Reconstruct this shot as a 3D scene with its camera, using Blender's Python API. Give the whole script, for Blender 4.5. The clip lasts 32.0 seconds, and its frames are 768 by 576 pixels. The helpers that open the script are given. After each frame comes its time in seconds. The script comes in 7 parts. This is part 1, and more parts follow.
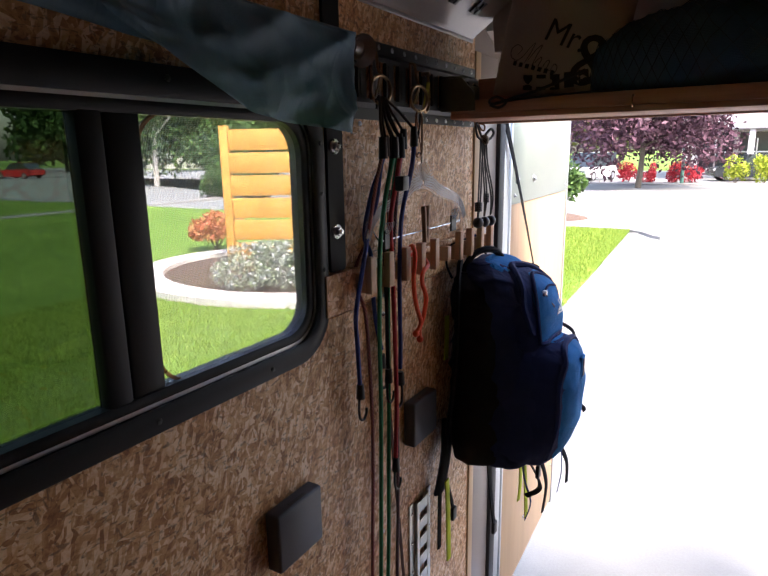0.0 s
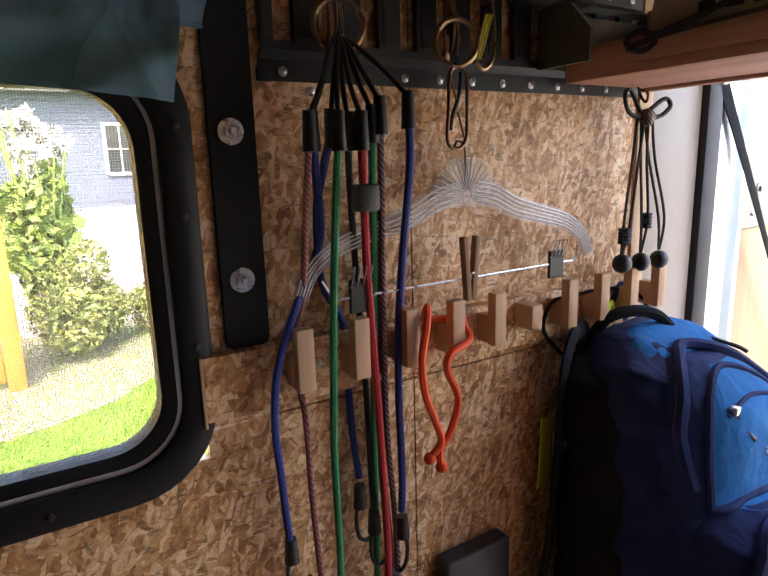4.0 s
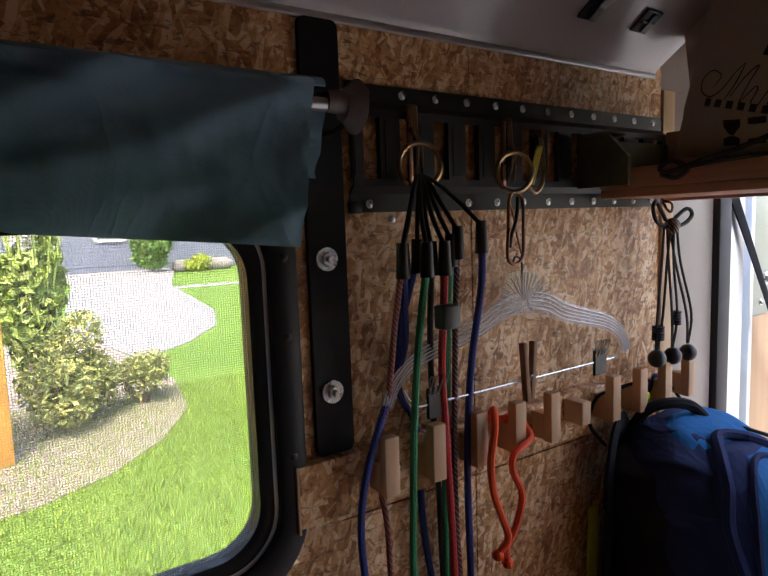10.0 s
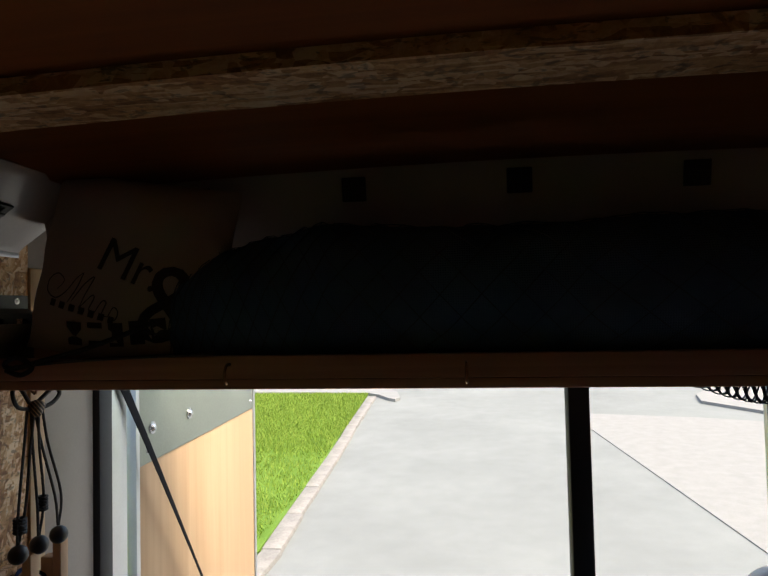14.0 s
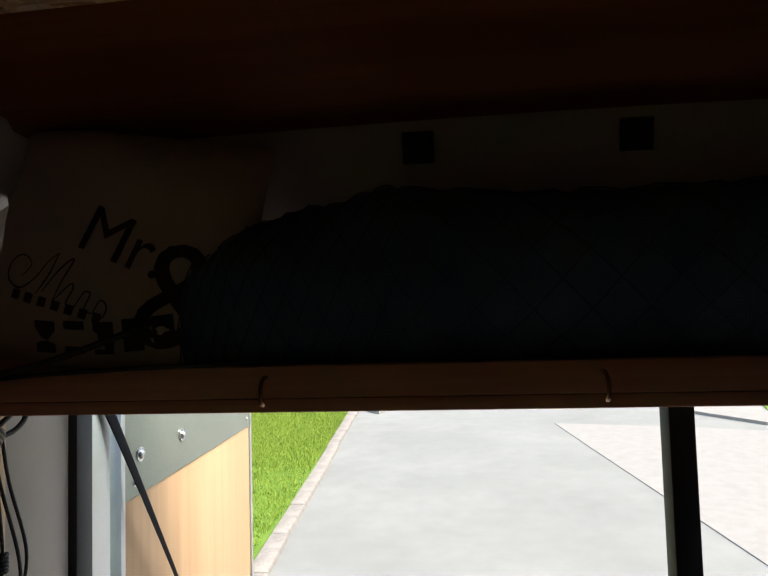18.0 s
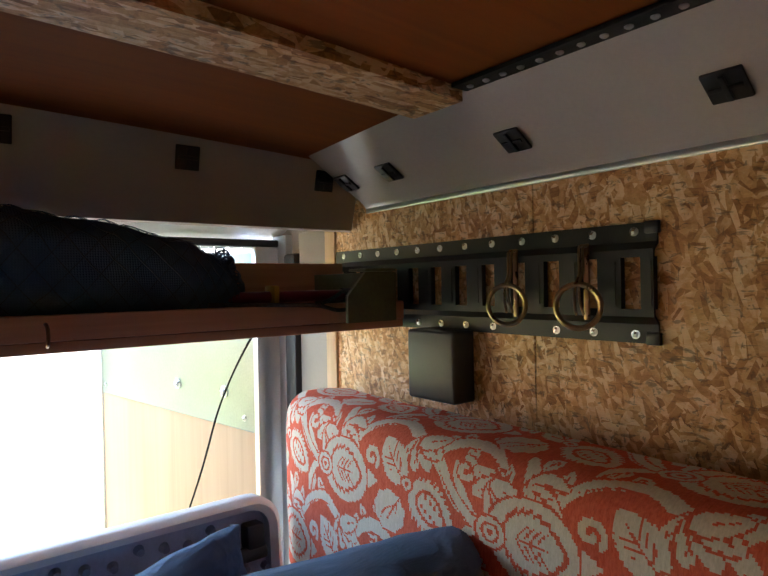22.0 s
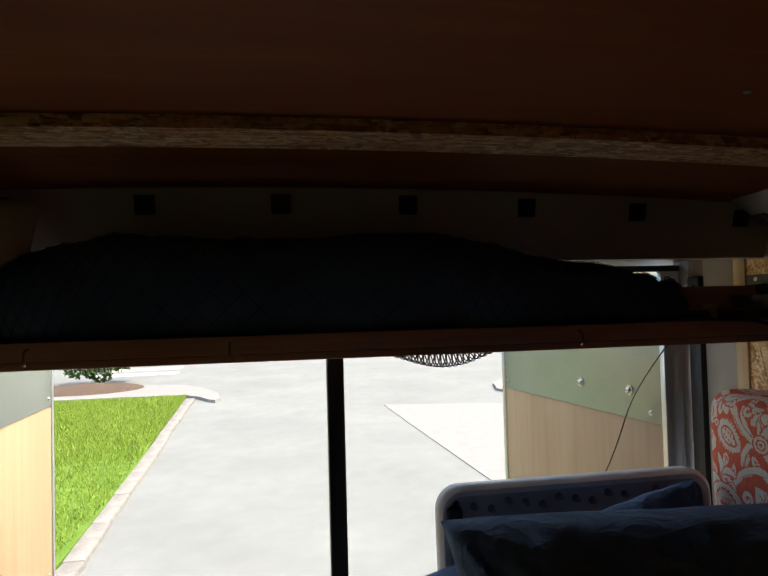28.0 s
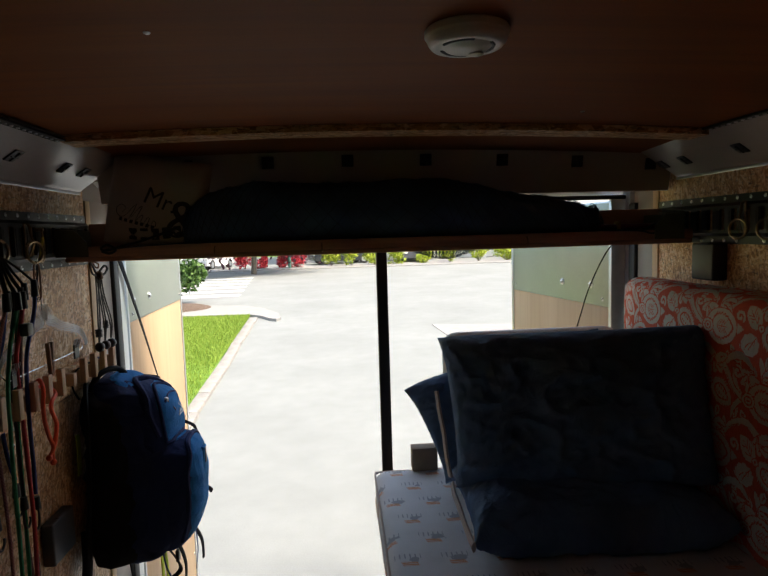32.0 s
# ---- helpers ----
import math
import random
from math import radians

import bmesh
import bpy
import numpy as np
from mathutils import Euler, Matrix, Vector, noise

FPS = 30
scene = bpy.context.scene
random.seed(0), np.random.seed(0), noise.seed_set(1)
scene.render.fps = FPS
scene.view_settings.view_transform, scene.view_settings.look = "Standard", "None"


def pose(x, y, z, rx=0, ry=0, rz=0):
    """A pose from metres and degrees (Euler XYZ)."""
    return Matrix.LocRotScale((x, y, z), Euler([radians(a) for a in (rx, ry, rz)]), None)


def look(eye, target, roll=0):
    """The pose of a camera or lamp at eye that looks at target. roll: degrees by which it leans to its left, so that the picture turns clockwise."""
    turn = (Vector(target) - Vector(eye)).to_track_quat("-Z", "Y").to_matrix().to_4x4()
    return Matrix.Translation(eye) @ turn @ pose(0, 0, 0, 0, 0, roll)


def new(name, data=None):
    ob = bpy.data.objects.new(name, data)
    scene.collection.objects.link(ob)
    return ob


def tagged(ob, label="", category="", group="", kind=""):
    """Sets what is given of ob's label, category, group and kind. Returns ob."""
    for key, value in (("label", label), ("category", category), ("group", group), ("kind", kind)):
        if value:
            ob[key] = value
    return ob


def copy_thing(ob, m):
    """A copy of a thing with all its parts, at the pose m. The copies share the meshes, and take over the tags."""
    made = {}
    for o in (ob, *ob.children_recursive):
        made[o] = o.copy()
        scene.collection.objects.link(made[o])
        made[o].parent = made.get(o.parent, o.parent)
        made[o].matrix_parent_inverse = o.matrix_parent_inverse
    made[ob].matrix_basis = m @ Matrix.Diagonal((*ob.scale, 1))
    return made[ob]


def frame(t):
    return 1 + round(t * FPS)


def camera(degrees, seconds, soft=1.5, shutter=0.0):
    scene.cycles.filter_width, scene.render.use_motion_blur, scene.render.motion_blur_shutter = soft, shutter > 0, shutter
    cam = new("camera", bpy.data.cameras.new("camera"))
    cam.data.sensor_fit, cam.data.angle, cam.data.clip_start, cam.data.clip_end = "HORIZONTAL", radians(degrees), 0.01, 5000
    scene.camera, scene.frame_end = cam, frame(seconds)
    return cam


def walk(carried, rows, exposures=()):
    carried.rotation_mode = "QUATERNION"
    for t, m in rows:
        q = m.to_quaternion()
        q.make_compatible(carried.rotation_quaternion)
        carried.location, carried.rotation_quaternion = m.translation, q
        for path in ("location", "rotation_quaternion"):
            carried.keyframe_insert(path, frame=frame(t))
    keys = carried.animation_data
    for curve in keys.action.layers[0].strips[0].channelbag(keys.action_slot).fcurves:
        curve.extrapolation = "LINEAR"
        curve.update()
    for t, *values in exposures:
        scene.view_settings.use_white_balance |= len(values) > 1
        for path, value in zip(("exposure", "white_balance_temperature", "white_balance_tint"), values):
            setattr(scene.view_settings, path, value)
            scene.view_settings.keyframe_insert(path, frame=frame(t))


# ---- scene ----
cam = camera(65.8, 32.0)
PATH = [
    (0, (0.081, 0.006, 1.928), (-0.927, 1.676, 1.485), -0.9),
    (0.5, (0.157, 0.18, 1.884), (-0.819, 1.862, 1.416), -1.6),
    (1, (0.108, 0.311, 1.91), (-0.857, 1.983, 1.387), -0.9),
    (1.5, (0.037, 0.474, 1.819), (-0.996, 2.097, 1.272), -1.8),
    (2, (0.019, 0.607, 1.822), (-1.212, 2.077, 1.251), -1.6),
    (2.5, (0.005, 0.654, 1.885), (-1.454, 1.897, 1.315), -1.6),
    (3, (0.026, 0.666, 1.911), (-1.562, 1.772, 1.405), -1.7),
    (3.5, (0.049, 0.657, 1.914), (-1.603, 1.689, 1.462), -1.5),
    (5.5, (0.056, 0.658, 1.885), (-1.612, 1.692, 1.503), -1.9),
    (6, (0.061, 0.67, 1.904), (-1.62, 1.65, 1.444), -1.6),
    (6.5, (0.051, 0.656, 1.877), (-1.619, 1.678, 1.465), -2.3),
    (7, (0.107, 0.676, 1.823), (-1.51, 1.722, 1.285), -0.5),
    (7.5, (0.11, 0.679, 1.8), (-1.41, 1.799, 1.139), -1.4),
    (8, (0.052, 0.639, 1.86), (-1.374, 1.857, 1.165), -1.5),
    (8.5, (0.04, 0.599, 1.908), (-1.429, 1.813, 1.3), -1.3),
    (9, (0.034, 0.578, 1.932), (-1.486, 1.775, 1.424), -1.9),
    (9.5, (0.043, 0.547, 1.969), (-1.562, 1.697, 1.65), -2.0),
    (10, (0.039, 0.547, 1.975), (-1.622, 1.64, 1.76), -2.0),
    (10.5, (0.033, 0.554, 1.978), (-1.653, 1.614, 1.806), -2.1),
    (11, (0.021, 0.531, 2.006), (-1.654, 1.615, 1.87), -1.5),
    (11.5, (0.001, 0.465, 2.05), (-1.345, 1.94, 1.937), -1.3),
    (12, (-0.008, 0.446, 2.072), (-0.855, 2.257, 2.041), -1.6),
    (12.5, (0.028, 0.488, 2.081), (-0.589, 2.39, 2.1), -1.7),
    (13, (0.061, 0.5, 2.083), (-0.354, 2.456, 2.141), -1.6),
    (13.5, (0.11, 0.534, 2.078), (-0.174, 2.512, 2.163), -1.7),
    (14, (0.157, 0.597, 2.091), (-0.099, 2.579, 2.165), -1.3),
    (14.5, (0.201, 0.586, 2.094), (-0.04, 2.571, 2.15), -1.0),
    (16.5, (0.181, 0.53, 2.139), (0.09, 2.528, 2.152), -2.0),
    (17, (0.138, 0.655, 2.123), (0.05, 2.652, 2.165), -1.3),
    (17.5, (0.055, 0.74, 2.075), (-0.05, 2.736, 2.164), -1.5),
    (18, (0.03, 0.78, 2.076), (-0.153, 2.768, 2.186), -1.6),
    (18.5, (0.06, 0.65, 2.082), (-0.21, 2.63, 2.163), -2.1),
    (19, (0.149, 0.475, 2.081), (-0.164, 2.45, 2.138), -1.8),
    (19.5, (0.235, 0.347, 2.076), (0.126, 2.344, 2.1), -1.5),
    (20, (0.338, 0.311, 2.072), (0.582, 2.296, 2.068), -1.4),
    (20.5, (0.436, 0.301, 2.089), (1.113, 2.183, 2.052), -2.1),
    (21, (0.499, 0.36, 2.084), (1.54, 2.067, 2.051), -1.3),
    (21.5, (0.583, 0.476, 2.064), (1.776, 2.081, 2.031), -1.3),
    (22, (0.619, 0.589, 2.065), (1.852, 2.163, 2.052), -1.1),
    (22.5, (0.619, 0.635, 2.068), (1.861, 2.203, 2.092), -1.1),
    (23, (0.601, 0.65, 2.049), (1.842, 2.217, 2.1), -0.8),
    (23.5, (0.578, 0.668, 2.032), (1.808, 2.243, 2.092), -0.7),
    (24, (0.574, 0.67, 2.034), (1.781, 2.263, 2.096), -0.6),
    (24.5, (0.577, 0.66, 2.043), (1.768, 2.266, 2.094), -0.6),
    (26.5, (0.449, 0.67, 2.067), (1.34, 2.46, 2.093), -0.7),
    (27, (0.373, 0.609, 2.07), (1.017, 2.502, 2.11), -0.9),
    (27.5, (0.286, 0.484, 2.064), (0.722, 2.435, 2.121), -0.7),
    (28, (0.247, 0.362, 2.081), (0.569, 2.335, 2.138), -1.5),
    (28.5, (0.246, 0.298, 2.065), (0.534, 2.277, 2.112), -0.7),
    (29, (0.254, 0.234, 2.083), (0.523, 2.216, 2.1), -1.2),
    (29.5, (0.281, 0.095, 2.073), (0.53, 2.079, 2.07), -1.7),
    (30, (0.278, -0.037, 2.084), (0.473, 1.954, 2.066), -1.7),
    (30.5, (0.216, -0.204, 2.062), (0.345, 1.792, 2.03), -1.5),
    (31, (0.152, -0.274, 2.064), (0.261, 1.721, 1.974), -1.8),
    (31.5, (0.178, -0.303, 2.044), (0.3, 1.689, 1.906), -2.0),
    (32, (0.208, -0.324, 2.052), (0.352, 1.662, 1.868), -1.7),
]
STOPS = [(0, 2.7), (0.5, 2.4), (1.0, 2.05), (1.5, 2.15), (2.0, 2.35), (2.5, 2.95), (3.0, 3.4), (3.5, 3.55), (6, 3.7), (7, 3.6), (8, 3.25), (8.5, 2.95), (9, 2.75), (10.5, 2.95), (11.5, 2.6), (12.2, 2.3), (13, 2.0), (14.5, 1.6),
         (16.5, 1.7), (18, 1.72), (19, 1.8), (20, 1.75), (20.5, 2.2), (21.5, 3.5), (22, 4.0), (22.5, 4.1), (24.5, 4.0), (26.5, 2.75), (27, 2.3), (27.5, 1.95), (28.5, 1.8), (30, 1.9), (32, 1.9)]
WARMTH = [(0, 6700), (1, 6700), (2.5, 7100), (8, 7100), (9, 6900), (12, 6900), (13, 7100), (18, 7000), (20, 7200), (21.5, 6600), (24.5, 6350), (27, 6800), (28, 7150), (32, 7150)]


def warmth(t):
    for (t0, k0), (t1, k1) in zip(WARMTH, WARMTH[1:]):
        if t <= t1:
            return k0 + (k1 - k0) * (t - t0) / (t1 - t0)
    return WARMTH[-1][1]


EXPOSE = [(t, stops, warmth(t), 20 if t <= 12 else 8) for t, stops in STOPS]
walk(cam, [(t, look(eye, target, roll)) for t, eye, target, roll in PATH], EXPOSE)
from mathutils.bvhtree import BVHTree

# ---- light ----
SUN_EL, SUN_AZ = radians(58), radians(122)
world = bpy.data.worlds.new("sky")
scene.world = world
world.use_nodes = True
wn, wl = world.node_tree.nodes, world.node_tree.links
sky = wn.new("ShaderNodeTexSky")
sky.sky_type, sky.sun_disc = 'NISHITA', False
sky.sun_elevation, sky.sun_rotation = SUN_EL, SUN_AZ
sky.air_density, sky.dust_density, sky.ozone_density = 1.2, 4.0, 1.0
wl.new(sky.outputs[0], wn["Background"].inputs[0])
wn["Background"].inputs[1].default_value = 0.15
sun = new("sun", bpy.data.lights.new("sun", 'SUN'))
sun.data.energy, sun.data.angle, sun.data.color = 1.5, radians(12), (1.0, 0.94, 0.85)
sun.matrix_world = look((math.sin(SUN_AZ) * 30, math.cos(SUN_AZ) * 30, math.tan(SUN_EL) * 30), (0, 0, 0))


# ---- materials ----
class Net:
    """A small wrapper to write node materials briefly."""

    def __init__(self, name):
        self.mat = bpy.data.materials.new(name)
        self.mat.use_nodes = True
        self.t = self.mat.node_tree
        self.bsdf = self.t.nodes["Principled BSDF"]
        self.obj = self.add("ShaderNodeTexCoord").outputs["Object"]

    def add(self, kind, **props):
        n = self.t.nodes.new(kind)
        for k, v in props.items():
            setattr(n, k, v)
        return n

    def put(self, socket, v):
        if isinstance(v, (int, float, tuple, list)):
            if isinstance(v, (tuple, list)) and len(v) == 3 and socket.type == 'RGBA':
                v = (*v, 1)
            socket.default_value = v
        else:
            self.t.links.new(v, socket)

    def math(self, op, a, b=0.0, c=0.0):
        n = self.add("ShaderNodeMath", operation=op)
        for s, v in zip(n.inputs, (a, b, c)):
            self.put(s, v)
        return n.outputs[0]

    def xyz(self, v):
        n = self.add("ShaderNodeSeparateXYZ")
        self.put(n.inputs[0], v)
        return n.outputs

    def place(self, v, scale=(1, 1, 1), rot=(0, 0, 0), loc=(0, 0, 0)):
        n = self.add("ShaderNodeMapping")
        self.put(n.inputs[0], v)
        n.inputs["Location"].default_value = loc
        n.inputs["Rotation"].default_value = [radians(a) for a in rot]
        n.inputs["Scale"].default_value = scale
        return n.outputs[0]

    def noise(self, v, scale, detail=4.0, rough=0.55, dist=0.0):
        n = self.add("ShaderNodeTexNoise")
        self.put(n.inputs["Vector"], v)
        n.inputs["Scale"].default_value, n.inputs["Detail"].default_value = scale, detail
        n.inputs["Roughness"].default_value, n.inputs["Distortion"].default_value = rough, dist
        return n.outputs["Fac"]

    def voronoi(self, v, scale=1.0, feature='F1'):
        n = self.add("ShaderNodeTexVoronoi", feature=feature)
        self.put(n.inputs["Vector"], v)
        n.inputs["Scale"].default_value = scale
        return n.outputs

    def ramp(self, f, stops, mode='LINEAR'):
        n = self.add("ShaderNodeValToRGB")
        n.color_ramp.interpolation = mode
        e = n.color_ramp.elements
        while len(e) < len(stops):
            e.new(0.5)
        for el, (p, c) in zip(e, stops):
            el.position = p
            el.color = (*c, 1) if isinstance(c, (tuple, list)) else (c, c, c, 1)
        self.put(n.inputs[0], f)
        return n.outputs[0]

    def mix(self, f, a, b, mode='MIX'):
        n = self.add("ShaderNodeMix", data_type='RGBA', blend_type=mode)
        self.put(n.inputs[0], f)
        self.put(n.inputs[6], a)
        self.put(n.inputs[7], b)
        return n.outputs[2]

    def bump(self, h, strength=0.3, dist=0.002):
        n = self.add("ShaderNodeBump")
        n.inputs["Strength"].default_value, n.inputs["Distance"].default_value = strength, dist
        self.put(n.inputs["Height"], h)
        self.put(self.bsdf.inputs["Normal"], n.outputs[0])

    def done(self, color=None, rough=0.6, metal=0.0, spec=None):
        if color is not None:
            self.put(self.bsdf.inputs["Base Color"], color)
        self.put(self.bsdf.inputs["Roughness"], rough)
        self.put(self.bsdf.inputs["Metallic"], metal)
        if spec is not None:
            self.bsdf.inputs["Specular IOR Level"].default_value = spec
        return self.mat


def plain(name, col, rough=0.5, metal=0.0, var=0.18, scale=25.0, bump=0.1, dist=0.0008, spec=None, fine=220.0):
    """A painted, moulded or metal surface with wear at two scales."""
    n = Net(name)
    a, b = n.noise(n.obj, scale, 5), n.noise(n.obj, fine, 3)
    f = n.math('ADD', n.math('MULTIPLY', a, 0.65), n.math('MULTIPLY', b, 0.35))
    lo, hi = tuple(c * (1 - var) for c in col), tuple(min(1, c * (1 + var)) for c in col)
    color = n.ramp(f, [(0.3, lo), (0.7, hi)])
    r = n.math('MULTIPLY_ADD', a, 0.24, rough - 0.12)
    n.bump(b, bump, dist)
    return n.done(color, r, metal, spec)


def cloth(name, col, rough=0.9, thread=900.0, var=0.15, bump=0.35, sheen=0.0, crease=0.0, size=9.0):
    """Woven fabric."""
    n = Net(name)
    w1 = n.add("ShaderNodeTexWave", wave_type='BANDS', bands_direction='X')
    w2 = n.add("ShaderNodeTexWave", wave_type='BANDS', bands_direction='Z')
    for w in (w1, w2):
        n.put(w.inputs["Vector"], n.obj)
        w.inputs["Scale"].default_value = thread / 6.28
        w.inputs["Distortion"].default_value = 1.5
    weave = n.math('MULTIPLY', w1.outputs["Fac"], w2.outputs["Fac"])
    big = n.noise(n.obj, 9, 4)
    lo, hi = tuple(c * (1 - var) for c in col), tuple(min(1, c * (1 + var)) for c in col)
    c = n.mix(n.math('MULTIPLY', weave, 0.35), n.ramp(big, [(0.3, lo), (0.7, hi)]), tuple(min(1, q * 1.35) for q in col))
    n.bump(n.math('ADD', weave, n.noise(n.obj, 60, 3)), bump, 0.0012)
    n.bsdf.inputs["Sheen Weight"].default_value = sheen
    if crease:
        hs = None
        for k, (sc, w) in enumerate(((size, 1.0), (size * 2.3, 0.5))):
            f = n.noise(n.place(n.obj, (1, 1.3, 0.8), (20 + 40 * k, 30, 50 * k)), sc, 3, 0.5, 1.2)
            f = n.math('POWER', n.math('SUBTRACT', 1.0, n.math('ABSOLUTE', n.math('MULTIPLY_ADD', f, 4.0, -2.0))), 2.0)
            f = n.math('MULTIPLY', f, w)
            hs = f if hs is None else n.math('ADD', hs, f)
        b2 = n.add("ShaderNodeBump")
        b2.inputs["Strength"].default_value, b2.inputs["Distance"].default_value = crease, 0.012
        n.put(b2.inputs["Height"], hs)
        fine = n.bsdf.inputs["Normal"].links[0].from_node
        n.put(fine.inputs["Normal"], b2.outputs[0])
    return n.done(c, rough, 0, 0.25)


def osb_material(name):
    """Pressed strand board: overlapping flakes of several tones, laid every way."""
    n = Net(name)
    p = n.obj
    warp = n.add("ShaderNodeVectorMath", operation='ADD')
    nz = n.add("ShaderNodeTexNoise")
    n.put(nz.inputs["Vector"], p)
    nz.inputs["Scale"].default_value = 14
    sc = n.add("ShaderNodeVectorMath", operation='SCALE')
    n.put(sc.inputs[0], nz.outputs["Color"])
    sc.inputs["Scale"].default_value = 0.012
    n.put(warp.inputs[0], p)
    n.put(warp.inputs[1], sc.outputs[0])
    w = warp.outputs[0]
    tone, edge = None, None
    pick = n.voronoi(n.place(w, (70, 95, 95)))["Color"]
    for k, (ang, ax, az) in enumerate(((8, 30, 140), (62, 34, 165), (-48, 27, 150), (104, 38, 180))):
        v = n.voronoi(n.place(n.place(w, rot=(ang, 0, 0), loc=(0.1 * k, 0.3 * k, 0.7 * k)), (9, ax, az)))
        t = n.xyz(v["Color"])[0]
        if tone is None:
            tone, edge = t, v["Distance"]
        else:
            f = n.math('GREATER_THAN', n.xyz(pick)[k % 3], 0.52)
            mx = n.add("ShaderNodeMix", data_type='FLOAT')
            n.put(mx.inputs[0], f), n.put(mx.inputs[2], tone), n.put(mx.inputs[3], t)
            me = n.add("ShaderNodeMix", data_type='FLOAT')
            n.put(me.inputs[0], f), n.put(me.inputs[2], edge), n.put(me.inputs[3], v["Distance"])
            tone, edge = mx.outputs[0], me.outputs[0]
    grain = n.noise(n.place(w, (60, 160, 700)), 1.0, 4)
    mott = n.noise(n.place(p, (60, 45, 75), (25, 0, 0)), 1.0, 6, 0.7, 1.2)
    mid = n.noise(n.place(p, (9, 16, 22), (-30, 0, 0)), 1.0, 5, 0.65, 0.8)
    f = n.math('ADD', n.math('MULTIPLY', tone, 0.27), n.math('ADD', n.math('MULTIPLY', mott, 0.43), n.math('MULTIPLY', mid, 0.32)))
    col = n.ramp(f, [(0.33, (0.26, 0.09, 0.02)), (0.43, (0.53, 0.245, 0.08)), (0.53, (0.74, 0.42, 0.185)), (0.64, (0.95, 0.7, 0.44))])
    col = n.mix(n.math('MULTIPLY', grain, 0.25), col, (0.33, 0.2, 0.105), 'MIX')
    for sc_, th, k in (((35, 60, 150), 0.605, 0.65), ((55, 120, 65), 0.615, 0.6), ((45, 45, 190), 0.61, 0.6)):
        chips = n.ramp(n.noise(n.place(w, sc_, (40 * k, 0, 0)), 1.0, 3, 0.6, 0.5), [(th, 0.0), (th + 0.05, 1.0)])
        col = n.mix(n.math('MULTIPLY', chips, k), col, (0.12, 0.06, 0.028))
    n.bump(n.math('ADD', n.math('MULTIPLY', tone, 0.4), n.math('ADD', mott, n.math('MULTIPLY', grain, 0.3))), 0.4, 0.002)
    return n.done(col, n.math('MULTIPLY_ADD', tone, -0.15, 0.52), 0, 0.5)


def wood(name, dark, light, axis=0, rough=0.5, scale=1.0, bump=0.12, spec=0.4):
    """Planed or veneered wood with the grain along one axis."""
    n = Net(name)
    s = [70.0 * scale] * 3
    s[axis] = 2.2 * scale
    g = n.noise(n.place(n.obj, tuple(s)), 1.0, 6, 0.6, 0.6)
    s2 = [9.0 * scale] * 3
    s2[axis] = 0.9 * scale
    b = n.noise(n.place(n.obj, tuple(s2)), 1.0, 4, 0.5, 1.2)
    f = n.math('ADD', n.math('MULTIPLY', g, 0.5), n.math('MULTIPLY', b, 0.5))
    mid = tuple((a + c) / 2 for a, c in zip(dark, light))
    n.bump(g, bump, 0.001)
    return n.done(n.ramp(f, [(0.32, dark), (0.5, mid), (0.68, light)]), n.math('MULTIPLY_ADD', g, 0.2, rough - 0.1), 0, spec)


OSB = osb_material("strand_board")
CEIL = wood("reddish_plywood", (0.17, 0.042, 0.007), (0.29, 0.088, 0.016), 0, 0.65, 0.6, 0.05, 0.15)
BEAMWOOD = wood("stained_plank", (0.4, 0.19, 0.13), (0.62, 0.34, 0.24), 0, 0.55)
PEGWOOD = wood("beech_block", (0.46, 0.26, 0.14), (0.62, 0.4, 0.24), 2, 0.55)
PINE = wood("pine_strip", (0.5, 0.33, 0.18), (0.68, 0.5, 0.3), 2, 0.6)
DOORPLY = wood("door_plywood", (0.46, 0.3, 0.165), (0.58, 0.4, 0.24), 2, 0.5, 0.7, 0.05)
CEDAR = wood("cedar_board", (0.42, 0.2, 0.035), (0.6, 0.32, 0.07), 1, 0.6, 0.5)
COVE = plain("white_enamelled_sheet", (0.47, 0.43, 0.41), 0.2, 0.0, 0.07, 6, 0.04, spec=0.5)
COVEREAR = plain("beige_enamelled_sheet", (0.46, 0.385, 0.345), 0.4, 0.0, 0.08, 6, 0.04)
ALU = plain("bare_aluminium", (0.62, 0.64, 0.66), 0.34, 0.9, 0.08, 18, 0.06)
SHEET = plain("door_aluminium_sheet", (0.34, 0.38, 0.33), 0.42, 0.6, 0.15, 5, 0.1, 0.002)
JAMB = plain("beige_painted_metal", (0.32, 0.275, 0.235), 0.4, 0.1, 0.08, 10)
RUBBER = plain("black_rubber", (0.018, 0.018, 0.02), 0.55, 0.0, 0.25, 30)
BLACKPAINT = plain("black_powder_coat", (0.009, 0.0095, 0.0105), 0.5, 0.0, 0.25, 40, 0.15, spec=0.25)
FRAMEBLACK = plain("black_window_frame", (0.01, 0.01, 0.011), 0.45, 0.0, 0.2, 30, spec=0.25)
STEELDARK = plain("dark_painted_steel", (0.016, 0.0175, 0.0155), 0.45, 0.1, 0.25, 30, 0.12)
GREENSTEEL = plain("olive_zinc_steel", (0.12, 0.125, 0.075), 0.4, 0.3, 0.3, 30, 0.12)
ZINC = plain("zinc_screw", (0.62, 0.63, 0.65), 0.28, 0.95, 0.12, 60)
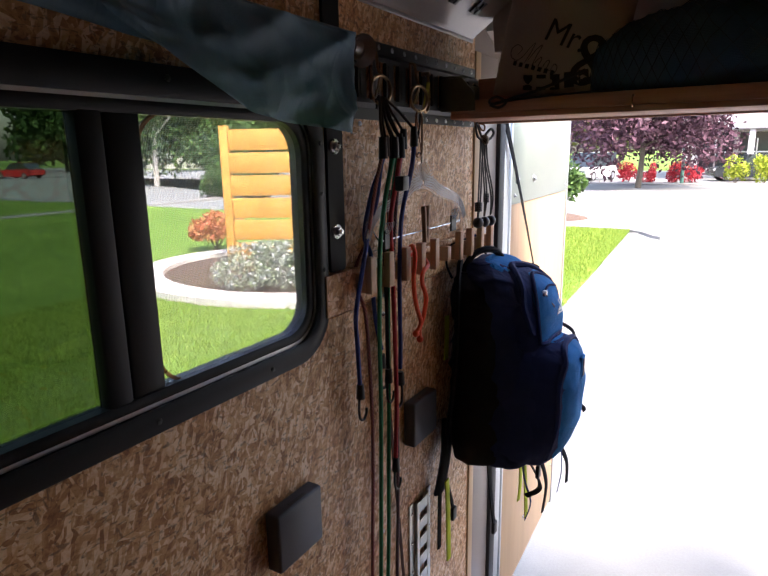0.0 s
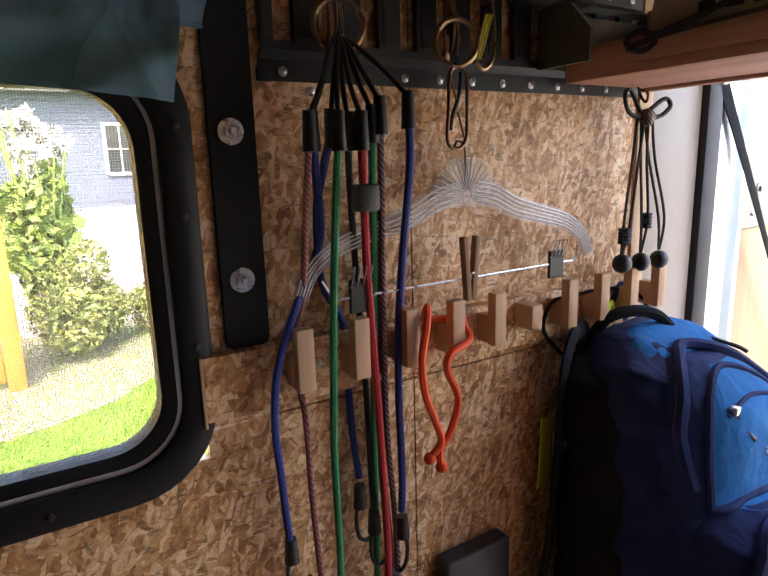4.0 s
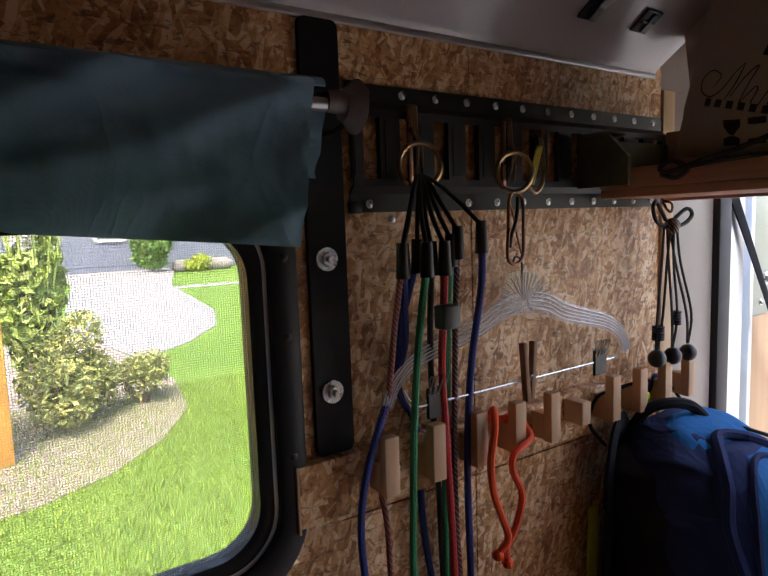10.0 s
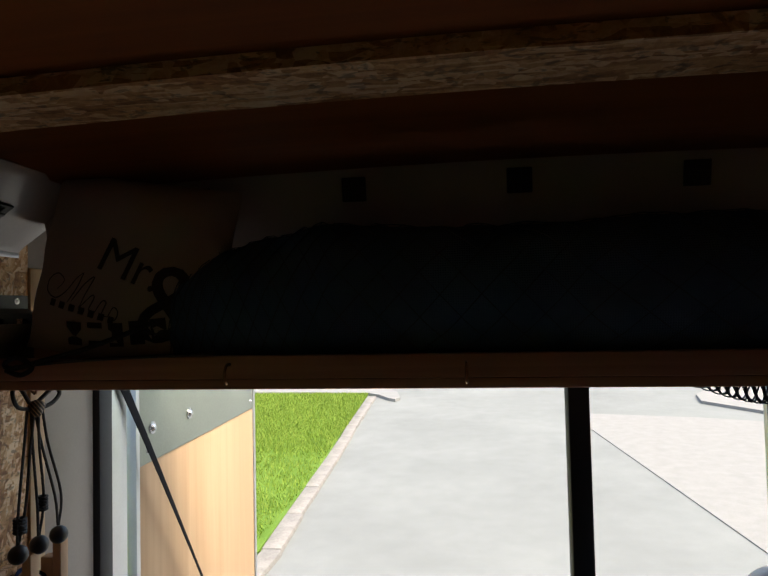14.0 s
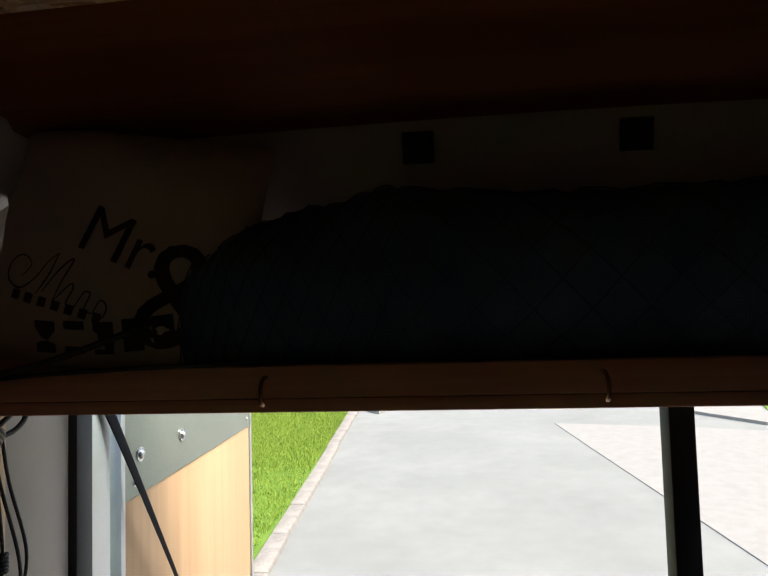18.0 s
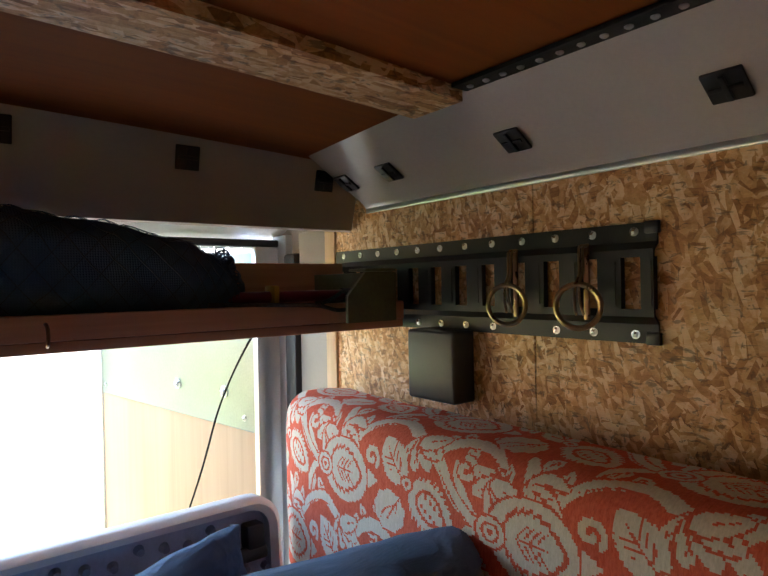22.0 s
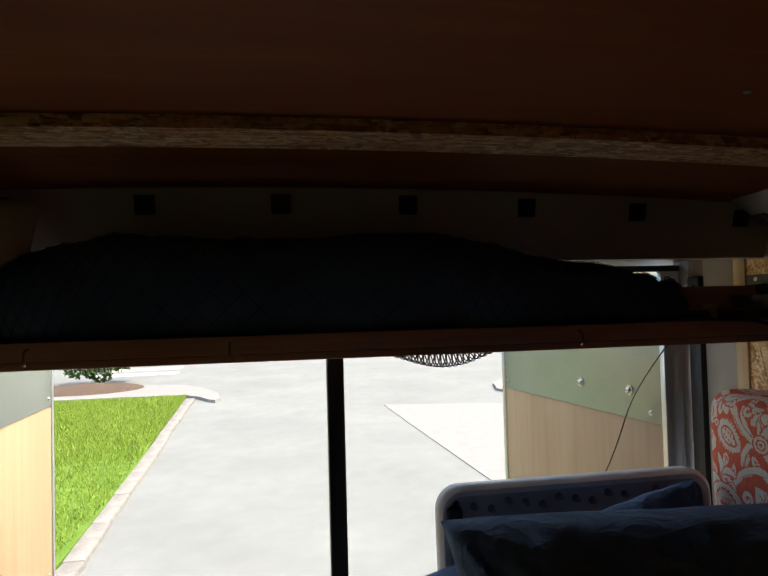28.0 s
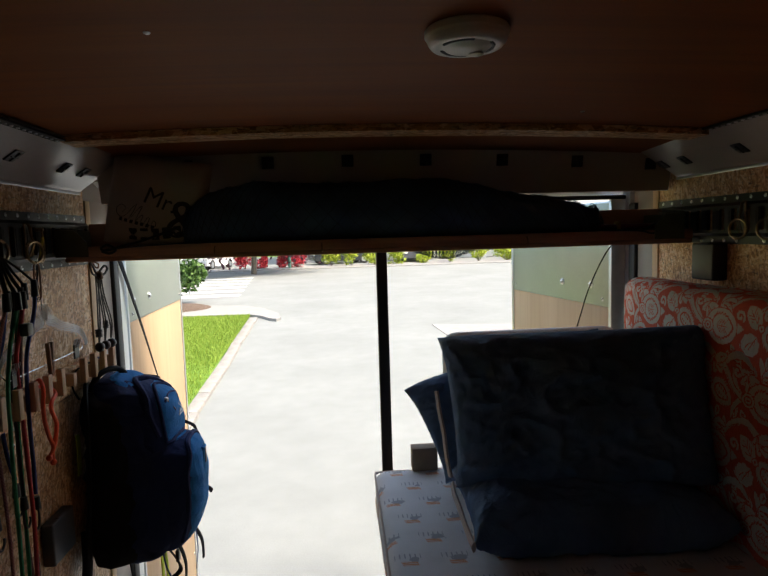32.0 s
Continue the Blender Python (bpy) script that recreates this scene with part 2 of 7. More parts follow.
BRASSY = plain("yellow_zinc_wire", (0.33, 0.23, 0.13), 0.3, 0.95, 0.2, 60)
BRONZE = plain("bronze_wire", (0.28, 0.15, 0.09), 0.3, 0.9, 0.2, 60)
WHITEPL = plain("white_plastic", (0.78, 0.77, 0.74), 0.4, 0.0, 0.05, 12)
DARKPL = plain("dark_grey_plastic", (0.045, 0.048, 0.058), 0.45, 0.0, 0.12, 14)
BLACKPL = plain("black_plastic", (0.015, 0.015, 0.016), 0.4, 0.0, 0.2, 40)
FLOORV = wood("floor_plywood", (0.34, 0.27, 0.19), (0.46, 0.38, 0.28), 1, 0.6)
NAVYCASE = cloth("navy_pillowcase", (0.09, 0.15, 0.25), 0.85, 2600, 0.25, 0.2, crease=0.32, size=6)
TEAL = cloth("teal_coated_cloth", (0.19, 0.32, 0.4), 0.45, 2400, 0.18, 0.15, crease=0.3, size=3.2)
PACKBLUE = cloth("blue_ripstop", (0.008, 0.15, 0.4), 0.85, 2600, 0.25, 0.4, crease=0.2, size=5)
PACKNAVY = cloth("navy_ripstop", (0.018, 0.03, 0.1), 0.85, 2600, 0.2, 0.2, crease=0.22, size=5)
# the navy again, darkened for the body's side turned from the door light
PACKSIDE = cloth("shaded_navy_ripstop", (0.016, 0.027, 0.085), 0.85, 2600, 0.2, 0.2, crease=0.22, size=5)
PACKBLACK = cloth("black_nylon", (0.01, 0.0105, 0.013), 0.9, 800, 0.2, 0.3)
LIME = cloth("lime_webbing", (0.55, 0.65, 0.03), 0.7, 900)
NETNAVY = cloth("navy_net_bag", (0.07, 0.12, 0.22), 0.8, 700, 0.3, 0.4)
CANVAS = cloth("natural_canvas", (0.5, 0.42, 0.38), 0.9, 800, 0.08, 0.25)


# ---- mesh helpers ----
def bm_new():
    return bmesh.new()


def box(bm, x0, x1, y0, y1, z0, z1, r=0.0, seg=2, m=None):
    """Adds a box, with rounded edges if r is given."""
    t = bmesh.new()
    bmesh.ops.create_cube(t, size=1.0, matrix=Matrix.Translation(((x0 + x1) / 2, (y0 + y1) / 2, (z0 + z1) / 2)) @ Matrix.Diagonal((abs(x1 - x0), abs(y1 - y0), abs(z1 - z0), 1)))
    if r:
        bmesh.ops.bevel(t, geom=t.edges[:], offset=r, segments=seg, profile=0.5, affect='EDGES')
    if m is not None:
        t.transform(m)
    merge(bm, t)
    return bm


def merge(bm, t):
    me = bpy.data.meshes.new("tmp")
    t.to_mesh(me)
    t.free()
    bm.from_mesh(me)
    bpy.data.meshes.remove(me)


def cyl(bm, a, b, r, r2=None, seg=16, caps=True):
    a, b = Vector(a), Vector(b)
    t = bmesh.new()
    d = b - a
    bmesh.ops.create_cone(t, cap_ends=caps, segments=seg, radius1=r, radius2=r if r2 is None else r2, depth=d.length)
    t.transform(Matrix.Translation((a + b) / 2) @ d.to_track_quat('Z', 'Y').to_matrix().to_4x4())
    merge(bm, t)
    return bm


def ball(bm, c, r, sx=1, sy=1, sz=1, u=14, v=9):
    t = bmesh.new()
    bmesh.ops.create_uvsphere(t, u_segments=u, v_segments=v, radius=r)
    t.transform(Matrix.Translation(c) @ Matrix.Diagonal((sx, sy, sz, 1)))
    merge(bm, t)
    return bm


def spline(pts, n=6, closed=False):
    """Catmull-Rom points through pts."""
    P = [Vector(p) for p in pts]
    out = []
    k = len(P)
    for i in range(k if closed else k - 1):
        g = (lambda j: P[j % k]) if closed else (lambda j: P[min(max(j, 0), k - 1)])
        a, b, c, d = g(i - 1), g(i), g(i + 1), g(i + 2)
        for s in range(n):
            t = s / n
            out.append(0.5 * ((2 * b) + (c - a) * t + (2 * a - 5 * b + 4 * c - d) * t * t + (3 * b - a - 3 * c + d) * t ** 3))
    if not closed:
        out.append(P[-1])
    return out


def tube(bm, pts, r, seg=8, closed=False, smooth=5, flat=1.0):
    """A round cord or wire along pts; flat squeezes it into a strap."""
    P = spline(pts, smooth, closed) if smooth else [Vector(p) for p in pts]
    k = len(P)
    rings = []
    up = None
    for i, p in enumerate(P):
        q0, q1 = (P[i - 1], P[(i + 1) % k]) if closed else (P[max(i - 1, 0)], P[min(i + 1, k - 1)])
        d = (q1 - q0).normalized()
        if up is None:
            up = d.orthogonal().normalized()
            if abs(d.x) < 0.9:
                up = (Vector((1, 0, 0)) - d * d.x).normalized()
        up = (up - d * up.dot(d)).normalized()
        side = d.cross(up)
        rr = r(i / max(k - 1, 1)) if callable(r) else r
        rings.append([bm.verts.new(p + (up * math.cos(a) * flat + side * math.sin(a)) * rr) for a in (2 * math.pi * j / seg for j in range(seg))])
    for i in range(k if closed else k - 1):
        A, B = rings[i], rings[(i + 1) % k]
        for j in range(seg):
            bm.faces.new((A[j], A[(j + 1) % seg], B[(j + 1) % seg], B[j]))
    if not closed:
        bm.faces.new(rings[0][::-1]), bm.faces.new(rings[-1])
    return bm


def rrect(y0, y1, z0, z1, r, seg=6):
    """The outline of a rectangle with round corners."""
    out = []
    for cy, cz, a0 in ((y1 - r, z1 - r, 0), (y0 + r, z1 - r, 90), (y0 + r, z0 + r, 180), (y1 - r, z0 + r, 270)):
        for s in range(seg + 1):
            a = radians(a0 + 90 * s / seg)
            out.append((cy + r * math.cos(a), cz + r * math.sin(a)))
    return out


def loft(bm, loops, closed=True, caps=(False, False)):
    """Skins equal-length loops of points one after another."""
    R = [[bm.verts.new(p) for p in lp] for lp in loops]
    for A, B in zip(R, R[1:]):
        k = len(A)
        for j in range(k if closed else k - 1):
            bm.faces.new((A[j], A[(j + 1) % k], B[(j + 1) % k], B[j]))
    if caps[0]:
        bm.faces.new(R[0][::-1])
    if caps[1]:
        bm.faces.new(R[-1])
    return bm


def mesh_of(name, bm, material, smooth=30):
    bmesh.ops.recalc_face_normals(bm, faces=bm.faces[:])
    me = bpy.data.meshes.new(name)
    if smooth:
        lim = radians(smooth)
        for f in bm.faces:
            f.smooth = True
        for e in bm.edges:
            if len(e.link_faces) == 2 and e.calc_face_angle(0) > lim:
                e.smooth = False
    bm.to_mesh(me)
    bm.free()
    if material:
        me.materials.append(material)
    return me


def part(name, bm, material, parent=None, label="", smooth=30):
    ob = new(name, mesh_of(name, bm, material, smooth))
    if parent is not None:
        ob.parent = parent
        ob.matrix_parent_inverse = parent.matrix_world.inverted() if parent.type != 'EMPTY' else Matrix.Identity(4)
        if parent.type == 'EMPTY' and parent.parent is None:
            ob.location = -Vector(parent.location)
    if label:
        tagged(ob, label)
    return ob


def thing(name, at, label, category, group="", kind=""):
    """An Empty at a thing's base; its parts are built in the world's own metres."""
    e = new(name)
    e.empty_display_size = 0.05
    e.location = at
    return tagged(e, label, category, group, kind)


def shared(name, me, parent, loc, rot=None):
    """One more part on a mesh that others share, placed in the thing's own frame."""
    ob = new(name, me)
    ob.parent = parent
    base = Vector(parent.location) if parent.type == 'EMPTY' else Vector()
    ob.location = Vector(loc) - base
    if rot:
        ob.rotation_euler = rot
    return ob

# ---- the trailer's shell ----
WL, WR, Y0, YR, FZ, CZ = -0.522, 1.215, -1.7, 1.455, 0.45, 2.295
T = 0.012

# unseen floor, its plywood made pale to bounce light up the lower walls
floor = part("floor", box(bm_new(), WL, WR, Y0, 1.78, FZ - 0.05, FZ), FLOORV)
tagged(floor, "pale plywood trailer floor, lightened to bounce light", "floor", kind="structure")

# left wall: outer skin, strand board panels round the window opening
WY0, WY1, WZ0, WZ1 = 0.035, 0.795, 1.615, 2.015
wall_left = thing("wall_left", (WL - 0.03, 0, FZ), "strand board lined side wall with a window opening", "wall", kind="structure")
bm = bm_new()
for y0, y1, z0, z1 in ((Y0, WY0 - 0.03, 0.3, 2.4), (WY1 + 0.06, 1.74, 0.3, 2.4), (WY0 - 0.03, WY1 + 0.06, 0.3, WZ0 - 0.03), (WY0 - 0.03, WY1 + 0.06, WZ1 + 0.03, 2.4)):
    box(bm, WL - 0.055, WL - T, y0, y1, z0, z1)
part("outer_skin", bm, JAMB, wall_left)
bm = bm_new()
for y0, y1, z0, z1 in ((Y0, 1.049, FZ, WZ0), (Y0, WY0, WZ0, 1.644), (WY1, 1.049, WZ0, 1.644)):
    box(bm, WL - T, WL, y0, y1, z0, z1)
part("panel", bm, OSB, wall_left)
part("panel", box(bm_new(), WL - T, WL, 1.051, YR, FZ, 1.644), OSB, wall_left)
bm = bm_new()
for y0, y1, z0, z1 in ((Y0, WY0, 1.6465, WZ1), (Y0, 1.049, WZ1, 2.21), (WY1, 1.049, 1.6465, WZ1)):
    box(bm, WL - T, WL, y0, y1, z0, z1)
part("panel", bm, OSB, wall_left)
part("panel", box(bm_new(), WL - T, WL, 1.051, YR, 1.6465, 2.21), OSB, wall_left)

wall_right = thing("wall_right", (WR + 0.03, 0, FZ), "strand board lined side wall", "wall", kind="structure")
part("outer_skin", box(bm_new(), WR + T, WR + 0.055, Y0, 1.74, 0.3, 2.4), JAMB, wall_right)
part("panel", box(bm_new(), WR, WR + T, Y0, 1.049, FZ, 2.21), OSB, wall_right)
part("panel", box(bm_new(), WR, WR + T, 1.051, 1.487, FZ, 2.21), OSB, wall_right)

wall_front = part("wall_front", box(bm_new(), WL - 0.055, WR + 0.055, Y0 - 0.05, Y0, 0.3, 2.4), OSB)
tagged(wall_front, "plain strand board front wall", "wall", kind="structure")

# ceiling: plywood sheets, one mesh, bent over a crowned roof
def crown_z(x, y):
    return 2.2985 - 0.032 * (x - 0.25) ** 2 - 0.011 * max(0.0, min(1.0, (y - 1.1) / 0.3))


def bent_sheet(bm, x0, x1, y0, y1, lo, hi, n=24):
    """A board that follows the crown of the roof, from lo to hi above the ceiling's face."""
    loops = []
    for i in range(n + 1):
        x = x0 + (x1 - x0) * i / n
        loops.append([(x, y0, crown_z(x, y0) + lo), (x, y1, crown_z(x, y1) + lo), (x, y1, crown_z(x, y1) + hi), (x, y0, crown_z(x, y0) + hi)])
    return loft(bm, loops, caps=(True, True))


bm = bm_new()
bent_sheet(bm, -0.41, 1.12, Y0, 1.078, 0.0, 0.012)
bent_sheet(bm, -0.41, 1.12, 1.08, 1.47, 0.0, 0.012)
ceiling = part("ceiling", bm, CEIL)
tagged(ceiling, "reddish-brown plywood ceiling sheets", "ceiling", kind="structure")
roof = part("roof", box(bm_new(), WL - 0.06, WR + 0.06, Y0 - 0.06, 1.76, 2.4, 2.43), JAMB)
tagged(roof, "plain metal outer roof skin", "roof", kind="structure")

rib = part("ceiling_rib", bent_sheet(bm_new(), -0.39, 1.085, 1.04, 1.119, -0.0155, -0.0005), OSB)
tagged(rib, "narrow strand board batten across the plywood ceiling", "batten", kind="structure")


def cove(name, x_wall, x_top, label, end=1.43):
    """The slanted enamelled sheet between wall and ceiling, with rolled lips."""
    s = 1 if x_top > x_wall else -1
    e = thing(name, (x_wall, 0, 2.19), label, "cove panel", kind="structure")
    prof = [(x_wall + s * 0.0015, 2.184), (x_wall + s * 0.006, 2.193), (x_wall + s * 0.012, 2.199), (x_top - s * 0.012, 2.272), (x_top - s * 0.004, 2.278), (x_top + s * 0.012, 2.2795)]
    back = [(x - s * 0.004, z + 0.004) for x, z in prof]
    bm = bm_new()
    loft(bm, [[(x, y, z) for x, z in prof + back[::-1]] for y in (Y0, end)], caps=(True, True))
    part("sheet", bm, COVE, e, smooth=50)
    part("lip", box(bm_new(), x_wall + s * 0.0005, x_wall + s * 0.006, Y0, end, 2.1835, 2.1915, 0.0015), ALU, e, "bare aluminium edge strip")
    return e


cove_left = cove("cove_left", WL, -0.39, "white enamelled sloping sheet along the ceiling edge")
cove_right = cove("cove_right", WR, 1.08, "white enamelled sloping sheet along the ceiling edge", 1.388)
cove_rear = thing("cove_rear", (0.35, 1.45, 2.16), "beige enamelled sheet above the rear doors", "cove panel", kind="structure")
bm = bm_new()
loops = []
for i in range(25):
    x = WL + 0.06 + (WR - 0.004 - WL - 0.06) * i / 24
    zt = crown_z(x, 1.41) + 0.004
    loops.append([(x, y, z) for y, z in ((1.4, zt), (1.406, zt - 0.006), (1.43, 2.168), (1.4325, 2.1585), (1.44, 2.156), (1.446, 2.159), (1.438, 2.17), (1.414, zt - 0.003))])
loft(bm, loops, caps=(True, True))
part("sheet", bm, COVEREAR, cove_rear, smooth=50)

# perforated strips along the ceiling's long edges
for nm, xs in (("left", -0.388), ("right", 1.076)):
    bm = bm_new()
    box(bm, xs - 0.012, xs + 0.012, Y0, 1.036, 2.2705, 2.2755, 0.001)
    st = part("edge_strip_" + nm, bm, BLACKPAINT)
    tagged(st, "black perforated metal strip along the ceiling edge", "edge strip", kind="structure")
    rv = mesh_of("rivet", ball(bm_new(), (0, 0, 0), 0.0042, 1, 1, 0.5, 8, 5), ZINC)
    for k in range(44):
        shared("rivet", rv, st, (xs, 1.02 - k * 0.022, 2.27))

# square black clips on the coves
def cove_clip():
    e = thing("panel_clip", (0, 0, 0), "small square black plastic panel clip", "clip", "clips on the coves")
    part("plate", box(bm_new(), -0.017, 0.017, -0.017, 0.017, 0, 0.004, 0.0015), BLACKPL, e)
    bm = bm_new()
    box(bm, -0.014, 0.014, -0.0025, 0.0025, 0.004, 0.0075, 0.001)
    box(bm, -0.0025, 0.0025, -0.014, 0.014, 0.004, 0.0065, 0.001)
    part("tongue", bm, BLACKPL, e)
    return e


clip0 = cove_clip()
al = math.degrees(math.atan2(2.272 - 2.199, 0.108))
made = 0
for y in (1.201, 0.974, 0.745, 0.517, 0.288, 1.31):
    for xs, tilt in ((-0.456, 180 - al), (1.158, 180 + al)):
        zz = 2.199 + (min(abs(xs - WL), abs(xs - WR)) - 0.012) / 0.108 * 0.073 if xs < 0 else 2.199 + (WR - xs - 0.012) / 0.111 * 0.073
        m = pose(xs, y + (0.058 if xs > 0 else 0), zz - 0.0005, 0, tilt if xs < 0 else 180 + math.degrees(math.atan2(0.073, 0.111)), 0)
        if made == 0:
            clip0.matrix_world = m
        else:
            copy_thing(clip0, m)
        made += 1
for k in range(7):
    x = -0.213 + k * 0.2262
    z = 2.262 - 0.033 * (x - 0.25) ** 2
    copy_thing(clip0, Matrix.Translation((x, 1.4065 + (2.275 - z) * 0.21, z)) @ Euler((radians(101.5), 0, 0)).to_matrix().to_4x4())

# rear door frame
def jamb(name, x, s, y_end, label):
    e = thing(name, (x, 1.55, FZ), label, "door frame", kind="structure")
    part("cover_plate", box(bm_new(), x - s * 0.02, x, y_end + 0.035, 1.622, FZ, 2.17, 0.002), JAMB, e)
    part("edge_strip", box(bm_new(), x - s * 0.012, x + s * 0.005, y_end, y_end + 0.033, FZ, 2.17, 0.002), PINE, e, "pine strip covering the panel edge")
    bm = bm_new()
    box(bm, x - s * 0.03, x + s * 0.012, 1.624, 1.668, FZ, 2.13, 0.008)
    part("seal", bm, RUBBER, e, "black rubber door seal")
    bm = bm_new()
    box(bm, x - s * 0.05, x + s * 0.004, 1.67, 1.728, 0.35, 2.17, 0.004)
    box(bm, x - s * 0.05, x - s * 0.008, 1.73, 1.745, 0.35, 2.17, 0.004)
    part("corner_post", bm, ALU, e, "bare aluminium corner post")
    return e


jamb("door_frame_left", WL, 1, YR, "rear door frame of metal with a black rubber seal")
jamb("door_frame_right", WR, -1, 1.487, "rear door frame of metal with a black rubber seal")
e = thing("door_header", (0.35, 1.65, 2.15), "aluminium header over the rear doors", "door frame", kind="structure")
part("header", loft(bm_new(), [[(x, y, z) for y, z in ((1.56, 2.232), (1.742, 2.162), (1.745, 2.162), (1.745, 2.38), (1.56, 2.38))] for x in (WL - 0.05, WR + 0.05)], caps=(True, True)), WHITEPL, e, "white painted header with a sloping soffit")
part("seal", box(bm_new(), WL, WR, 1.7, 1.728, 2.146, 2.161, 0.004), RUBBER, e)
sill = part("sill", box(bm_new(), WL, WR, 1.66, 1.76, 0.36, FZ + 0.004, 0.004), ALU)
tagged(sill, "aluminium sill at the rear doors", "sill", kind="structure")


def rear_door(name, hinge, far, side, label):
    """A door leaf from its hinge to its free edge; side is the way its inner face looks."""
    h, f = Vector(hinge), Vector(far)
    d = (f - h)
    w = d.length
    d.normalize()
    m = Matrix.Translation((h.x, h.y, 0)) @ Matrix.Rotation(math.atan2(d.y, d.x), 4, 'Z')
    e = thing(name, (h.x, h.y, 0.3), label, "door", kind="structure")
    s = side

    def slab(nm, u0, u1, z0, z1, t0, t1, mat, lab="", r=0.002):
        bm = bm_new()
        box(bm, u0, u1, min(s * t0, s * t1), max(s * t0, s * t1), z0, z1, r, 2, m)
        return part(nm, bm, mat, e, lab)
    slab("core", 0, w, 0.29, 2.142, -0.045, -0.004, ALU)
    slab("lining", 0.01, w - 0.012, 0.3, 1.768, -0.004, 0.004, DOORPLY, "varnished plywood lining")
    slab("upper_sheet", 0.01, w - 0.012, 1.764, 2.135, 0.0045, 0.0065, SHEET, "brushed aluminium sheet")
    slab("edge_channel", w - 0.014, w + 0.004, 0.285, 2.146, -0.047, 0.009, ALU)
    slab("edge_channel", -0.004, 0.012, 0.285, 2.146, -0.047, 0.009, ALU)
    bolt = mesh_of("bolt", ball(cyl(bm_new(), (0, 0, 0), (0, 0.003, 0), 0.014), (0, 0.003, 0), 0.009, 1, 0.7, 1), ZINC)
    for u, z in ((0.07 if s < 0 else 0.125, 1.838), (0.268 if s < 0 else 0.33, 1.836), (0.05, 1.79), (w - 0.05, 1.2), (w - 0.05, 0.5), (0.3, 0.5), (w - 0.04, 1.79)):
        p = m @ Vector((u, s * 0.007, z))
        ob = shared("bolt", bolt, e, p, (0, 0, math.atan2(d.y, d.x) + (0 if s > 0 else math.pi)))
        if z < 1.8:
            ob.scale = (0.5, 0.5, 0.5)
    return e


rear_door("rear_door_left", (-0.545, 1.795), (-0.573, 2.598), -1, "open rear door with plywood and aluminium inner face")
rear_door("rear_door_right", (1.165, 1.7), (1.042, 2.488), 1, "open rear door with plywood and aluminium inner face")

# ---- ground and street ----
def asphalt_material():
    n = Net("worn_asphalt")
    g = n.noise(n.obj, 90, 4)
    b = n.noise(n.obj, 0.5, 5)
    c = n.noise(n.obj, 3.5, 5)
    f = n.math('ADD', n.math('MULTIPLY', b, 0.5), n.math('ADD', n.math('MULTIPLY', g, 0.25), n.math('MULTIPLY', c, 0.25)))
    n.bump(g, 0.3, 0.004)
    return n.done(n.ramp(f, [(0.3, (0.145, 0.153, 0.15)), (0.5, (0.182, 0.192, 0.188)), (0.7, (0.225, 0.236, 0.23))]), 0.9)


ASPHALT = asphalt_material()
CONCRETE = plain("pale_concrete", (0.225, 0.222, 0.214), 0.85, 0, 0.15, 6, 0.3, 0.003, fine=60)
KERBST = plain("weathered_kerb", (0.215, 0.202, 0.188), 0.9, 0, 0.3, 9, 0.4, 0.004, fine=50)


def grass_material():
    n = Net("lawn_green")
    a, b, c = n.noise(n.obj, 0.45, 4), n.noise(n.obj, 6, 5), n.noise(n.obj, 60, 3)
    f = n.math('ADD', n.math('MULTIPLY', a, 0.4), n.math('ADD', n.math('MULTIPLY', b, 0.3), n.math('MULTIPLY', c, 0.3)))
    n.bump(n.math('ADD', c, b), 0.6, 0.02)
    return n.done(n.ramp(f, [(0.32, (0.06, 0.13, 0.014)), (0.5, (0.1, 0.185, 0.024)), (0.68, (0.15, 0.24, 0.045))]), 0.85, 0, 0.2)


GRASS = grass_material()


def slab_poly(name, pts, z0, z1, mat, label, cat, kind="structure"):
    bm = bm_new()
    loft(bm, [[(x, y, z) for x, y in pts] for z in (z0, z1)], caps=(True, True))
    ob = part(name, bm, mat, smooth=0)
    return tagged(ob, label, cat, kind=kind)


ground = part("ground", box(bm_new(), -700, 700, -700, 700, -0.3, -0.02), GRASS)
tagged(ground, "grassy ground reaching to the horizon", "ground", kind="structure")
slab_poly("driveway", [(-2.6, -12), (4.2, -12), (4.2, 15.5), (-2.6, 15.5)], -0.1, 0.0, ASPHALT, "pale grey worn asphalt driveway", "driveway")
slab_poly("street", [(-90, 15.4), (90, 15.4), (90, 36), (-90, 36)], -0.1, -0.004, ASPHALT, "pale grey asphalt street", "street")
slab_poly("lawn", [(-26, -14), (-1.5, -14), (-1.6, 5), (-1.66, 6.5), (-1.78, 9), (-2.0, 12), (-2.17, 15.05), (-26, 15.3)], -0.05, 0.055, GRASS, "bright green mown lawn", "lawn")
slab_poly("street_mouth", [(4.19, 6), (30, 6), (30, 15.41), (4.19, 15.41)], -0.1, -0.003, ASPHALT, "pale grey asphalt at the street mouth", "street")
slab_poly("concrete_apron", [(2.85, -6), (30, -6), (30, 9.0), (5.9, 11.5), (4.42, 12.1), (2.18, 12.6), (2.3, 10.6), (2.5, 7.7), (2.62, 5.9)], -0.1, 0.012, CONCRETE, "pale concrete apron beside the driveway", "pavement")

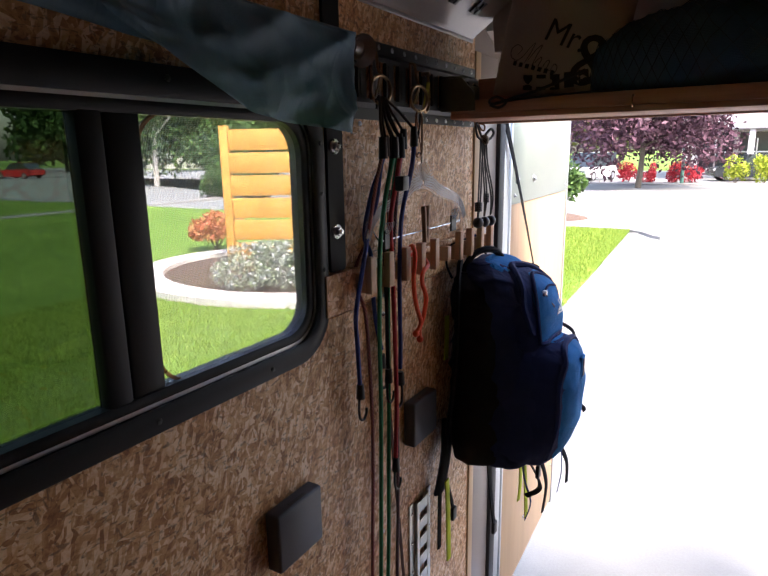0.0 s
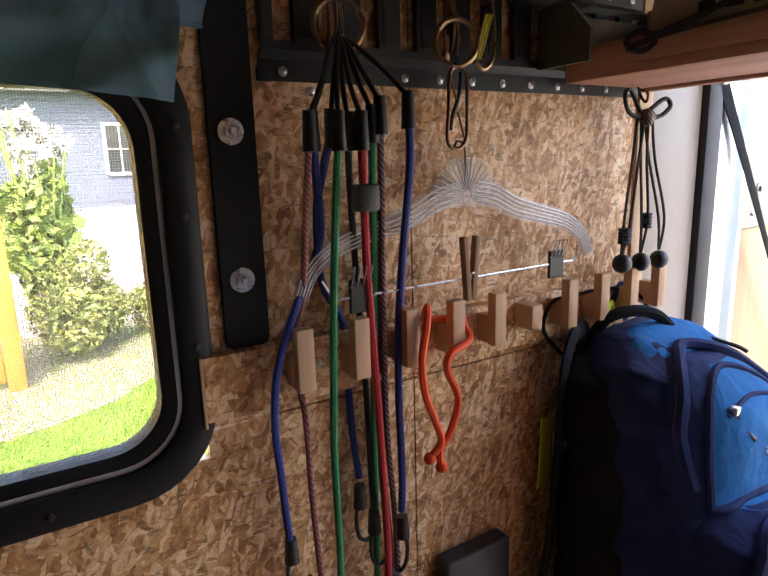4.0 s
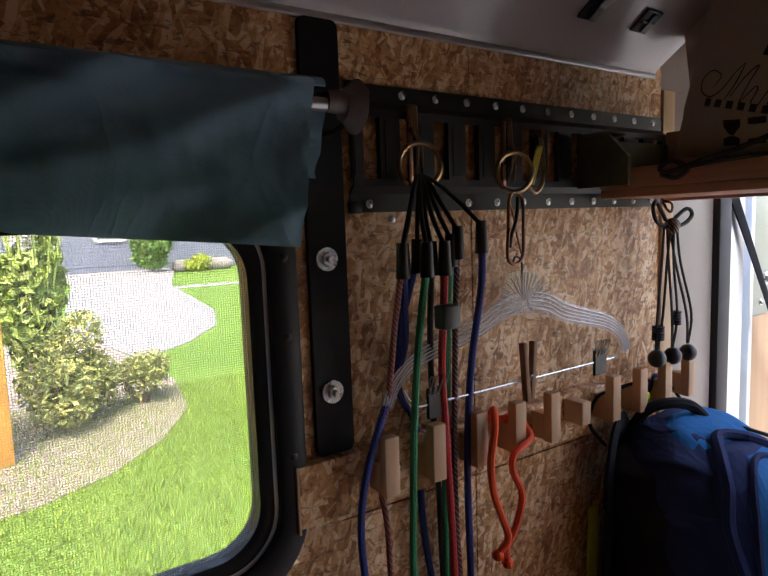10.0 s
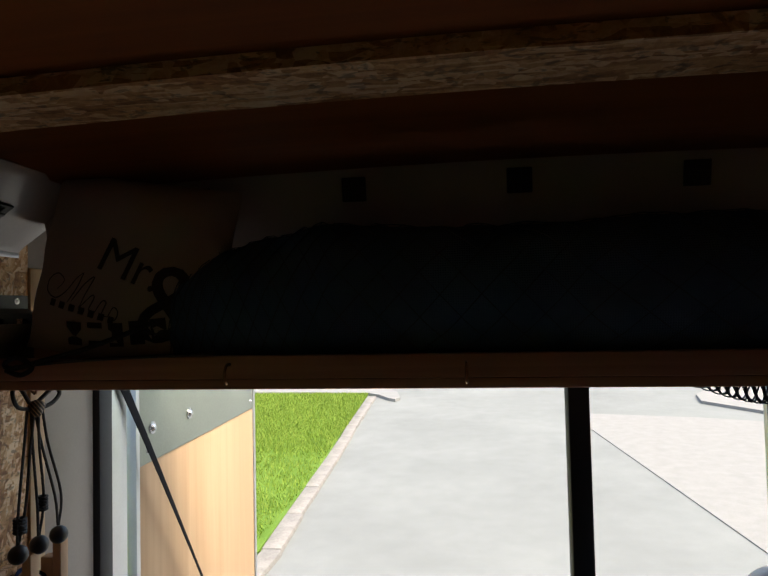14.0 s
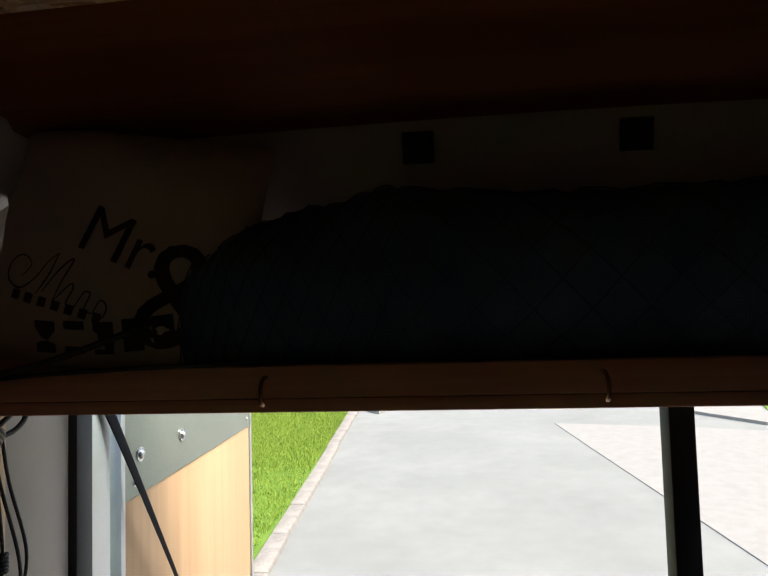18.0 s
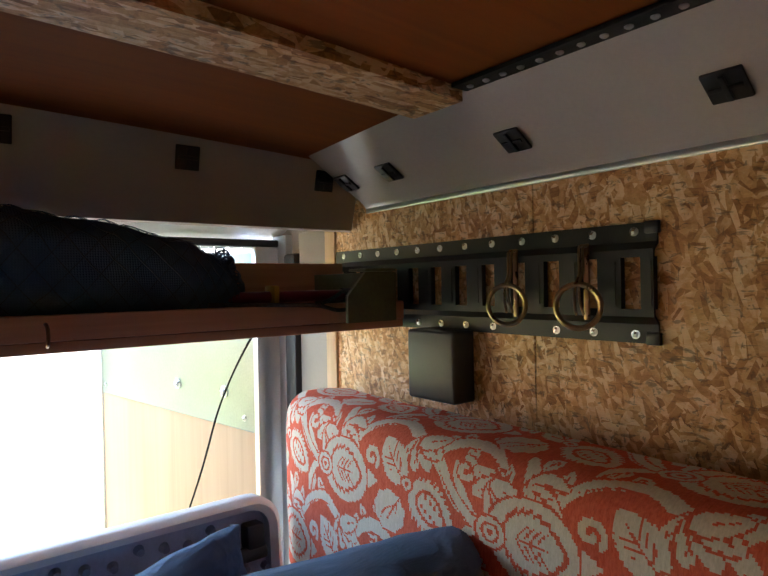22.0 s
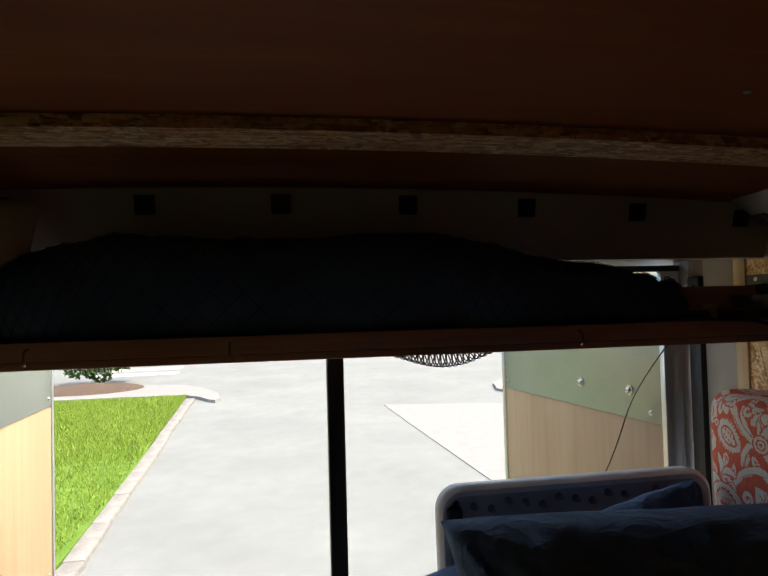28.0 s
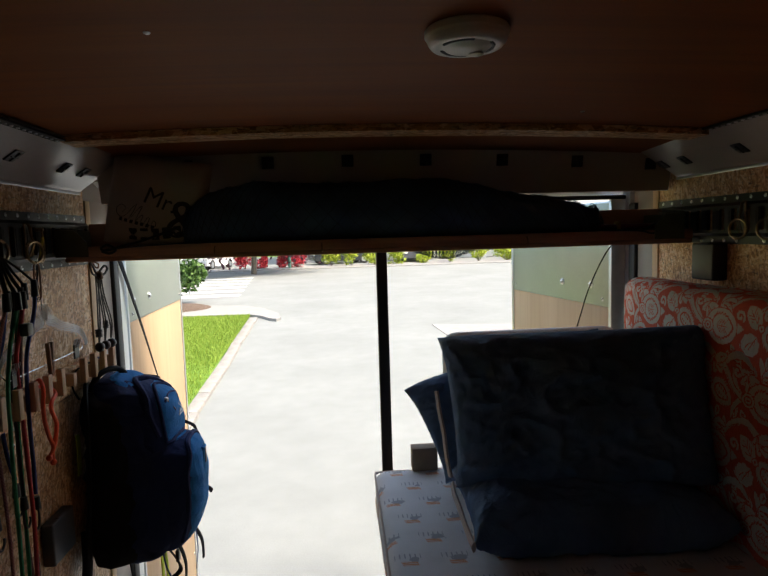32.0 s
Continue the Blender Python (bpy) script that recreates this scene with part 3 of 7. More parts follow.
# ---- window in the left wall ----
def glass_material(name, tint=(0.9, 0.93, 0.92)):
    n = Net(name)
    tr = n.add("ShaderNodeBsdfTransparent")
    n.put(tr.inputs[0], (*tint, 1))
    gl = n.add("ShaderNodeBsdfGlossy")
    gl.inputs["Roughness"].default_value = 0.03
    mx = n.add("ShaderNodeMixShader")
    mx.inputs[0].default_value = 0.05
    n.t.links.new(tr.outputs[0], mx.inputs[1])
    n.t.links.new(gl.outputs[0], mx.inputs[2])
    n.t.links.new(mx.outputs[0], n.t.nodes["Material Output"].inputs[0])
    return n.mat


GLASS = glass_material("tinted_glass", (0.25, 0.29, 0.26))
CLEAR = glass_material("clear_glass", (0.92, 0.94, 0.93))


def screen_material():
    """Fine insect mesh: threads and gaps, both veiled pale to imitate glare haze."""
    n = Net("insect_mesh_haze")
    y, z = n.xyz(n.obj)[1], n.xyz(n.obj)[2]
    a = n.math('GREATER_THAN', n.math('FRACT', n.math('MULTIPLY', y, 430)), 0.8)
    b = n.math('GREATER_THAN', n.math('FRACT', n.math('MULTIPLY', z, 430)), 0.8)
    f = n.math('MAXIMUM', a, b)
    n.put(n.bsdf.inputs["Alpha"], n.math('MULTIPLY_ADD', f, 0.42, 0.08))
    return n.done((0.5, 0.5, 0.5), 0.7)


SCREEN = screen_material()
win = thing("window_1", (WL, 0.415, 1.6), "black framed sliding window with rounded corners", "window", kind="structure")
OUT, INN = (0.02, 0.803, 1.594, 2.032), (0.07, 0.754, 1.645, 1.976)


def ring_frame(bm, a, ra, b, rb, x0, x1, drop=0.0):
    """A flat frame between two rounded outlines, from x0 (wall) to x1 (room)."""
    A, B = rrect(*a, ra, 8), rrect(*b, rb, 8)
    loops = [[(x0, y, z) for y, z in A], [(x1 - 0.003, y, z) for y, z in A]]
    k = 0.004
    A2 = rrect(a[0] + k, a[1] - k, a[2] + k, a[3] - k, ra - k, 8)
    loops.append([(x1, y, z) for y, z in A2])
    B2 = rrect(b[0] - k, b[1] + k, b[2] - k, b[3] + k, rb + k, 8)
    loops.append([(x1 - drop, y, z) for y, z in B2])
    loops.append([(x1 - drop - 0.003, y, z) for y, z in B])
    loops.append([(x0, y, z) for y, z in B])
    loops.append(loops[0])
    loft(bm, loops)
    bmesh.ops.remove_doubles(bm, verts=bm.verts[:], dist=0.0002)
    return bm


part("trim_ring", ring_frame(bm_new(), OUT, 0.085, (0.052, 0.772, 1.627, 1.995), 0.062, WL + 0.0008, WL + 0.016), FRAMEBLACK, win, smooth=45)
part("inner_frame", ring_frame(bm_new(), (0.051, 0.773, 1.626, 1.996), 0.063, INN, 0.05, WL - 0.02, WL + 0.006), FRAMEBLACK, win, smooth=45)
bm = bm_new()
box(bm, WL - 0.019, WL + 0.004, 0.386, 0.42, 1.632, 1.994, 0.006)
box(bm, WL - 0.012, WL + 0.0015, 0.4205, 0.468, 1.634, 1.992, 0.005)
part("mullion", bm, FRAMEBLACK, win)
pane = part("pane", box(bm_new(), WL - 0.013, WL - 0.011, 0.06, 0.392, 1.64, 1.985), GLASS, win, "dark tinted fixed pane")
pane2 = part("pane", box(bm_new(), WL - 0.018, WL - 0.016, 0.44, 0.766, 1.64, 1.985), CLEAR, win, "clear sliding pane")
pane.visible_shadow = pane2.visible_shadow = False
bm = bm_new()
box(bm, WL - 0.0075, WL - 0.007, 0.45, 0.762, 1.637, 1.984)
part("insect_screen", bm, SCREEN, win, "grey insect mesh with a pale haze in its colour")
part("screen_spline", ring_frame(bm_new(), (0.461, 0.762, 1.637, 1.984), 0.055, (0.4635, 0.7565, 1.6415, 1.9785), 0.051, WL - 0.009, WL - 0.004), BRONZE, win, "thin tan gasket line", smooth=45)
# glint along the black frame, put in as a thin bright ring
part("rail_glint", ring_frame(bm_new(), (0.053, 0.7715, 1.6285, 1.9945), 0.06, (0.0545, 0.77, 1.63, 1.993), 0.059, WL + 0.0062, WL + 0.0075), ALU, win, "thin aluminium line standing for a glint", smooth=45)
sc = bm_new()
ball(sc, (0, 0, 0), 0.0045, 0.6, 1, 1, 10, 6)
scm = mesh_of("screw", sc, ZINC)
scw = mesh_of("screw", ball(bm_new(), (0, 0, 0), 0.004, 0.5, 1, 1, 10, 6), STEELDARK)
for y, z in ((0.788, 1.865), (0.788, 1.74), (0.648, 1.61), (0.44, 1.611), (0.25, 1.611), (0.1, 1.617), (0.5, 2.017), (0.28, 2.017), (0.788, 1.945)):
    shared("screw", scw, win, (WL + 0.0165, y, z))

# rolled teal curtain on a spring rod with a suction end
cur = thing("window_curtain", (-0.46, 0.45, 1.96), "dark teal coated curtain folded over a rod above the window", "curtain")
def curtain_sheet(x_of, y0, y1, z0, z1, seed, amp=0.008, cols=34, rows=14, slant=0.0):
    bm = bm_new()
    vs = []
    for j in range(rows + 1):
        v = j / rows
        row = []
        for i in range(cols + 1):
            u = i / cols
            y = y0 + (y1 - y0) * u - slant * v * u ** 8
            z = z1 + (z0(u) - z1) * v
            w = noise.noise((u * 7 + seed, v * 2.4, seed)) * amp * (0.3 + v) + (1 - abs(noise.noise((u * 6 + v * 1.6 + seed, v * 0.7, 9.0)))) ** 4 * amp * 0.8 + (1 - abs(noise.noise((u * 9 - v * 2 + seed, v * 2.2 + u * 5, seed)))) ** 5 * amp * 0.45 + math.sin(u * 23 + seed + v) * amp * 0.35 * v
            row.append(bm.verts.new((x_of(v) + w, y, z)))
        vs.append(row)
    for j in range(rows):
        for i in range(cols):
            bm.faces.new((vs[j][i], vs[j][i + 1], vs[j + 1][i + 1], vs[j + 1][i]))
    bmesh.ops.solidify(bm, geom=bm.faces[:], thickness=0.0018)
    return bm


part("front_fold", curtain_sheet(lambda v: -0.448 + 0.004 * v, -0.12, 0.796, lambda u: min(2.085, 1.957 + (0.796 - (-0.12 + 0.916 * u)) * 0.085 + max(0.0, 0.556 - (-0.12 + 0.916 * u)) * 0.4), 2.102, 3.1, 0.015, 90, 24, 0.024), TEAL, cur, smooth=60)
part("back_fold", curtain_sheet(lambda v: -0.474 - 0.004 * v, -0.12, 0.826, lambda u: min(2.085, 2.02 + (0.826 - (-0.12 + 0.946 * u)) * 0.08), 2.1, 8.7, slant=0.015), TEAL, cur, smooth=60)
bm = bm_new()
loft(bm, [[(-0.461 + 0.0135 * math.cos(a), y, 2.101 + 0.0095 * math.sin(a)) for a in (i * math.pi / 8 for i in range(9))] + [(-0.461 + 0.0115 * math.cos(a), y, 2.1 + 0.0075 * math.sin(a)) for a in (i * math.pi / 8 for i in range(8, -1, -1))] for y in (-0.12, 0.3, 0.6, 0.812)], caps=(True, True))
part("top_fold", bm, TEAL, cur, smooth=60)
part("rod", cyl(bm_new(), (-0.461, -0.2, 2.087), (-0.461, 0.835, 2.087), 0.0065), ALU, cur)
bm = bm_new()
cyl(bm, (-0.461, 0.818, 2.09), (-0.461, 0.836, 2.09), 0.01, 0.012)
cyl(bm, (-0.461, 0.836, 2.087), (-0.461, 0.85, 2.087), 0.014, 0.026, 20)
part("end_cup", bm, plain("smoky_plastic", (0.22, 0.19, 0.18), 0.25), cur, "smoky translucent rod end")
bm = bm_new()
tube(bm, [(WL + 0.001, 0.842, 2.07), (-0.49, 0.842, 2.068), (-0.461, 0.842, 2.075), (-0.45, 0.842, 2.09)], 0.0035, 6)
part("rod_bracket", bm, STEELDARK, cur)

# black steel upright strap with two nuts
bar = thing("steel_strap", (WL, 0.845, 1.727), "flat black steel strap bolted upright on the wall", "strap bar")
bm = bm_new()
A = [(y, z) for y, z in rrect(0.82, 0.866, 1.727, 2.185, 0.008, 4)]
loft(bm, [[(WL + 0.0006, y, z) for y, z in A], [(WL + 0.005, y, z) for y, z in A], [(WL + 0.006, 0.843 + (y - 0.843) * 0.97, 1.956 + (z - 1.956) * 0.998) for y, z in A]], caps=(True, True))
part("strap", bm, BLACKPAINT, bar)
bm = bm_new()
cyl(bm, (0, 0, 0), (0.0022, 0, 0), 0.0125, seg=24)
cyl(bm, (0.0022, 0, 0), (0.008, 0, 0), 0.0078, seg=6)
cyl(bm, (0.008, 0, 0), (0.0125, 0, 0), 0.004, 0.0035, 12)
nutm = mesh_of("nut", bm, ZINC)
for z in (1.797, 1.94):
    shared("nut", nutm, bar, (WL + 0.006, 0.841, z))


def e_track(name, xw, s, y0, y1, z0, z1, mat, label, bolts_top, bolts_bot, n=12):
    """A slotted lashing rail on a side wall: flanges, raised face with slots, screws and end caps."""
    e = thing(name, (xw, (y0 + y1) / 2, z0), label, "lashing rail")
    X = lambda d: xw + s * d
    fl = 0.024
    bm = bm_new()
    prof = [(0.0006, z0), (0.003, z0), (0.003, z0 + fl - 0.004), (0.012, z0 + fl + 0.004), (0.012, z0 + fl + 0.012), (0.009, z0 + fl + 0.012), (0.009, z0 + fl + 0.006), (0.0006, z0 + fl - 0.002)]
    up = [(d, z0 + z1 - z) for d, z in prof]
    for p, nm in ((prof, "lower_flange"), (up, "upper_flange")):
        part(nm, loft(bm_new(), [[(X(d), y, z) for d, z in p] for y in (y0, y1)], caps=(True, True)), mat, e)
    pitch = (y1 - y0) / n
    sl = 0.0108
    za, zb = z0 + fl + 0.012, z1 - fl - 0.012
    for k in range(n + 1):
        a = y0 if k == 0 else y0 + (k - 0.5) * pitch + sl
        b = y1 if k == n else y0 + (k + 0.5) * pitch - sl
        bm = bm_new()
        out = [(a, za), (b, za), (b, zb), (a, zb)]
        inn = [(a + 0.006, za + 0.004), (b - 0.006, za + 0.004), (b - 0.006, zb - 0.004), (a + 0.006, zb - 0.004)] if b - a > 0.016 else [(a + 0.002, za + 0.004), (b - 0.002, za + 0.004), (b - 0.002, zb - 0.004), (a + 0.002, zb - 0.004)]
        loft(bm, [[(X(0.004), y, z) for y, z in out], [(X(0.012), y, z) for y, z in out], [(X(0.0122), y, z) for y, z in inn], [(X(0.0132), y, z) for y, z in inn]], caps=(True, True))
        part("web", bm, mat, e)
    bm = bm_new()
    cyl(bm, (0, 0, 0), (s * 0.0012, 0, 0), 0.0048, seg=16)
    ball(bm, (s * 0.001, 0, 0), 0.0035, 0.55, 1, 1, 12, 6)
    me = mesh_of("screw", bm, ZINC)
    for k in bolts_top:
        shared("screw", me, e, (X(0.003), y0 + (k + 0.5) * pitch, z1 - 0.009))
    for k in bolts_bot:
        shared("screw", me, e, (X(0.003), y0 + (k + 0.5) * pitch, z0 + 0.009))
    for ye in ((y0, y0 + 0.012), ):
        for zz in ((z1 - 0.012, z1 + 0.001), (z0 - 0.001, z0 + 0.012)):
            bm = bm_new()
            box(bm, X(0.0007), X(0.0065), ye[0] - 0.003, ye[1], *zz, 0.001)
            part("corner_cap", bm, BLACKPL, e, "black corner cap")
    return e


e_track("lashing_rail", WL, 1, 0.875, 1.452, 1.988, 2.126, STEELDARK, "dark painted slotted steel lashing rail on the wall", (0, 1, 2, 3, 4, 5, 6, 7, 8, 9, 10, 11), (0, 3, 4, 5, 6, 7, 8, 9, 10, 11))
e_track("lashing_rail", WR, -1, 0.893, 1.484, 1.998, 2.124, STEELDARK, "dark painted slotted steel lashing rail on the wall", tuple(range(12)), (0, 1, 2, 4, 5, 6, 7, 8, 9, 10, 11))


def o_ring(x, s, y, z, r=0.024, swing=0.0, label="yellow zinc lashing ring in a rail slot"):
    """A rail fitting: two bent tongues in the slot and a round ring."""
    e = thing("lashing_ring", (x, y, z), label, "ring", "lashing rings")
    top = z + 0.058
    for dy in (-0.0035, 0.0035):
        bm = bm_new()
        tube(bm, [(x + s * 0.006, y + dy, top), (x + s * 0.014, y + dy * 0.7, top - 0.004), (x + s * 0.02, y + dy * 0.6 - 0.004, top - 0.03), (x + s * 0.024, y + dy * 0.6 - 0.002, top - 0.042), (x + s * 0.016, y + dy + 0.004, top - 0.062), (x + s * 0.011, y + dy * 1.4 + 0.004, top - 0.076)], 0.0026, 6, flat=0.6)
        part("tongue", bm, BRASSY, e)
    part("slot_plate", box(bm_new(), x + s * 0.002, x + s * 0.005, y - 0.0035, y + 0.0035, z - 0.024, z + 0.06, 0.001), BRONZE, e)
    bm = bm_new()
    c = Vector((x + s * 0.024, y - 0.002, z + 0.016 - r))
    tube(bm, [c + Vector((s * 0.006 * math.sin(a) + swing * (math.cos(a) - 1) * -s, math.sin(a) * r, math.cos(a) * r)) for a in (2 * math.pi * i / 14 for i in range(14))], 0.0031, 8, True, 2)
    part("ring", bm, BRASSY, e)
    return e


o_ring(WL + 0.012, 1, 0.9471, 2.045)
o_ring(WL + 0.012, 1, 1.0914, 2.04)
o_ring(WR - 0.012, -1, 1.066, 2.045)
o_ring(WR - 0.012, -1, 0.967, 2.045)

# yellow-striped carabiner hanging further along the rail
cb = thing("carabiner", (-0.495, 1.135, 2.01), "steel carabiner with a yellow striped gate on the rail", "carabiner")
bm = bm_new()
tube(bm, [(-0.495, 1.146, 2.082), (-0.494, 1.15, 2.05), (-0.494, 1.148, 2.02), (-0.494, 1.135, 2.008), (-0.494, 1.122, 2.016)], 0.0028, 8)
part("hook", bm, BRASSY, cb)
for dy in (-0.004, 0, 0.004):
    bm = bm_new()
    cyl(bm, (-0.492, 1.124 + dy, 2.018), (-0.49, 1.139 + dy, 2.066), 0.0017, seg=8)
    part("gate_bar", bm, plain("yellow_tape", (0.6, 0.5, 0.06), 0.5), cb)
bm = bm_new()
cyl(bm, (-0.509, 1.145, 2.084), (-0.49, 1.145, 2.084), 0.004)
part("peg", bm, BRASSY, cb)

# S-shaped carabiner and hanger
sb = thing("s_carabiner", (-0.49, 1.092, 1.925), "bronze double-gated carabiner hanging from a ring", "carabiner")
bm = bm_new()
tube(bm, [(-0.487, 1.092 + dy, z) for dy, z in ((0.0, 2.008), (-0.011, 2.0), (-0.013, 1.965), (-0.015, 1.932), (-0.009, 1.921), (0.004, 1.921), (0.012, 1.933), (0.013, 1.965), (0.012, 1.998))], 0.0022, 8, True)
part("frame", bm, BRONZE, sb)
bm = bm_new()
tube(bm, [(-0.487, 1.092 + dy, z) for dy, z in ((0.004, 2.002), (0.003, 1.985), (-0.002, 1.968), (-0.008, 1.955), (-0.011, 1.94))], lambda u: 0.0024, 8)
part("spine", bm, BLACKPL, sb)
for a, b in (((0.0, 1.96), (0.009, 1.932)), ((-0.01, 1.995), (-0.002, 1.972))):
    bm = bm_new()
    cyl(bm, (-0.487, 1.092 + a[0], a[1]), (-0.487, 1.092 + b[0], b[1]), 0.0013, seg=8)
    part("gate", bm, BRONZE, sb)

HANGPL = Net("clear_styrene")
HANGPL.bsdf.inputs["Alpha"].default_value = 0.2
HANGPL = HANGPL.done((0.9, 0.9, 0.92), 0.08, 0, 1.0)
# ribs of the same clear plastic, whitened to draw their highlights
HANGRIB = Net("styrene_rib_highlight")
HANGRIB.bsdf.inputs["Alpha"].default_value = 0.7
HANGRIB = HANGRIB.done((0.85, 0.84, 0.86), 0.06, 0, 1.0)
hg = thing("clothes_hanger", (-0.49, 1.1, 1.76), "clear ribbed plastic clothes hanger with a clip rod", "hanger")
HX, HY = -0.488, 1.103
arm_c = [(0.0, 1.872), (0.04, 1.866), (0.075, 1.85), (0.12, 1.838), (0.17, 1.824), (0.2, 1.803), (0.213, 1.778)]
for sgn in (-1, 1):
    C = spline([(HX, HY + sgn * a, z) for a, z in arm_c], 5)
    bm = bm_new()
    k = len(C)
    loops = []
    for i, p in enumerate(C):
        u = i / (k - 1)
        d = (C[min(i + 1, k - 1)] - C[max(i - 1, 0)]).normalized()
        nrm = Vector((0, -d.z, d.y)) * sgn
        w = 0.017 * (1 - 0.45 * u)
        if u > 0.92:
            w *= 0.7
        loops.append([p + nrm * w + Vector((0.0015, 0, 0)), p + nrm * w * 0.7 + Vector((0.0045, 0, 0)), p - nrm * w * 0.7 + Vector((0.0045, 0, 0)), p - nrm * w + Vector((0.0015, 0, 0)), p - nrm * w + Vector((-0.002, 0, 0)), p + nrm * w + Vector((-0.002, 0, 0))])
    loft(bm, loops, caps=(True, True))
    arm = part("arm", bm, HANGPL, hg, smooth=45)
    for q in range(5):
        off = -0.011 + q * 0.0055
        pts = []
        for i in range(2, k, 2):
            d = (C[min(i + 1, k - 1)] - C[max(i - 1, 0)]).normalized()
            nrm = Vector((0, -d.z, d.y)) * sgn
            pts.append(C[i] + nrm * off * (1 - 0.45 * i / k) + Vector((0.0048, 0, 0)))
        part("rib", tube(bm_new(), pts, 0.0012, 5, False, 2), HANGRIB, arm)
bm = bm_new()
prof = [(-0.036, 1.88), (-0.028, 1.901), (-0.02, 1.909), (0.0, 1.911), (0.02, 1.909), (0.028, 1.901), (0.036, 1.88), (0.055, 1.862), (0.07, 1.852), (0.03, 1.858), (0, 1.862), (-0.03, 1.858), (-0.07, 1.852), (-0.055, 1.862)]
loft(bm, [[(HX + dx, HY + a, z) for a, z in prof] for dx in (-0.002, 0.0035)], caps=(True, True))
neck = part("neck", bm, HANGPL, hg)
for i in range(23):
    a = radians(-28 + 236 * i / 22)
    part("ray", tube(bm_new(), [(HX + 0.004, HY + math.cos(a) * 0.006, 1.868 + math.sin(a) * 0.006), (HX + 0.004, HY + math.cos(a) * (0.034 + 0.016 * abs(math.cos(a))), 1.87 + math.sin(a) * 0.038)], 0.0009, 5, False, 1), HANGRIB, neck)
part("wire_hook", tube(bm_new(), [(HX, HY, 1.875), (HX, HY, 1.915), (HX, HY - 0.004, 1.926), (HX, HY - 0.012, 1.928), (HX, HY - 0.016, 1.92)], 0.0013, 6), BLACKPL, hg, "dark wire hook")
part("clip_rod", cyl(bm_new(), (HX + 0.004, 0.93, 1.769), (HX + 0.004, 1.285, 1.771), 0.0014, seg=8), ZINC, hg)
for sg in (0.915, 1.298):
    part("rod_link", tube(bm_new(), [(HX, sg, 1.79), (HX + 0.003, sg + (0.008 if sg < 1 else -0.006), 1.775), (HX + 0.004, 0.932 if sg < 1 else 1.283, 1.77)], 0.0014, 6), ZINC, hg)
for yc in (0.957, 1.252):
    c = part("metal_clip", box(bm_new(), HX + 0.002, HX + 0.007, yc - 0.013, yc + 0.013, 1.752, 1.788, 0.001, 1, None), STEELDARK, hg, "black sprung metal clip")
    for k in range(4):
        part("wire_loop", tube(bm_new(), [(HX + 0.007, yc - 0.012 + 0.007 * k, 1.78), (HX + 0.013, yc - 0.01 + 0.007 * k, 1.8), (HX + 0.006, yc - 0.008 + 0.007 * k, 1.8), (HX + 0.002, yc - 0.008 + 0.007 * k, 1.785)], 0.0009, 5), ZINC, c)

pin = thing("clothespin", (HX + 0.01, 1.1, 1.744), "brown wooden spring clothespin on the hanger rod", "clothespin")
PINW = wood("aged_clothespin_wood", (0.2, 0.1, 0.05), (0.34, 0.19, 0.1), 2, 0.6)
for sgn in (-1, 1):
    bm = bm_new()
    box(bm, HX + 0.0065, HX + 0.016, -0.0035, 0.0035, -0.037, 0.039, 0.0012, 2, Matrix.Translation((0, 1.101 + sgn * 0.0062, 1.782)) @ Matrix.Rotation(radians(sgn * -5), 4, 'X'))
    part("leg", bm, PINW, pin)
part("spring", tube(bm_new(), [(HX + 0.0075 + 0.0018 * k, 1.101 + 0.0042 * math.cos(k * 1.6), 1.775 + 0.0042 * math.sin(k * 1.6)) for k in range(7)], 0.0008, 5), ZINC, pin)

# ---- peg rack ----
rack = thing("peg_rack", (WL, 1.13, 1.656), "beech peg rack on the strand board wall", "peg rack")
part("back_board", box(bm_new(), WL + 0.0006, WL + 0.018, 0.792, 1.448, 1.66, 1.727, 0.0015), OSB, rack, "strand board backing strip")
part("end_cap", box(bm_new(), WL + 0.0005, WL + 0.019, 0.7885, 0.7915, 1.655, 1.728, 0.0008), PEGWOOD, rack)
for i in range(10):
    y = 0.8855 + i * 0.0648
    short = i == 5
    bm = bm_new()
    if short:
        box(bm, WL + 0.018, WL + 0.05, y - 0.009, y + 0.009, 1.69, 1.722, 0.001)
    else:
        box(bm, WL + 0.018, WL + 0.038, y - 0.009, y + 0.009, 1.683, 1.718, 0.001)
        box(bm, WL + 0.038, WL + 0.052, y - 0.009, y + 0.009, 1.682, 1.748, 0.001)
    part("peg", bm, PEGWOOD, rack)
for y in (0.915, 1.24):
    shared("screw", scm, rack, (WL + 0.0185, y, 1.7))

# orange rubber twist tie over a peg
tie = thing("twist_tie", (-0.455, 1.045, 1.553), "bright orange rubber twist tie draped over a peg", "twist tie")
ORANGE = plain("orange_rubber", (0.85, 0.08, 0.01), 0.5, 0, 0.08)
bm = bm_new()
TX = -0.462
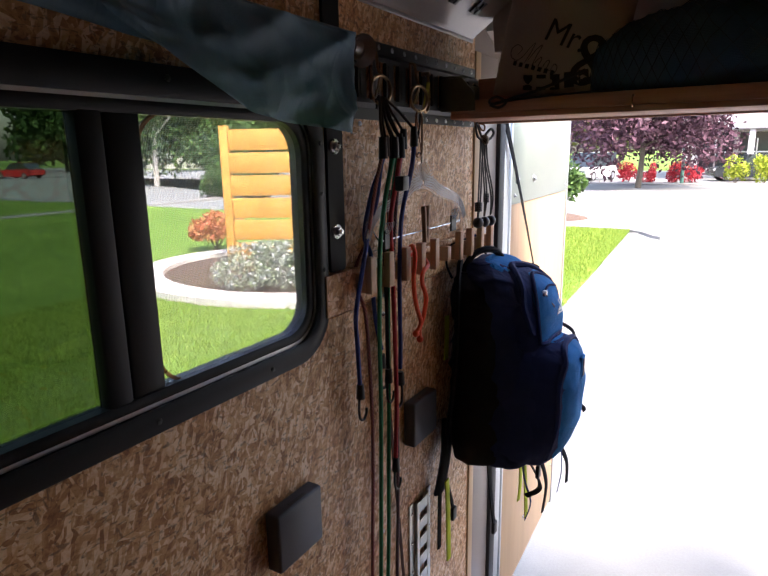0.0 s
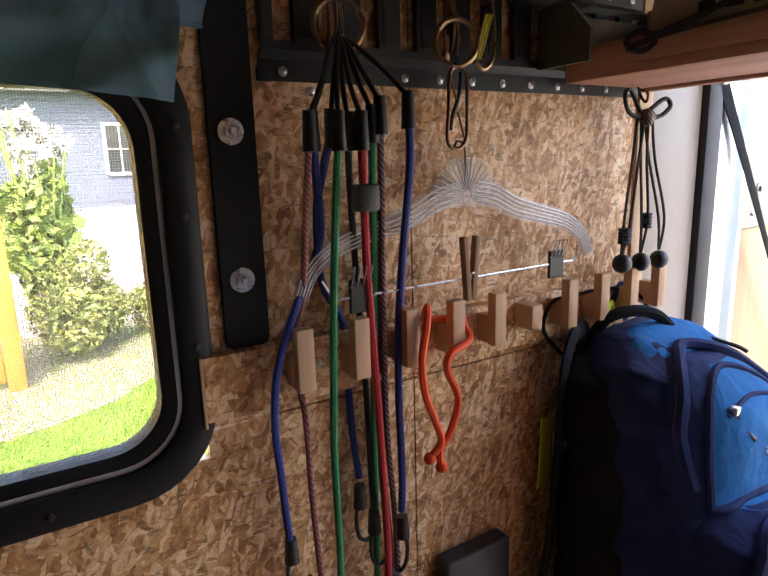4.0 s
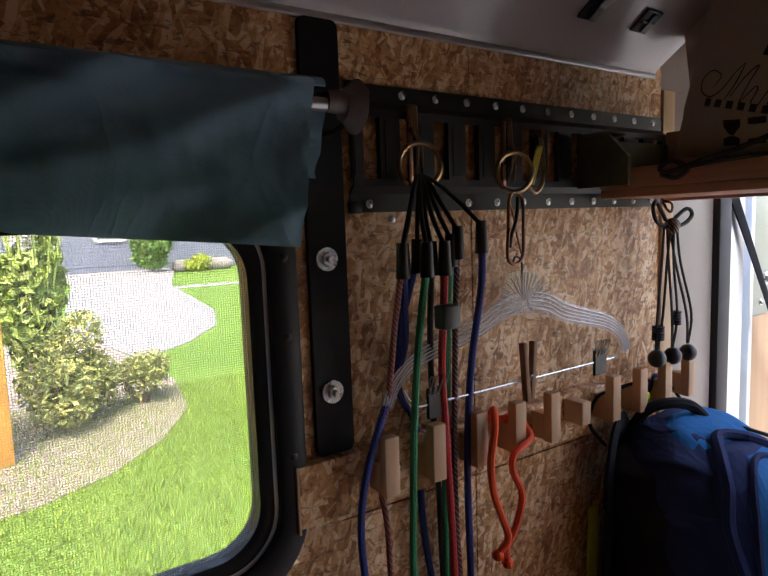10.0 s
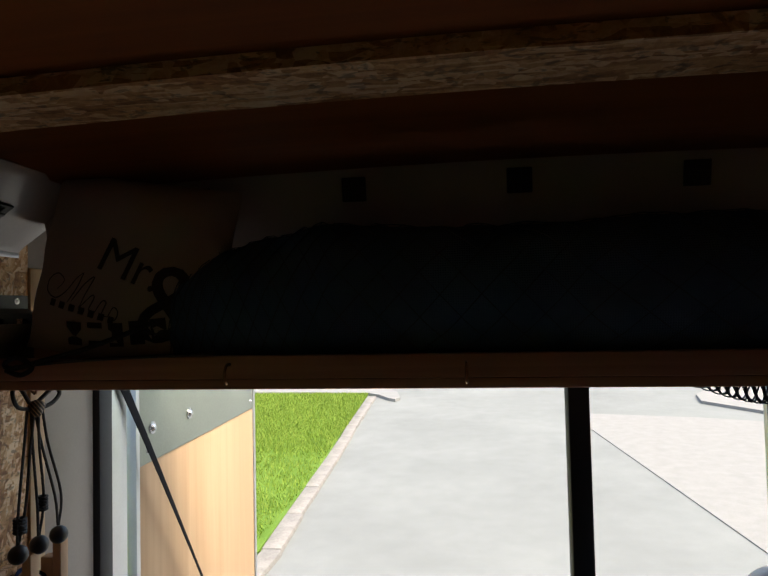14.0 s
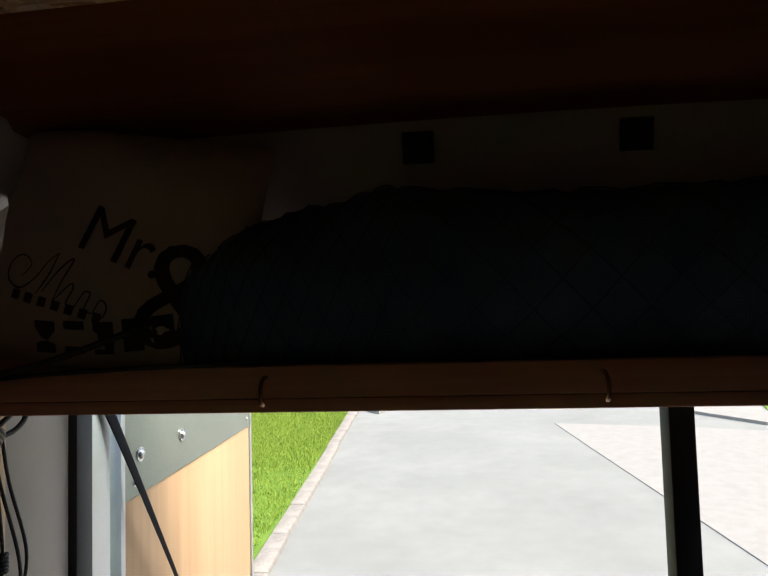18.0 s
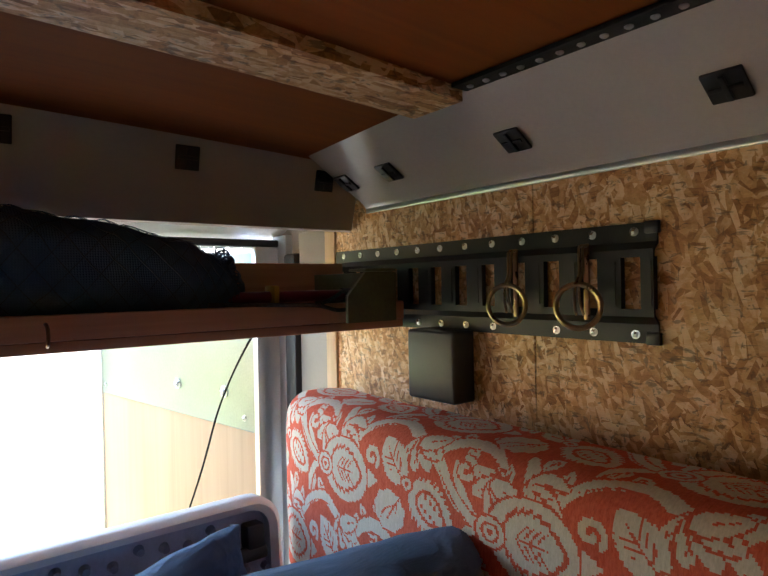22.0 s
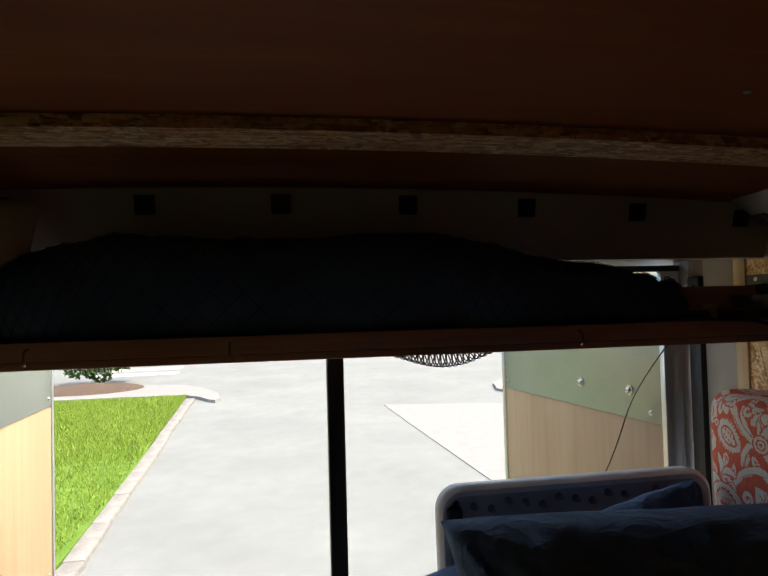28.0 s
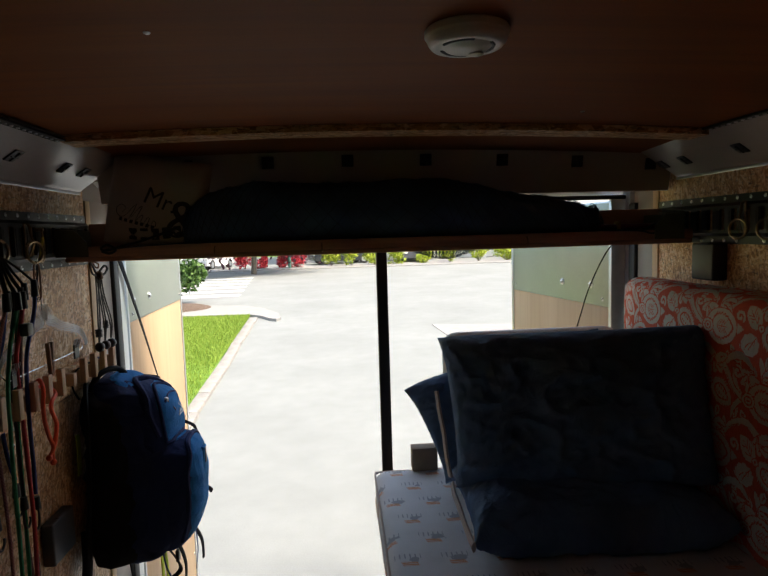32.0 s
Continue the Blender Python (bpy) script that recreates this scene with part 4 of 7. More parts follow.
tube(bm, [(TX, 1.029, 1.57), (TX + 0.004, 1.043, 1.588), (TX, 1.037, 1.615), (TX, 1.024, 1.65), (TX, 1.02, 1.69), (TX, 1.027, 1.728), (TX - 0.012, 1.037, 1.747), (TX - 0.03, 1.05, 1.7265), (TX - 0.028, 1.096, 1.7225), (TX - 0.02, 1.096, 1.715), (TX - 0.006, 1.094, 1.7), (TX, 1.06, 1.69), (TX, 1.056, 1.67), (TX + 0.002, 1.07, 1.635), (TX, 1.06, 1.595), (TX, 1.044, 1.575), (TX, 1.046, 1.553)], 0.0046, 8)
part("cord", bm, ORANGE, tie)
for p in ((TX, 1.029, 1.569), (TX, 1.046, 1.553)):
    part("ball_end", ball(bm_new(), p, 0.0074, u=10, v=7), ORANGE, tie)

# ---- elastic cords on the first ring ----
def cord_material(name, a, b, freq=380.0):
    """Braided sleeve with a tracer thread."""
    n = Net(name)
    v = n.voronoi(n.place(n.obj, (freq, freq, freq)))
    w = n.add("ShaderNodeTexWave", wave_type='BANDS', bands_direction='DIAGONAL')
    n.put(w.inputs["Vector"], n.obj)
    w.inputs["Scale"].default_value = 90
    c = n.mix(n.math('GREATER_THAN', w.outputs["Fac"], 0.8), a, b)
    n.bump(v["Distance"], 0.4, 0.001)
    return n.done(c, 0.6)


CORDS = {"green": cord_material("green_braid", (0.005, 0.2, 0.075), (0.008, 0.26, 0.1)),
         "blue": cord_material("blue_braid", (0.012, 0.03, 0.2), (0.02, 0.05, 0.28)),
         "red": cord_material("red_braid", (0.42, 0.012, 0.02), (0.52, 0.03, 0.03)),
         "pink": cord_material("dusty_red_braid", (0.2, 0.05, 0.045), (0.42, 0.16, 0.15)),
         "speck": cord_material("dark_speckled_braid", (0.035, 0.02, 0.03), (0.35, 0.14, 0.16)),
         "black": cord_material("black_braid", (0.012, 0.012, 0.013), (0.03, 0.03, 0.03))}


def hook_end(e, p, s=1, flip=1, name="hook"):
    """Moulded collar and bent wire hook at the lower end of a cord, at p."""
    x, y, z = p
    bm = bm_new()
    cyl(bm, (x, y, z + 0.014), (x, y, z - 0.014), 0.0065, 0.0085, 12)
    part("collar", bm, BLACKPL, e, "black moulded collar")
    bm = bm_new()
    tube(bm, [(x, y - 0.003 * flip, z - 0.01), (x, y - 0.006 * flip, z - 0.03), (x, y - 0.003 * flip, z - 0.052), (x, y + 0.008 * flip, z - 0.06), (x, y + 0.018 * flip, z - 0.052), (x, y + 0.02 * flip, z - 0.04)], 0.0026, 8)
    part(name, bm, BLACKPL, e, "black coated wire hook")


def top_hook(e, p, ring=(-0.487, 0.947, 2.018)):
    """Collar and wire hook by which a cord hangs from the ring."""
    x, y, z = p
    part("collar", cyl(bm_new(), (x, y, z + 0.02), (x, y, z - 0.016), 0.006, 0.0075, 12), BLACKPL, e, "black moulded collar")
    rx, ry, rz = ring
    m = ((x + rx) / 2, (y * 0.6 + ry * 0.4), z + 0.045)
    part("hook", tube(bm_new(), [(x, y, z + 0.015), m, (rx + 0.004, ry + (y - ry) * 0.2, rz + 0.003), (rx - 0.006, ry, rz + 0.006), (rx - 0.01, ry + 0.002, rz - 0.012)], 0.0026, 8), BLACKPL, e, "black coated wire hook")


def cord(colour, r, pts, dx, label, top=True, hook=None, flip=1):
    X = -0.455 + dx
    e = thing("bungee_cord", (X, pts[0][0], pts[-1][1]), label, "bungee cord", "elastic cords on the ring")
    def settle(x, y, z):
        """Below the ring a cord falls back towards the wall."""
        k = max(0.0, min(1.0, (1.93 - z) / 0.12))
        return (max(x - 0.036 * k, WL + r + 0.001), y + (y - 0.6) * 0.05 * k, z + (z - 1.95) * 0.05 * k)

    P = [settle(X + (q[2] if len(q) > 2 else 0), q[0], q[1]) for q in pts]
    part("cord", tube(bm_new(), P, r, 9), CORDS[colour], e)
    if top:
        top_hook(e, P[0])
    if hook:
        hook_end(e, settle(X, *hook), flip=flip)
    return e


cord("blue", 0.0042, [(0.897, 1.935), (0.9, 1.89), (0.902, 1.845), (0.888, 1.805), (0.868, 1.775, 0.008), (0.846, 1.72, 0.01), (0.843, 1.66), (0.846, 1.6), (0.85, 1.53)], 0.0, "blue elastic cord with a black hook, passing beside a peg", hook=(0.851, 1.52))
cord("blue", 0.0042, [(0.921, 1.938), (0.91, 1.9), (0.905, 1.86, -0.006), (0.913, 1.79, -0.018), (0.93, 1.757, -0.034), (0.937, 1.73, -0.04), (0.938, 1.68, -0.02), (0.938, 1.62, -0.012), (0.938, 1.57)], -0.008, "blue elastic cord with a black hook", hook=(0.938, 1.548))
cord("pink", 0.0034, [(0.893, 1.935), (0.886, 1.87), (0.879, 1.79), (0.877, 1.752, -0.018), (0.877, 1.715, -0.035), (0.877, 1.66, -0.008), (0.876, 1.57), (0.882, 1.45), (0.88, 1.334), (0.874, 1.2), (0.868, 1.0), (0.872, 0.82)], 0.004, "thin dusty red elastic cord hanging to the floor")
cord("green", 0.0042, [(0.918, 1.935), (0.912, 1.85), (0.907, 1.769), (0.903, 1.69), (0.9, 1.615), (0.901, 1.5), (0.898, 1.36), (0.893, 1.2), (0.886, 1.0), (0.893, 0.85)], 0.012, "long green elastic cord hanging from a ring")
cord("green", 0.0042, [(0.963, 1.942), (0.963, 1.86), (0.961, 1.735), (0.957, 1.63), (0.956, 1.54), (0.954, 1.4), (0.95, 1.3), (0.946, 1.15), (0.936, 0.98), (0.94, 0.86)], -0.004, "long green elastic cord hanging from a ring")
cord("red", 0.0045, [(0.943, 1.935), (0.945, 1.88), (0.947, 1.813), (0.951, 1.737), (0.956, 1.64), (0.959, 1.56), (0.962, 1.47), (0.958, 1.39), (0.956, 1.345)], 0.01, "bright red elastic cord with a black hook", hook=(0.956, 1.33))
cord("speck", 0.0036, [(0.97, 1.95), (0.971, 1.86), (0.97, 1.707), (0.972, 1.6), (0.979, 1.5), (0.981, 1.353), (0.978, 1.172), (0.968, 0.98), (0.975, 0.85)], 0.0, "dark speckled elastic cord hanging from a ring")
cord("blue", 0.0044, [(0.999, 1.955), (1.001, 1.905), (0.993, 1.818), (0.986, 1.74), (0.984, 1.66), (0.986, 1.57), (0.984, 1.52)], 0.006, "blue elastic cord with a black hook", hook=(0.985, 1.5), flip=-1)
cord("black", 0.0036, [(0.935, 1.935), (0.936, 1.885), (0.94, 1.82), (0.944, 1.74), (0.948, 1.66), (0.95, 1.58), (0.952, 1.53)], -0.002, "short black elastic cord", hook=(0.952, 1.515))
adj = part("cord_slider", box(bm_new(), -0.453, -0.435, 0.932, 0.956, 1.862, 1.888, 0.003), BLACKPL)
tagged(adj, "black plastic slider gripping two cords", "cord slider")
e = thing("webbing_strap", (-0.51, 1.03, 0.95), "narrow dark brown webbing strap on the wall", "strap")
bm = bm_new()
tube(bm, [(-0.495, 0.985, 1.86), (-0.508, 0.99, 1.6), (-0.512, 1.005, 1.4), (-0.513, 1.03, 1.2), (-0.513, 1.06, 0.95)], 0.006, 6, flat=0.25)
part("webbing", bm, cloth("brown_webbing", (0.06, 0.02, 0.014), 0.8), e)

# ---- ball loops at the corner ----
bl = thing("ball_bungees", (-0.475, 1.415, 1.745), "bundle of black ball-ended loop cords hanging at the wall edge", "ball bungee")
BCORD = CORDS["black"]
part("hanging_hook", tube(bm_new(), [(-0.503, 1.424, 2.01), (-0.49, 1.42, 1.985), (-0.478, 1.415, 1.978), (-0.476, 1.413, 1.99), (-0.49, 1.413, 1.995)], 0.002, 6), BRONZE, bl)
part("knot", ball(ball(bm_new(), (-0.476, 1.415, 1.958), 0.011, 1, 1.2, 1), (-0.47, 1.408, 1.952), 0.008), cord_material("tan_flecked_cord", (0.05, 0.035, 0.02), (0.3, 0.2, 0.12)), bl)
for k, (yb, zb) in enumerate(((1.372, 1.758), (1.414, 1.756), (1.457, 1.755))):
    for q in (-1, 1):
        yt = 1.406 + 0.008 * k + 0.004 * q
        pts = [(-0.478 + 0.003 * q, yt, 1.955), (-0.476, yt + (yb - yt) * 0.3 + 0.004 * q, 1.9), (-0.472 + 0.003 * k, yt + (yb - yt) * 0.75 + 0.006 * q, 1.82), (-0.472, yb + 0.001 * q, 1.77)]
        part("loop", tube(bm_new(), pts, 0.0021, 6), BCORD, bl)
    part("ball", ball(bm_new(), (-0.471, yb, zb), 0.0135, u=18, v=12), BLACKPL, bl)
for q in range(5):
    part("coil", tube(bm_new(), [(-0.474 + 0.0075 * math.cos(a), 1.379 + 0.0075 * math.sin(a), 1.787 + q * 0.0045) for a in (i * math.pi / 4 for i in range(8))], 0.0022, 6, True, 2), BCORD, bl)
    part("coil", tube(bm_new(), [(-0.47 + 0.006 * math.cos(a), 1.42 + 0.006 * math.sin(a), 1.806 + q * 0.0045) for a in (i * math.pi / 4 for i in range(8))], 0.002, 6, True, 2), BCORD, bl)
part("loop", tube(bm_new(), [(-0.478, 1.412, 1.955), (-0.48, 1.382, 1.963), (-0.482, 1.374, 1.985), (-0.486, 1.39, 1.993), (-0.482, 1.408, 1.965)], 0.003, 7), BCORD, bl)
part("loop", tube(bm_new(), [(-0.474, 1.418, 1.955), (-0.47, 1.44, 1.96), (-0.468, 1.455, 1.973), (-0.472, 1.446, 1.982), (-0.478, 1.42, 1.965)], 0.0032, 7), BCORD, bl)


# ---- square wall boxes and vertical rail ----
def wall_box(x, s, y0, y1, z0, z1, t, label):
    e = thing("wall_box", (x, (y0 + y1) / 2, z0), label, "wall box", "square wall boxes")
    X0, X1 = sorted((x + s * 0.0006, x + s * t))
    part("cover", box(bm_new(), X0, X1, y0, y1, z0, z1, 0.005, 3), DARKPL, e)
    part("notch", box(bm_new(), min(x + s * (t - 0.012), x + s * (t - 0.004)), max(x + s * (t - 0.012), x + s * (t - 0.004)), (y0 + y1) / 2 - 0.02, (y0 + y1) / 2 + 0.02, z1 - 0.0005, z1 + 0.0008, 0.0003, 1), BLACKPL, e)
    return e


wall_box(WL, 1, 1.078, 1.19, 1.283, 1.387, 0.03, "dark grey square plastic box on the wall")
wall_box(WL, 1, 0.624, 0.737, 1.27, 1.374, 0.03, "dark grey square plastic box on the wall")
wall_box(WR, -1, 1.15, 1.245, 1.902, 2.0, 0.042, "dark grey square plastic box below the rail")

vr = thing("upright_rail", (WL, 1.155, 0.6), "silver galvanised slotted rail fixed upright on the wall", "lashing rail")
bm = bm_new()
RX = WL + 0.0006
for y0, y1 in ((1.1, 1.122), (1.187, 1.209)):
    box(bm, RX, RX + 0.003, y0, y1, 0.6, 1.115, 0.001)
for y0, y1 in ((1.122, 1.135), (1.174, 1.187)):
    box(bm, RX + 0.003, RX + 0.012, y0, y1, 0.6, 1.115, 0.002)
for k in range(11):
    z = 1.112 - k * 0.05
    box(bm, RX + 0.009, RX + 0.012, 1.135, 1.174, z - 0.03, z, 0.001)
part("rail", bm, plain("galvanised_steel", (0.5, 0.53, 0.52), 0.4, 0.85, 0.15, 40), vr)
for k in range(6):
    for y in (1.111, 1.198):
        shared("screw", scm, vr, (RX + 0.004, y, 1.09 - k * 0.08))
for y, z in ((0.985, 1.12), (1.005, 1.648), (1.0, 1.61), (0.93, 1.98)):
    ob = part("wall_screw", ball(cyl(bm_new(), (WL, y, z), (WL + 0.0012, y, z), 0.005), (WL + 0.001, y, z), 0.0042, 0.6, 1, 1), ZINC)
    tagged(ob, "small zinc screw in the strand board", "screw", "wall screws")

# ---- backpack ----
bp = thing("backpack", (-0.38, 1.4, 1.09), "blue and navy hiking daypack hanging by its loop from a peg", "backpack")


def pack_body(levels, yc, seg=72, power=3.0, wr=0.015, seed=1.0):
    """Soft body from levels of (z, back x, front x, half width)."""
    bm = bm_new()
    loops = []
    L = spline([(z, xb, xf) for z, xb, xf, w in levels], 12)
    W = spline([(z, w, 0) for z, xb, xf, w in levels], 12)
    for (z, xb, xf), (_, w, _) in zip(L, W):
        cx, rx = (xb + xf) / 2, (xf - xb) / 2
        lp = []
        for i in range(seg):
            a = 2 * math.pi * i / seg
            c, s = math.cos(a), math.sin(a)
            px = cx + rx * math.copysign(abs(c) ** (2 / power), c)
            py = yc + w * math.copysign(abs(s) ** (2 / power), s)
            ridge = (1 - abs(noise.noise((px * 9 + seed, py * 9 + z * 5, z * 13)))) ** 5
            crease = (1 - abs(noise.noise((px * 22 + z * 9, py * 22 - z * 14 + seed, z * 26)))) ** 6
            d = noise.noise((px * 8 + seed, py * 8, z * 9)) * wr + ridge * wr * 0.8 + crease * wr * 0.35 - wr * 0.4
            lp.append((px + c * d, py + s * d, z))
        loops.append(lp)
    return loft(bm, loops, caps=(True, True))


skins = []


def sewn(name, bm, mat, parent, label=""):
    """A body part of the pack, kept as a surface that panels and piping are laid on."""
    skins.append(BVHTree.FromBMesh(bm))
    return part(name, bm, mat, parent, label, smooth=70)


def on_pack(y, z, lift=0.0):
    hits = [b.ray_cast(Vector((0.1, y, z)), Vector((-1, 0, 0)), 0.8)[0] for b in skins]
    return Vector((max([q.x for q in hits if q is not None] or [-0.46]) + lift, y, z))


sewn("main_body", pack_body([(1.148, -0.46, -0.37, 0.06), (1.162, -0.49, -0.33, 0.115), (1.2, -0.5, -0.3, 0.122), (1.32, -0.502, -0.3, 0.127), (1.46, -0.502, -0.305, 0.127), (1.56, -0.5, -0.318, 0.12), (1.62, -0.498, -0.345, 0.115), (1.66, -0.492, -0.39, 0.09), (1.678, -0.475, -0.43, 0.05)], 1.4), PACKSIDE, bp)
part("side_panel", pack_body([(1.165, -0.5, -0.43, 0.11), (1.185, -0.508, -0.36, 0.132), (1.4, -0.51, -0.345, 0.136), (1.58, -0.507, -0.375, 0.128), (1.63, -0.5, -0.43, 0.12), (1.65, -0.49, -0.46, 0.08)], 1.4, seed=5.0), PACKBLACK, bp, "black padded back section", smooth=70)
up = sewn("upper_pocket", pack_body([(1.465, -0.36, -0.3, 0.09), (1.485, -0.38, -0.287, 0.108), (1.54, -0.4, -0.28, 0.11), (1.6, -0.42, -0.296, 0.1), (1.635, -0.43, -0.326, 0.082), (1.655, -0.425, -0.358, 0.055)], 1.405, power=2.6, wr=0.006, seed=9.0), PACKNAVY, bp)
lo = sewn("lower_pocket", pack_body([(1.168, -0.38, -0.297, 0.06), (1.187, -0.39, -0.262, 0.1), (1.26, -0.4, -0.23, 0.114), (1.35, -0.4, -0.216, 0.115), (1.44, -0.39, -0.222, 0.106), (1.475, -0.38, -0.238, 0.086), (1.492, -0.36, -0.262, 0.05)], 1.405, power=2.7, wr=0.006, seed=13.0), PACKNAVY, bp)
sewn("pocket_gusset", pack_body([(1.18, -0.42, -0.30, 0.1), (1.21, -0.44, -0.272, 0.12), (1.35, -0.45, -0.258, 0.122), (1.45, -0.44, -0.262, 0.114), (1.49, -0.42, -0.285, 0.09), (1.5, -0.4, -0.31, 0.06)], 1.4, power=3.0, wr=0.006, seed=17.0), PACKNAVY, bp)
sewn("shoulder_panel", pack_body([(1.61, -0.44, -0.36, 0.1), (1.625, -0.45, -0.345, 0.112), (1.645, -0.45, -0.372, 0.102), (1.67, -0.45, -0.402, 0.076), (1.682, -0.45, -0.43, 0.045)], 1.41, wr=0.006, seed=23.0), PACKBLUE, bp, "blue shoulder panel")


def front_panel(parent, z0, z1, yc, half, arch, foot):
    """A blue cloth panel laid over the pocket's front, arched at its top."""
    nu, nv = 26, 34
    bm = bm_new()
    rows = []
    for j in range(nv + 1):
        v = j / nv
        z = z0 + (z1 - z0) * v
        a = max(0.0, (v - 1 + arch) / arch)
        hw = half * (1 - 0.72 * a ** 2.4) * (foot + (1 - foot) * min(1, v * 3))
        row = []
        for i in range(nu + 1):
            u = 2 * i / nu - 1
            rim = min(1.0, (1 - abs(u)) * 6, (1 - v) * 10, v * 10)
            row.append(bm.verts.new(on_pack(yc + hw * u, z, 0.0006 + 0.003 * rim ** 0.5)))
        rows.append(row)
    for j in range(nv):
        for i in range(nu):
            bm.faces.new((rows[j][i], rows[j][i + 1], rows[j + 1][i + 1], rows[j + 1][i]))
    part("front_panel", bm, PACKBLUE, parent, "bright blue front panel", smooth=80)


def laid(pts, r, lift=0.002, flat=1.0):
    return tube(bm_new(), [on_pack(y, z, lift) for y, z in pts], r, 7, flat=flat)


front_panel(up, 1.49, 1.65, 1.412, 0.094, 0.45, 1.0)
front_panel(lo, 1.185, 1.484, 1.418, 0.1, 0.22, 0.65)
part("piping", laid([(1.325, 1.2), (1.314, 1.3), (1.312, 1.4), (1.325, 1.45), (1.355, 1.48), (1.405, 1.488), (1.455, 1.482), (1.49, 1.455), (1.505, 1.4), (1.508, 1.3)], 0.0075), PACKNAVY, lo, "navy piping")
part("piping", laid([(1.318, 1.495), (1.314, 1.55), (1.325, 1.595), (1.35, 1.63), (1.4, 1.648), (1.45, 1.632), (1.482, 1.6), (1.498, 1.55)], 0.005), PACKNAVY, up, "navy piping")
part("zip", laid([(1.3, 1.52), (1.3, 1.58), (1.318, 1.622), (1.35, 1.65), (1.4, 1.664), (1.45, 1.652), (1.488, 1.615)], 0.0085), PACKNAVY, bp, "broad navy zip tape")
part("waist_seam", laid([(1.29, 1.5), (1.33, 1.493), (1.38, 1.497), (1.44, 1.495), (1.5, 1.5)], 0.006), PACKNAVY, bp, "gathered navy seam")
part("zip", laid([(1.35, 1.604), (1.375, 1.614), (1.41, 1.618), (1.45, 1.612), (1.48, 1.6)], 0.0032, 0.003), PACKNAVY, up, "navy zip tape")
sl = on_pack(1.362, 1.61, 0.005)
part("zip_slider", box(bm_new(), sl.x - 0.005, sl.x + 0.005, 1.356, 1.367, 1.604, 1.616, 0.002), ZINC, up)
part("zip_pull", tube(bm_new(), [sl, sl + Vector((0.007, 0.003, -0.014)), on_pack(1.376, 1.575, 0.004)], 0.0036, 6, flat=0.5), BLACKPL, up)
part("zip_pull", tube(bm_new(), [(-0.39, 1.47, 1.66), (-0.36, 1.485, 1.652), (-0.35, 1.49, 1.646)], 0.003, 6), BLACKPL, bp)
bm = bm_new()
for pts in (((1.414, 1.557), (1.428, 1.583), (1.434, 1.557)), ((1.429, 1.557), (1.437, 1.573), (1.452, 1.557)), ((1.405, 1.557), (1.418, 1.569), (1.422, 1.557)), ((1.404, 1.549), (1.404, 1.554), (1.453, 1.554), (1.453, 1.549))):
    loft(bm, [[tuple(on_pack(y, z, k)) for y, z in pts] for k in (0.0, 0.005)], caps=(True, True))
part("badge", bm, plain("silver_print", (0.62, 0.66, 0.7), 0.5), up, "silver mountain-shaped badge")
mp = on_pack(1.412, 1.42)
part("media_port", box(bm_new(), mp.x - 0.004, mp.x + 0.006, 1.395, 1.429, 1.392, 1.452, 0.003), PACKBLUE, lo)
part("port_slot", box(bm_new(), mp.x, mp.x + 0.008, 1.404, 1.42, 1.4, 1.446, 0.003), BLACKPL, lo)
part("strap_tab", box(bm_new(), -0.30, -0.262, 1.35, 1.372, 1.462, 1.468, 0.002), PACKBLACK, bp)


tg = on_pack(1.42, 1.218)
part("size_tag", box(bm_new(), tg.x - 0.003, tg.x + 0.004, 1.405, 1.435, 1.215, 1.221), plain("silver_print", (0.5, 0.54, 0.6), 0.5), lo)
part("reflective_strip", laid([(1.37, 1.19), (1.41, 1.186), (1.45, 1.19)], 0.004, 0.002, 0.5), WHITEPL, lo, "pale reflective strip")
part("grab_handle", tube(bm_new(), [(-0.49, 1.335, 1.65), (-0.47, 1.345, 1.69), (-0.45, 1.375, 1.702), (-0.435, 1.41, 1.694), (-0.425, 1.435, 1.668)], 0.0085, 8), PACKBLACK, bp, "padded black grab handle")
part("hang_loop", tube(bm_new(), [(-0.497, 1.37, 1.655), (-0.495, 1.385, 1.69), (-0.488, 1.39, 1.72), (-0.492, 1.405, 1.7285), (-0.49, 1.42, 1.72), (-0.497, 1.43, 1.67)], 0.006, 6, flat=0.35), PACKNAVY, bp)
part("drawcord", tube(bm_new(), [(-0.5, 1.29, 1.64), (-0.495, 1.245, 1.685), (-0.487, 1.25, 1.725), (-0.49, 1.3, 1.7275), (-0.49, 1.36, 1.728), (-0.495, 1.45, 1.71), (-0.48, 1.5, 1.64)], 0.0028, 6), PACKBLACK, bp)
part("shoulder_strap", tube(bm_new(), [(-0.5, 1.34, 1.65), (-0.485, 1.3, 1.675), (-0.475, 1.268, 1.63), (-0.472, 1.256, 1.5), (-0.478, 1.25, 1.36), (-0.488, 1.24, 1.25), (-0.497, 1.25, 1.17)], 0.02, 8, flat=0.3), PACKBLACK, bp, "padded black shoulder strap", smooth=60)
part("hip_pad", tube(bm_new(), [(-0.497, 1.262, 1.28), (-0.488, 1.235, 1.2), (-0.49, 1.215, 1.13), (-0.495, 1.212, 1.1)], 0.028, 8, flat=0.3), PACKBLACK, bp, "padded black hip belt wing", smooth=60)
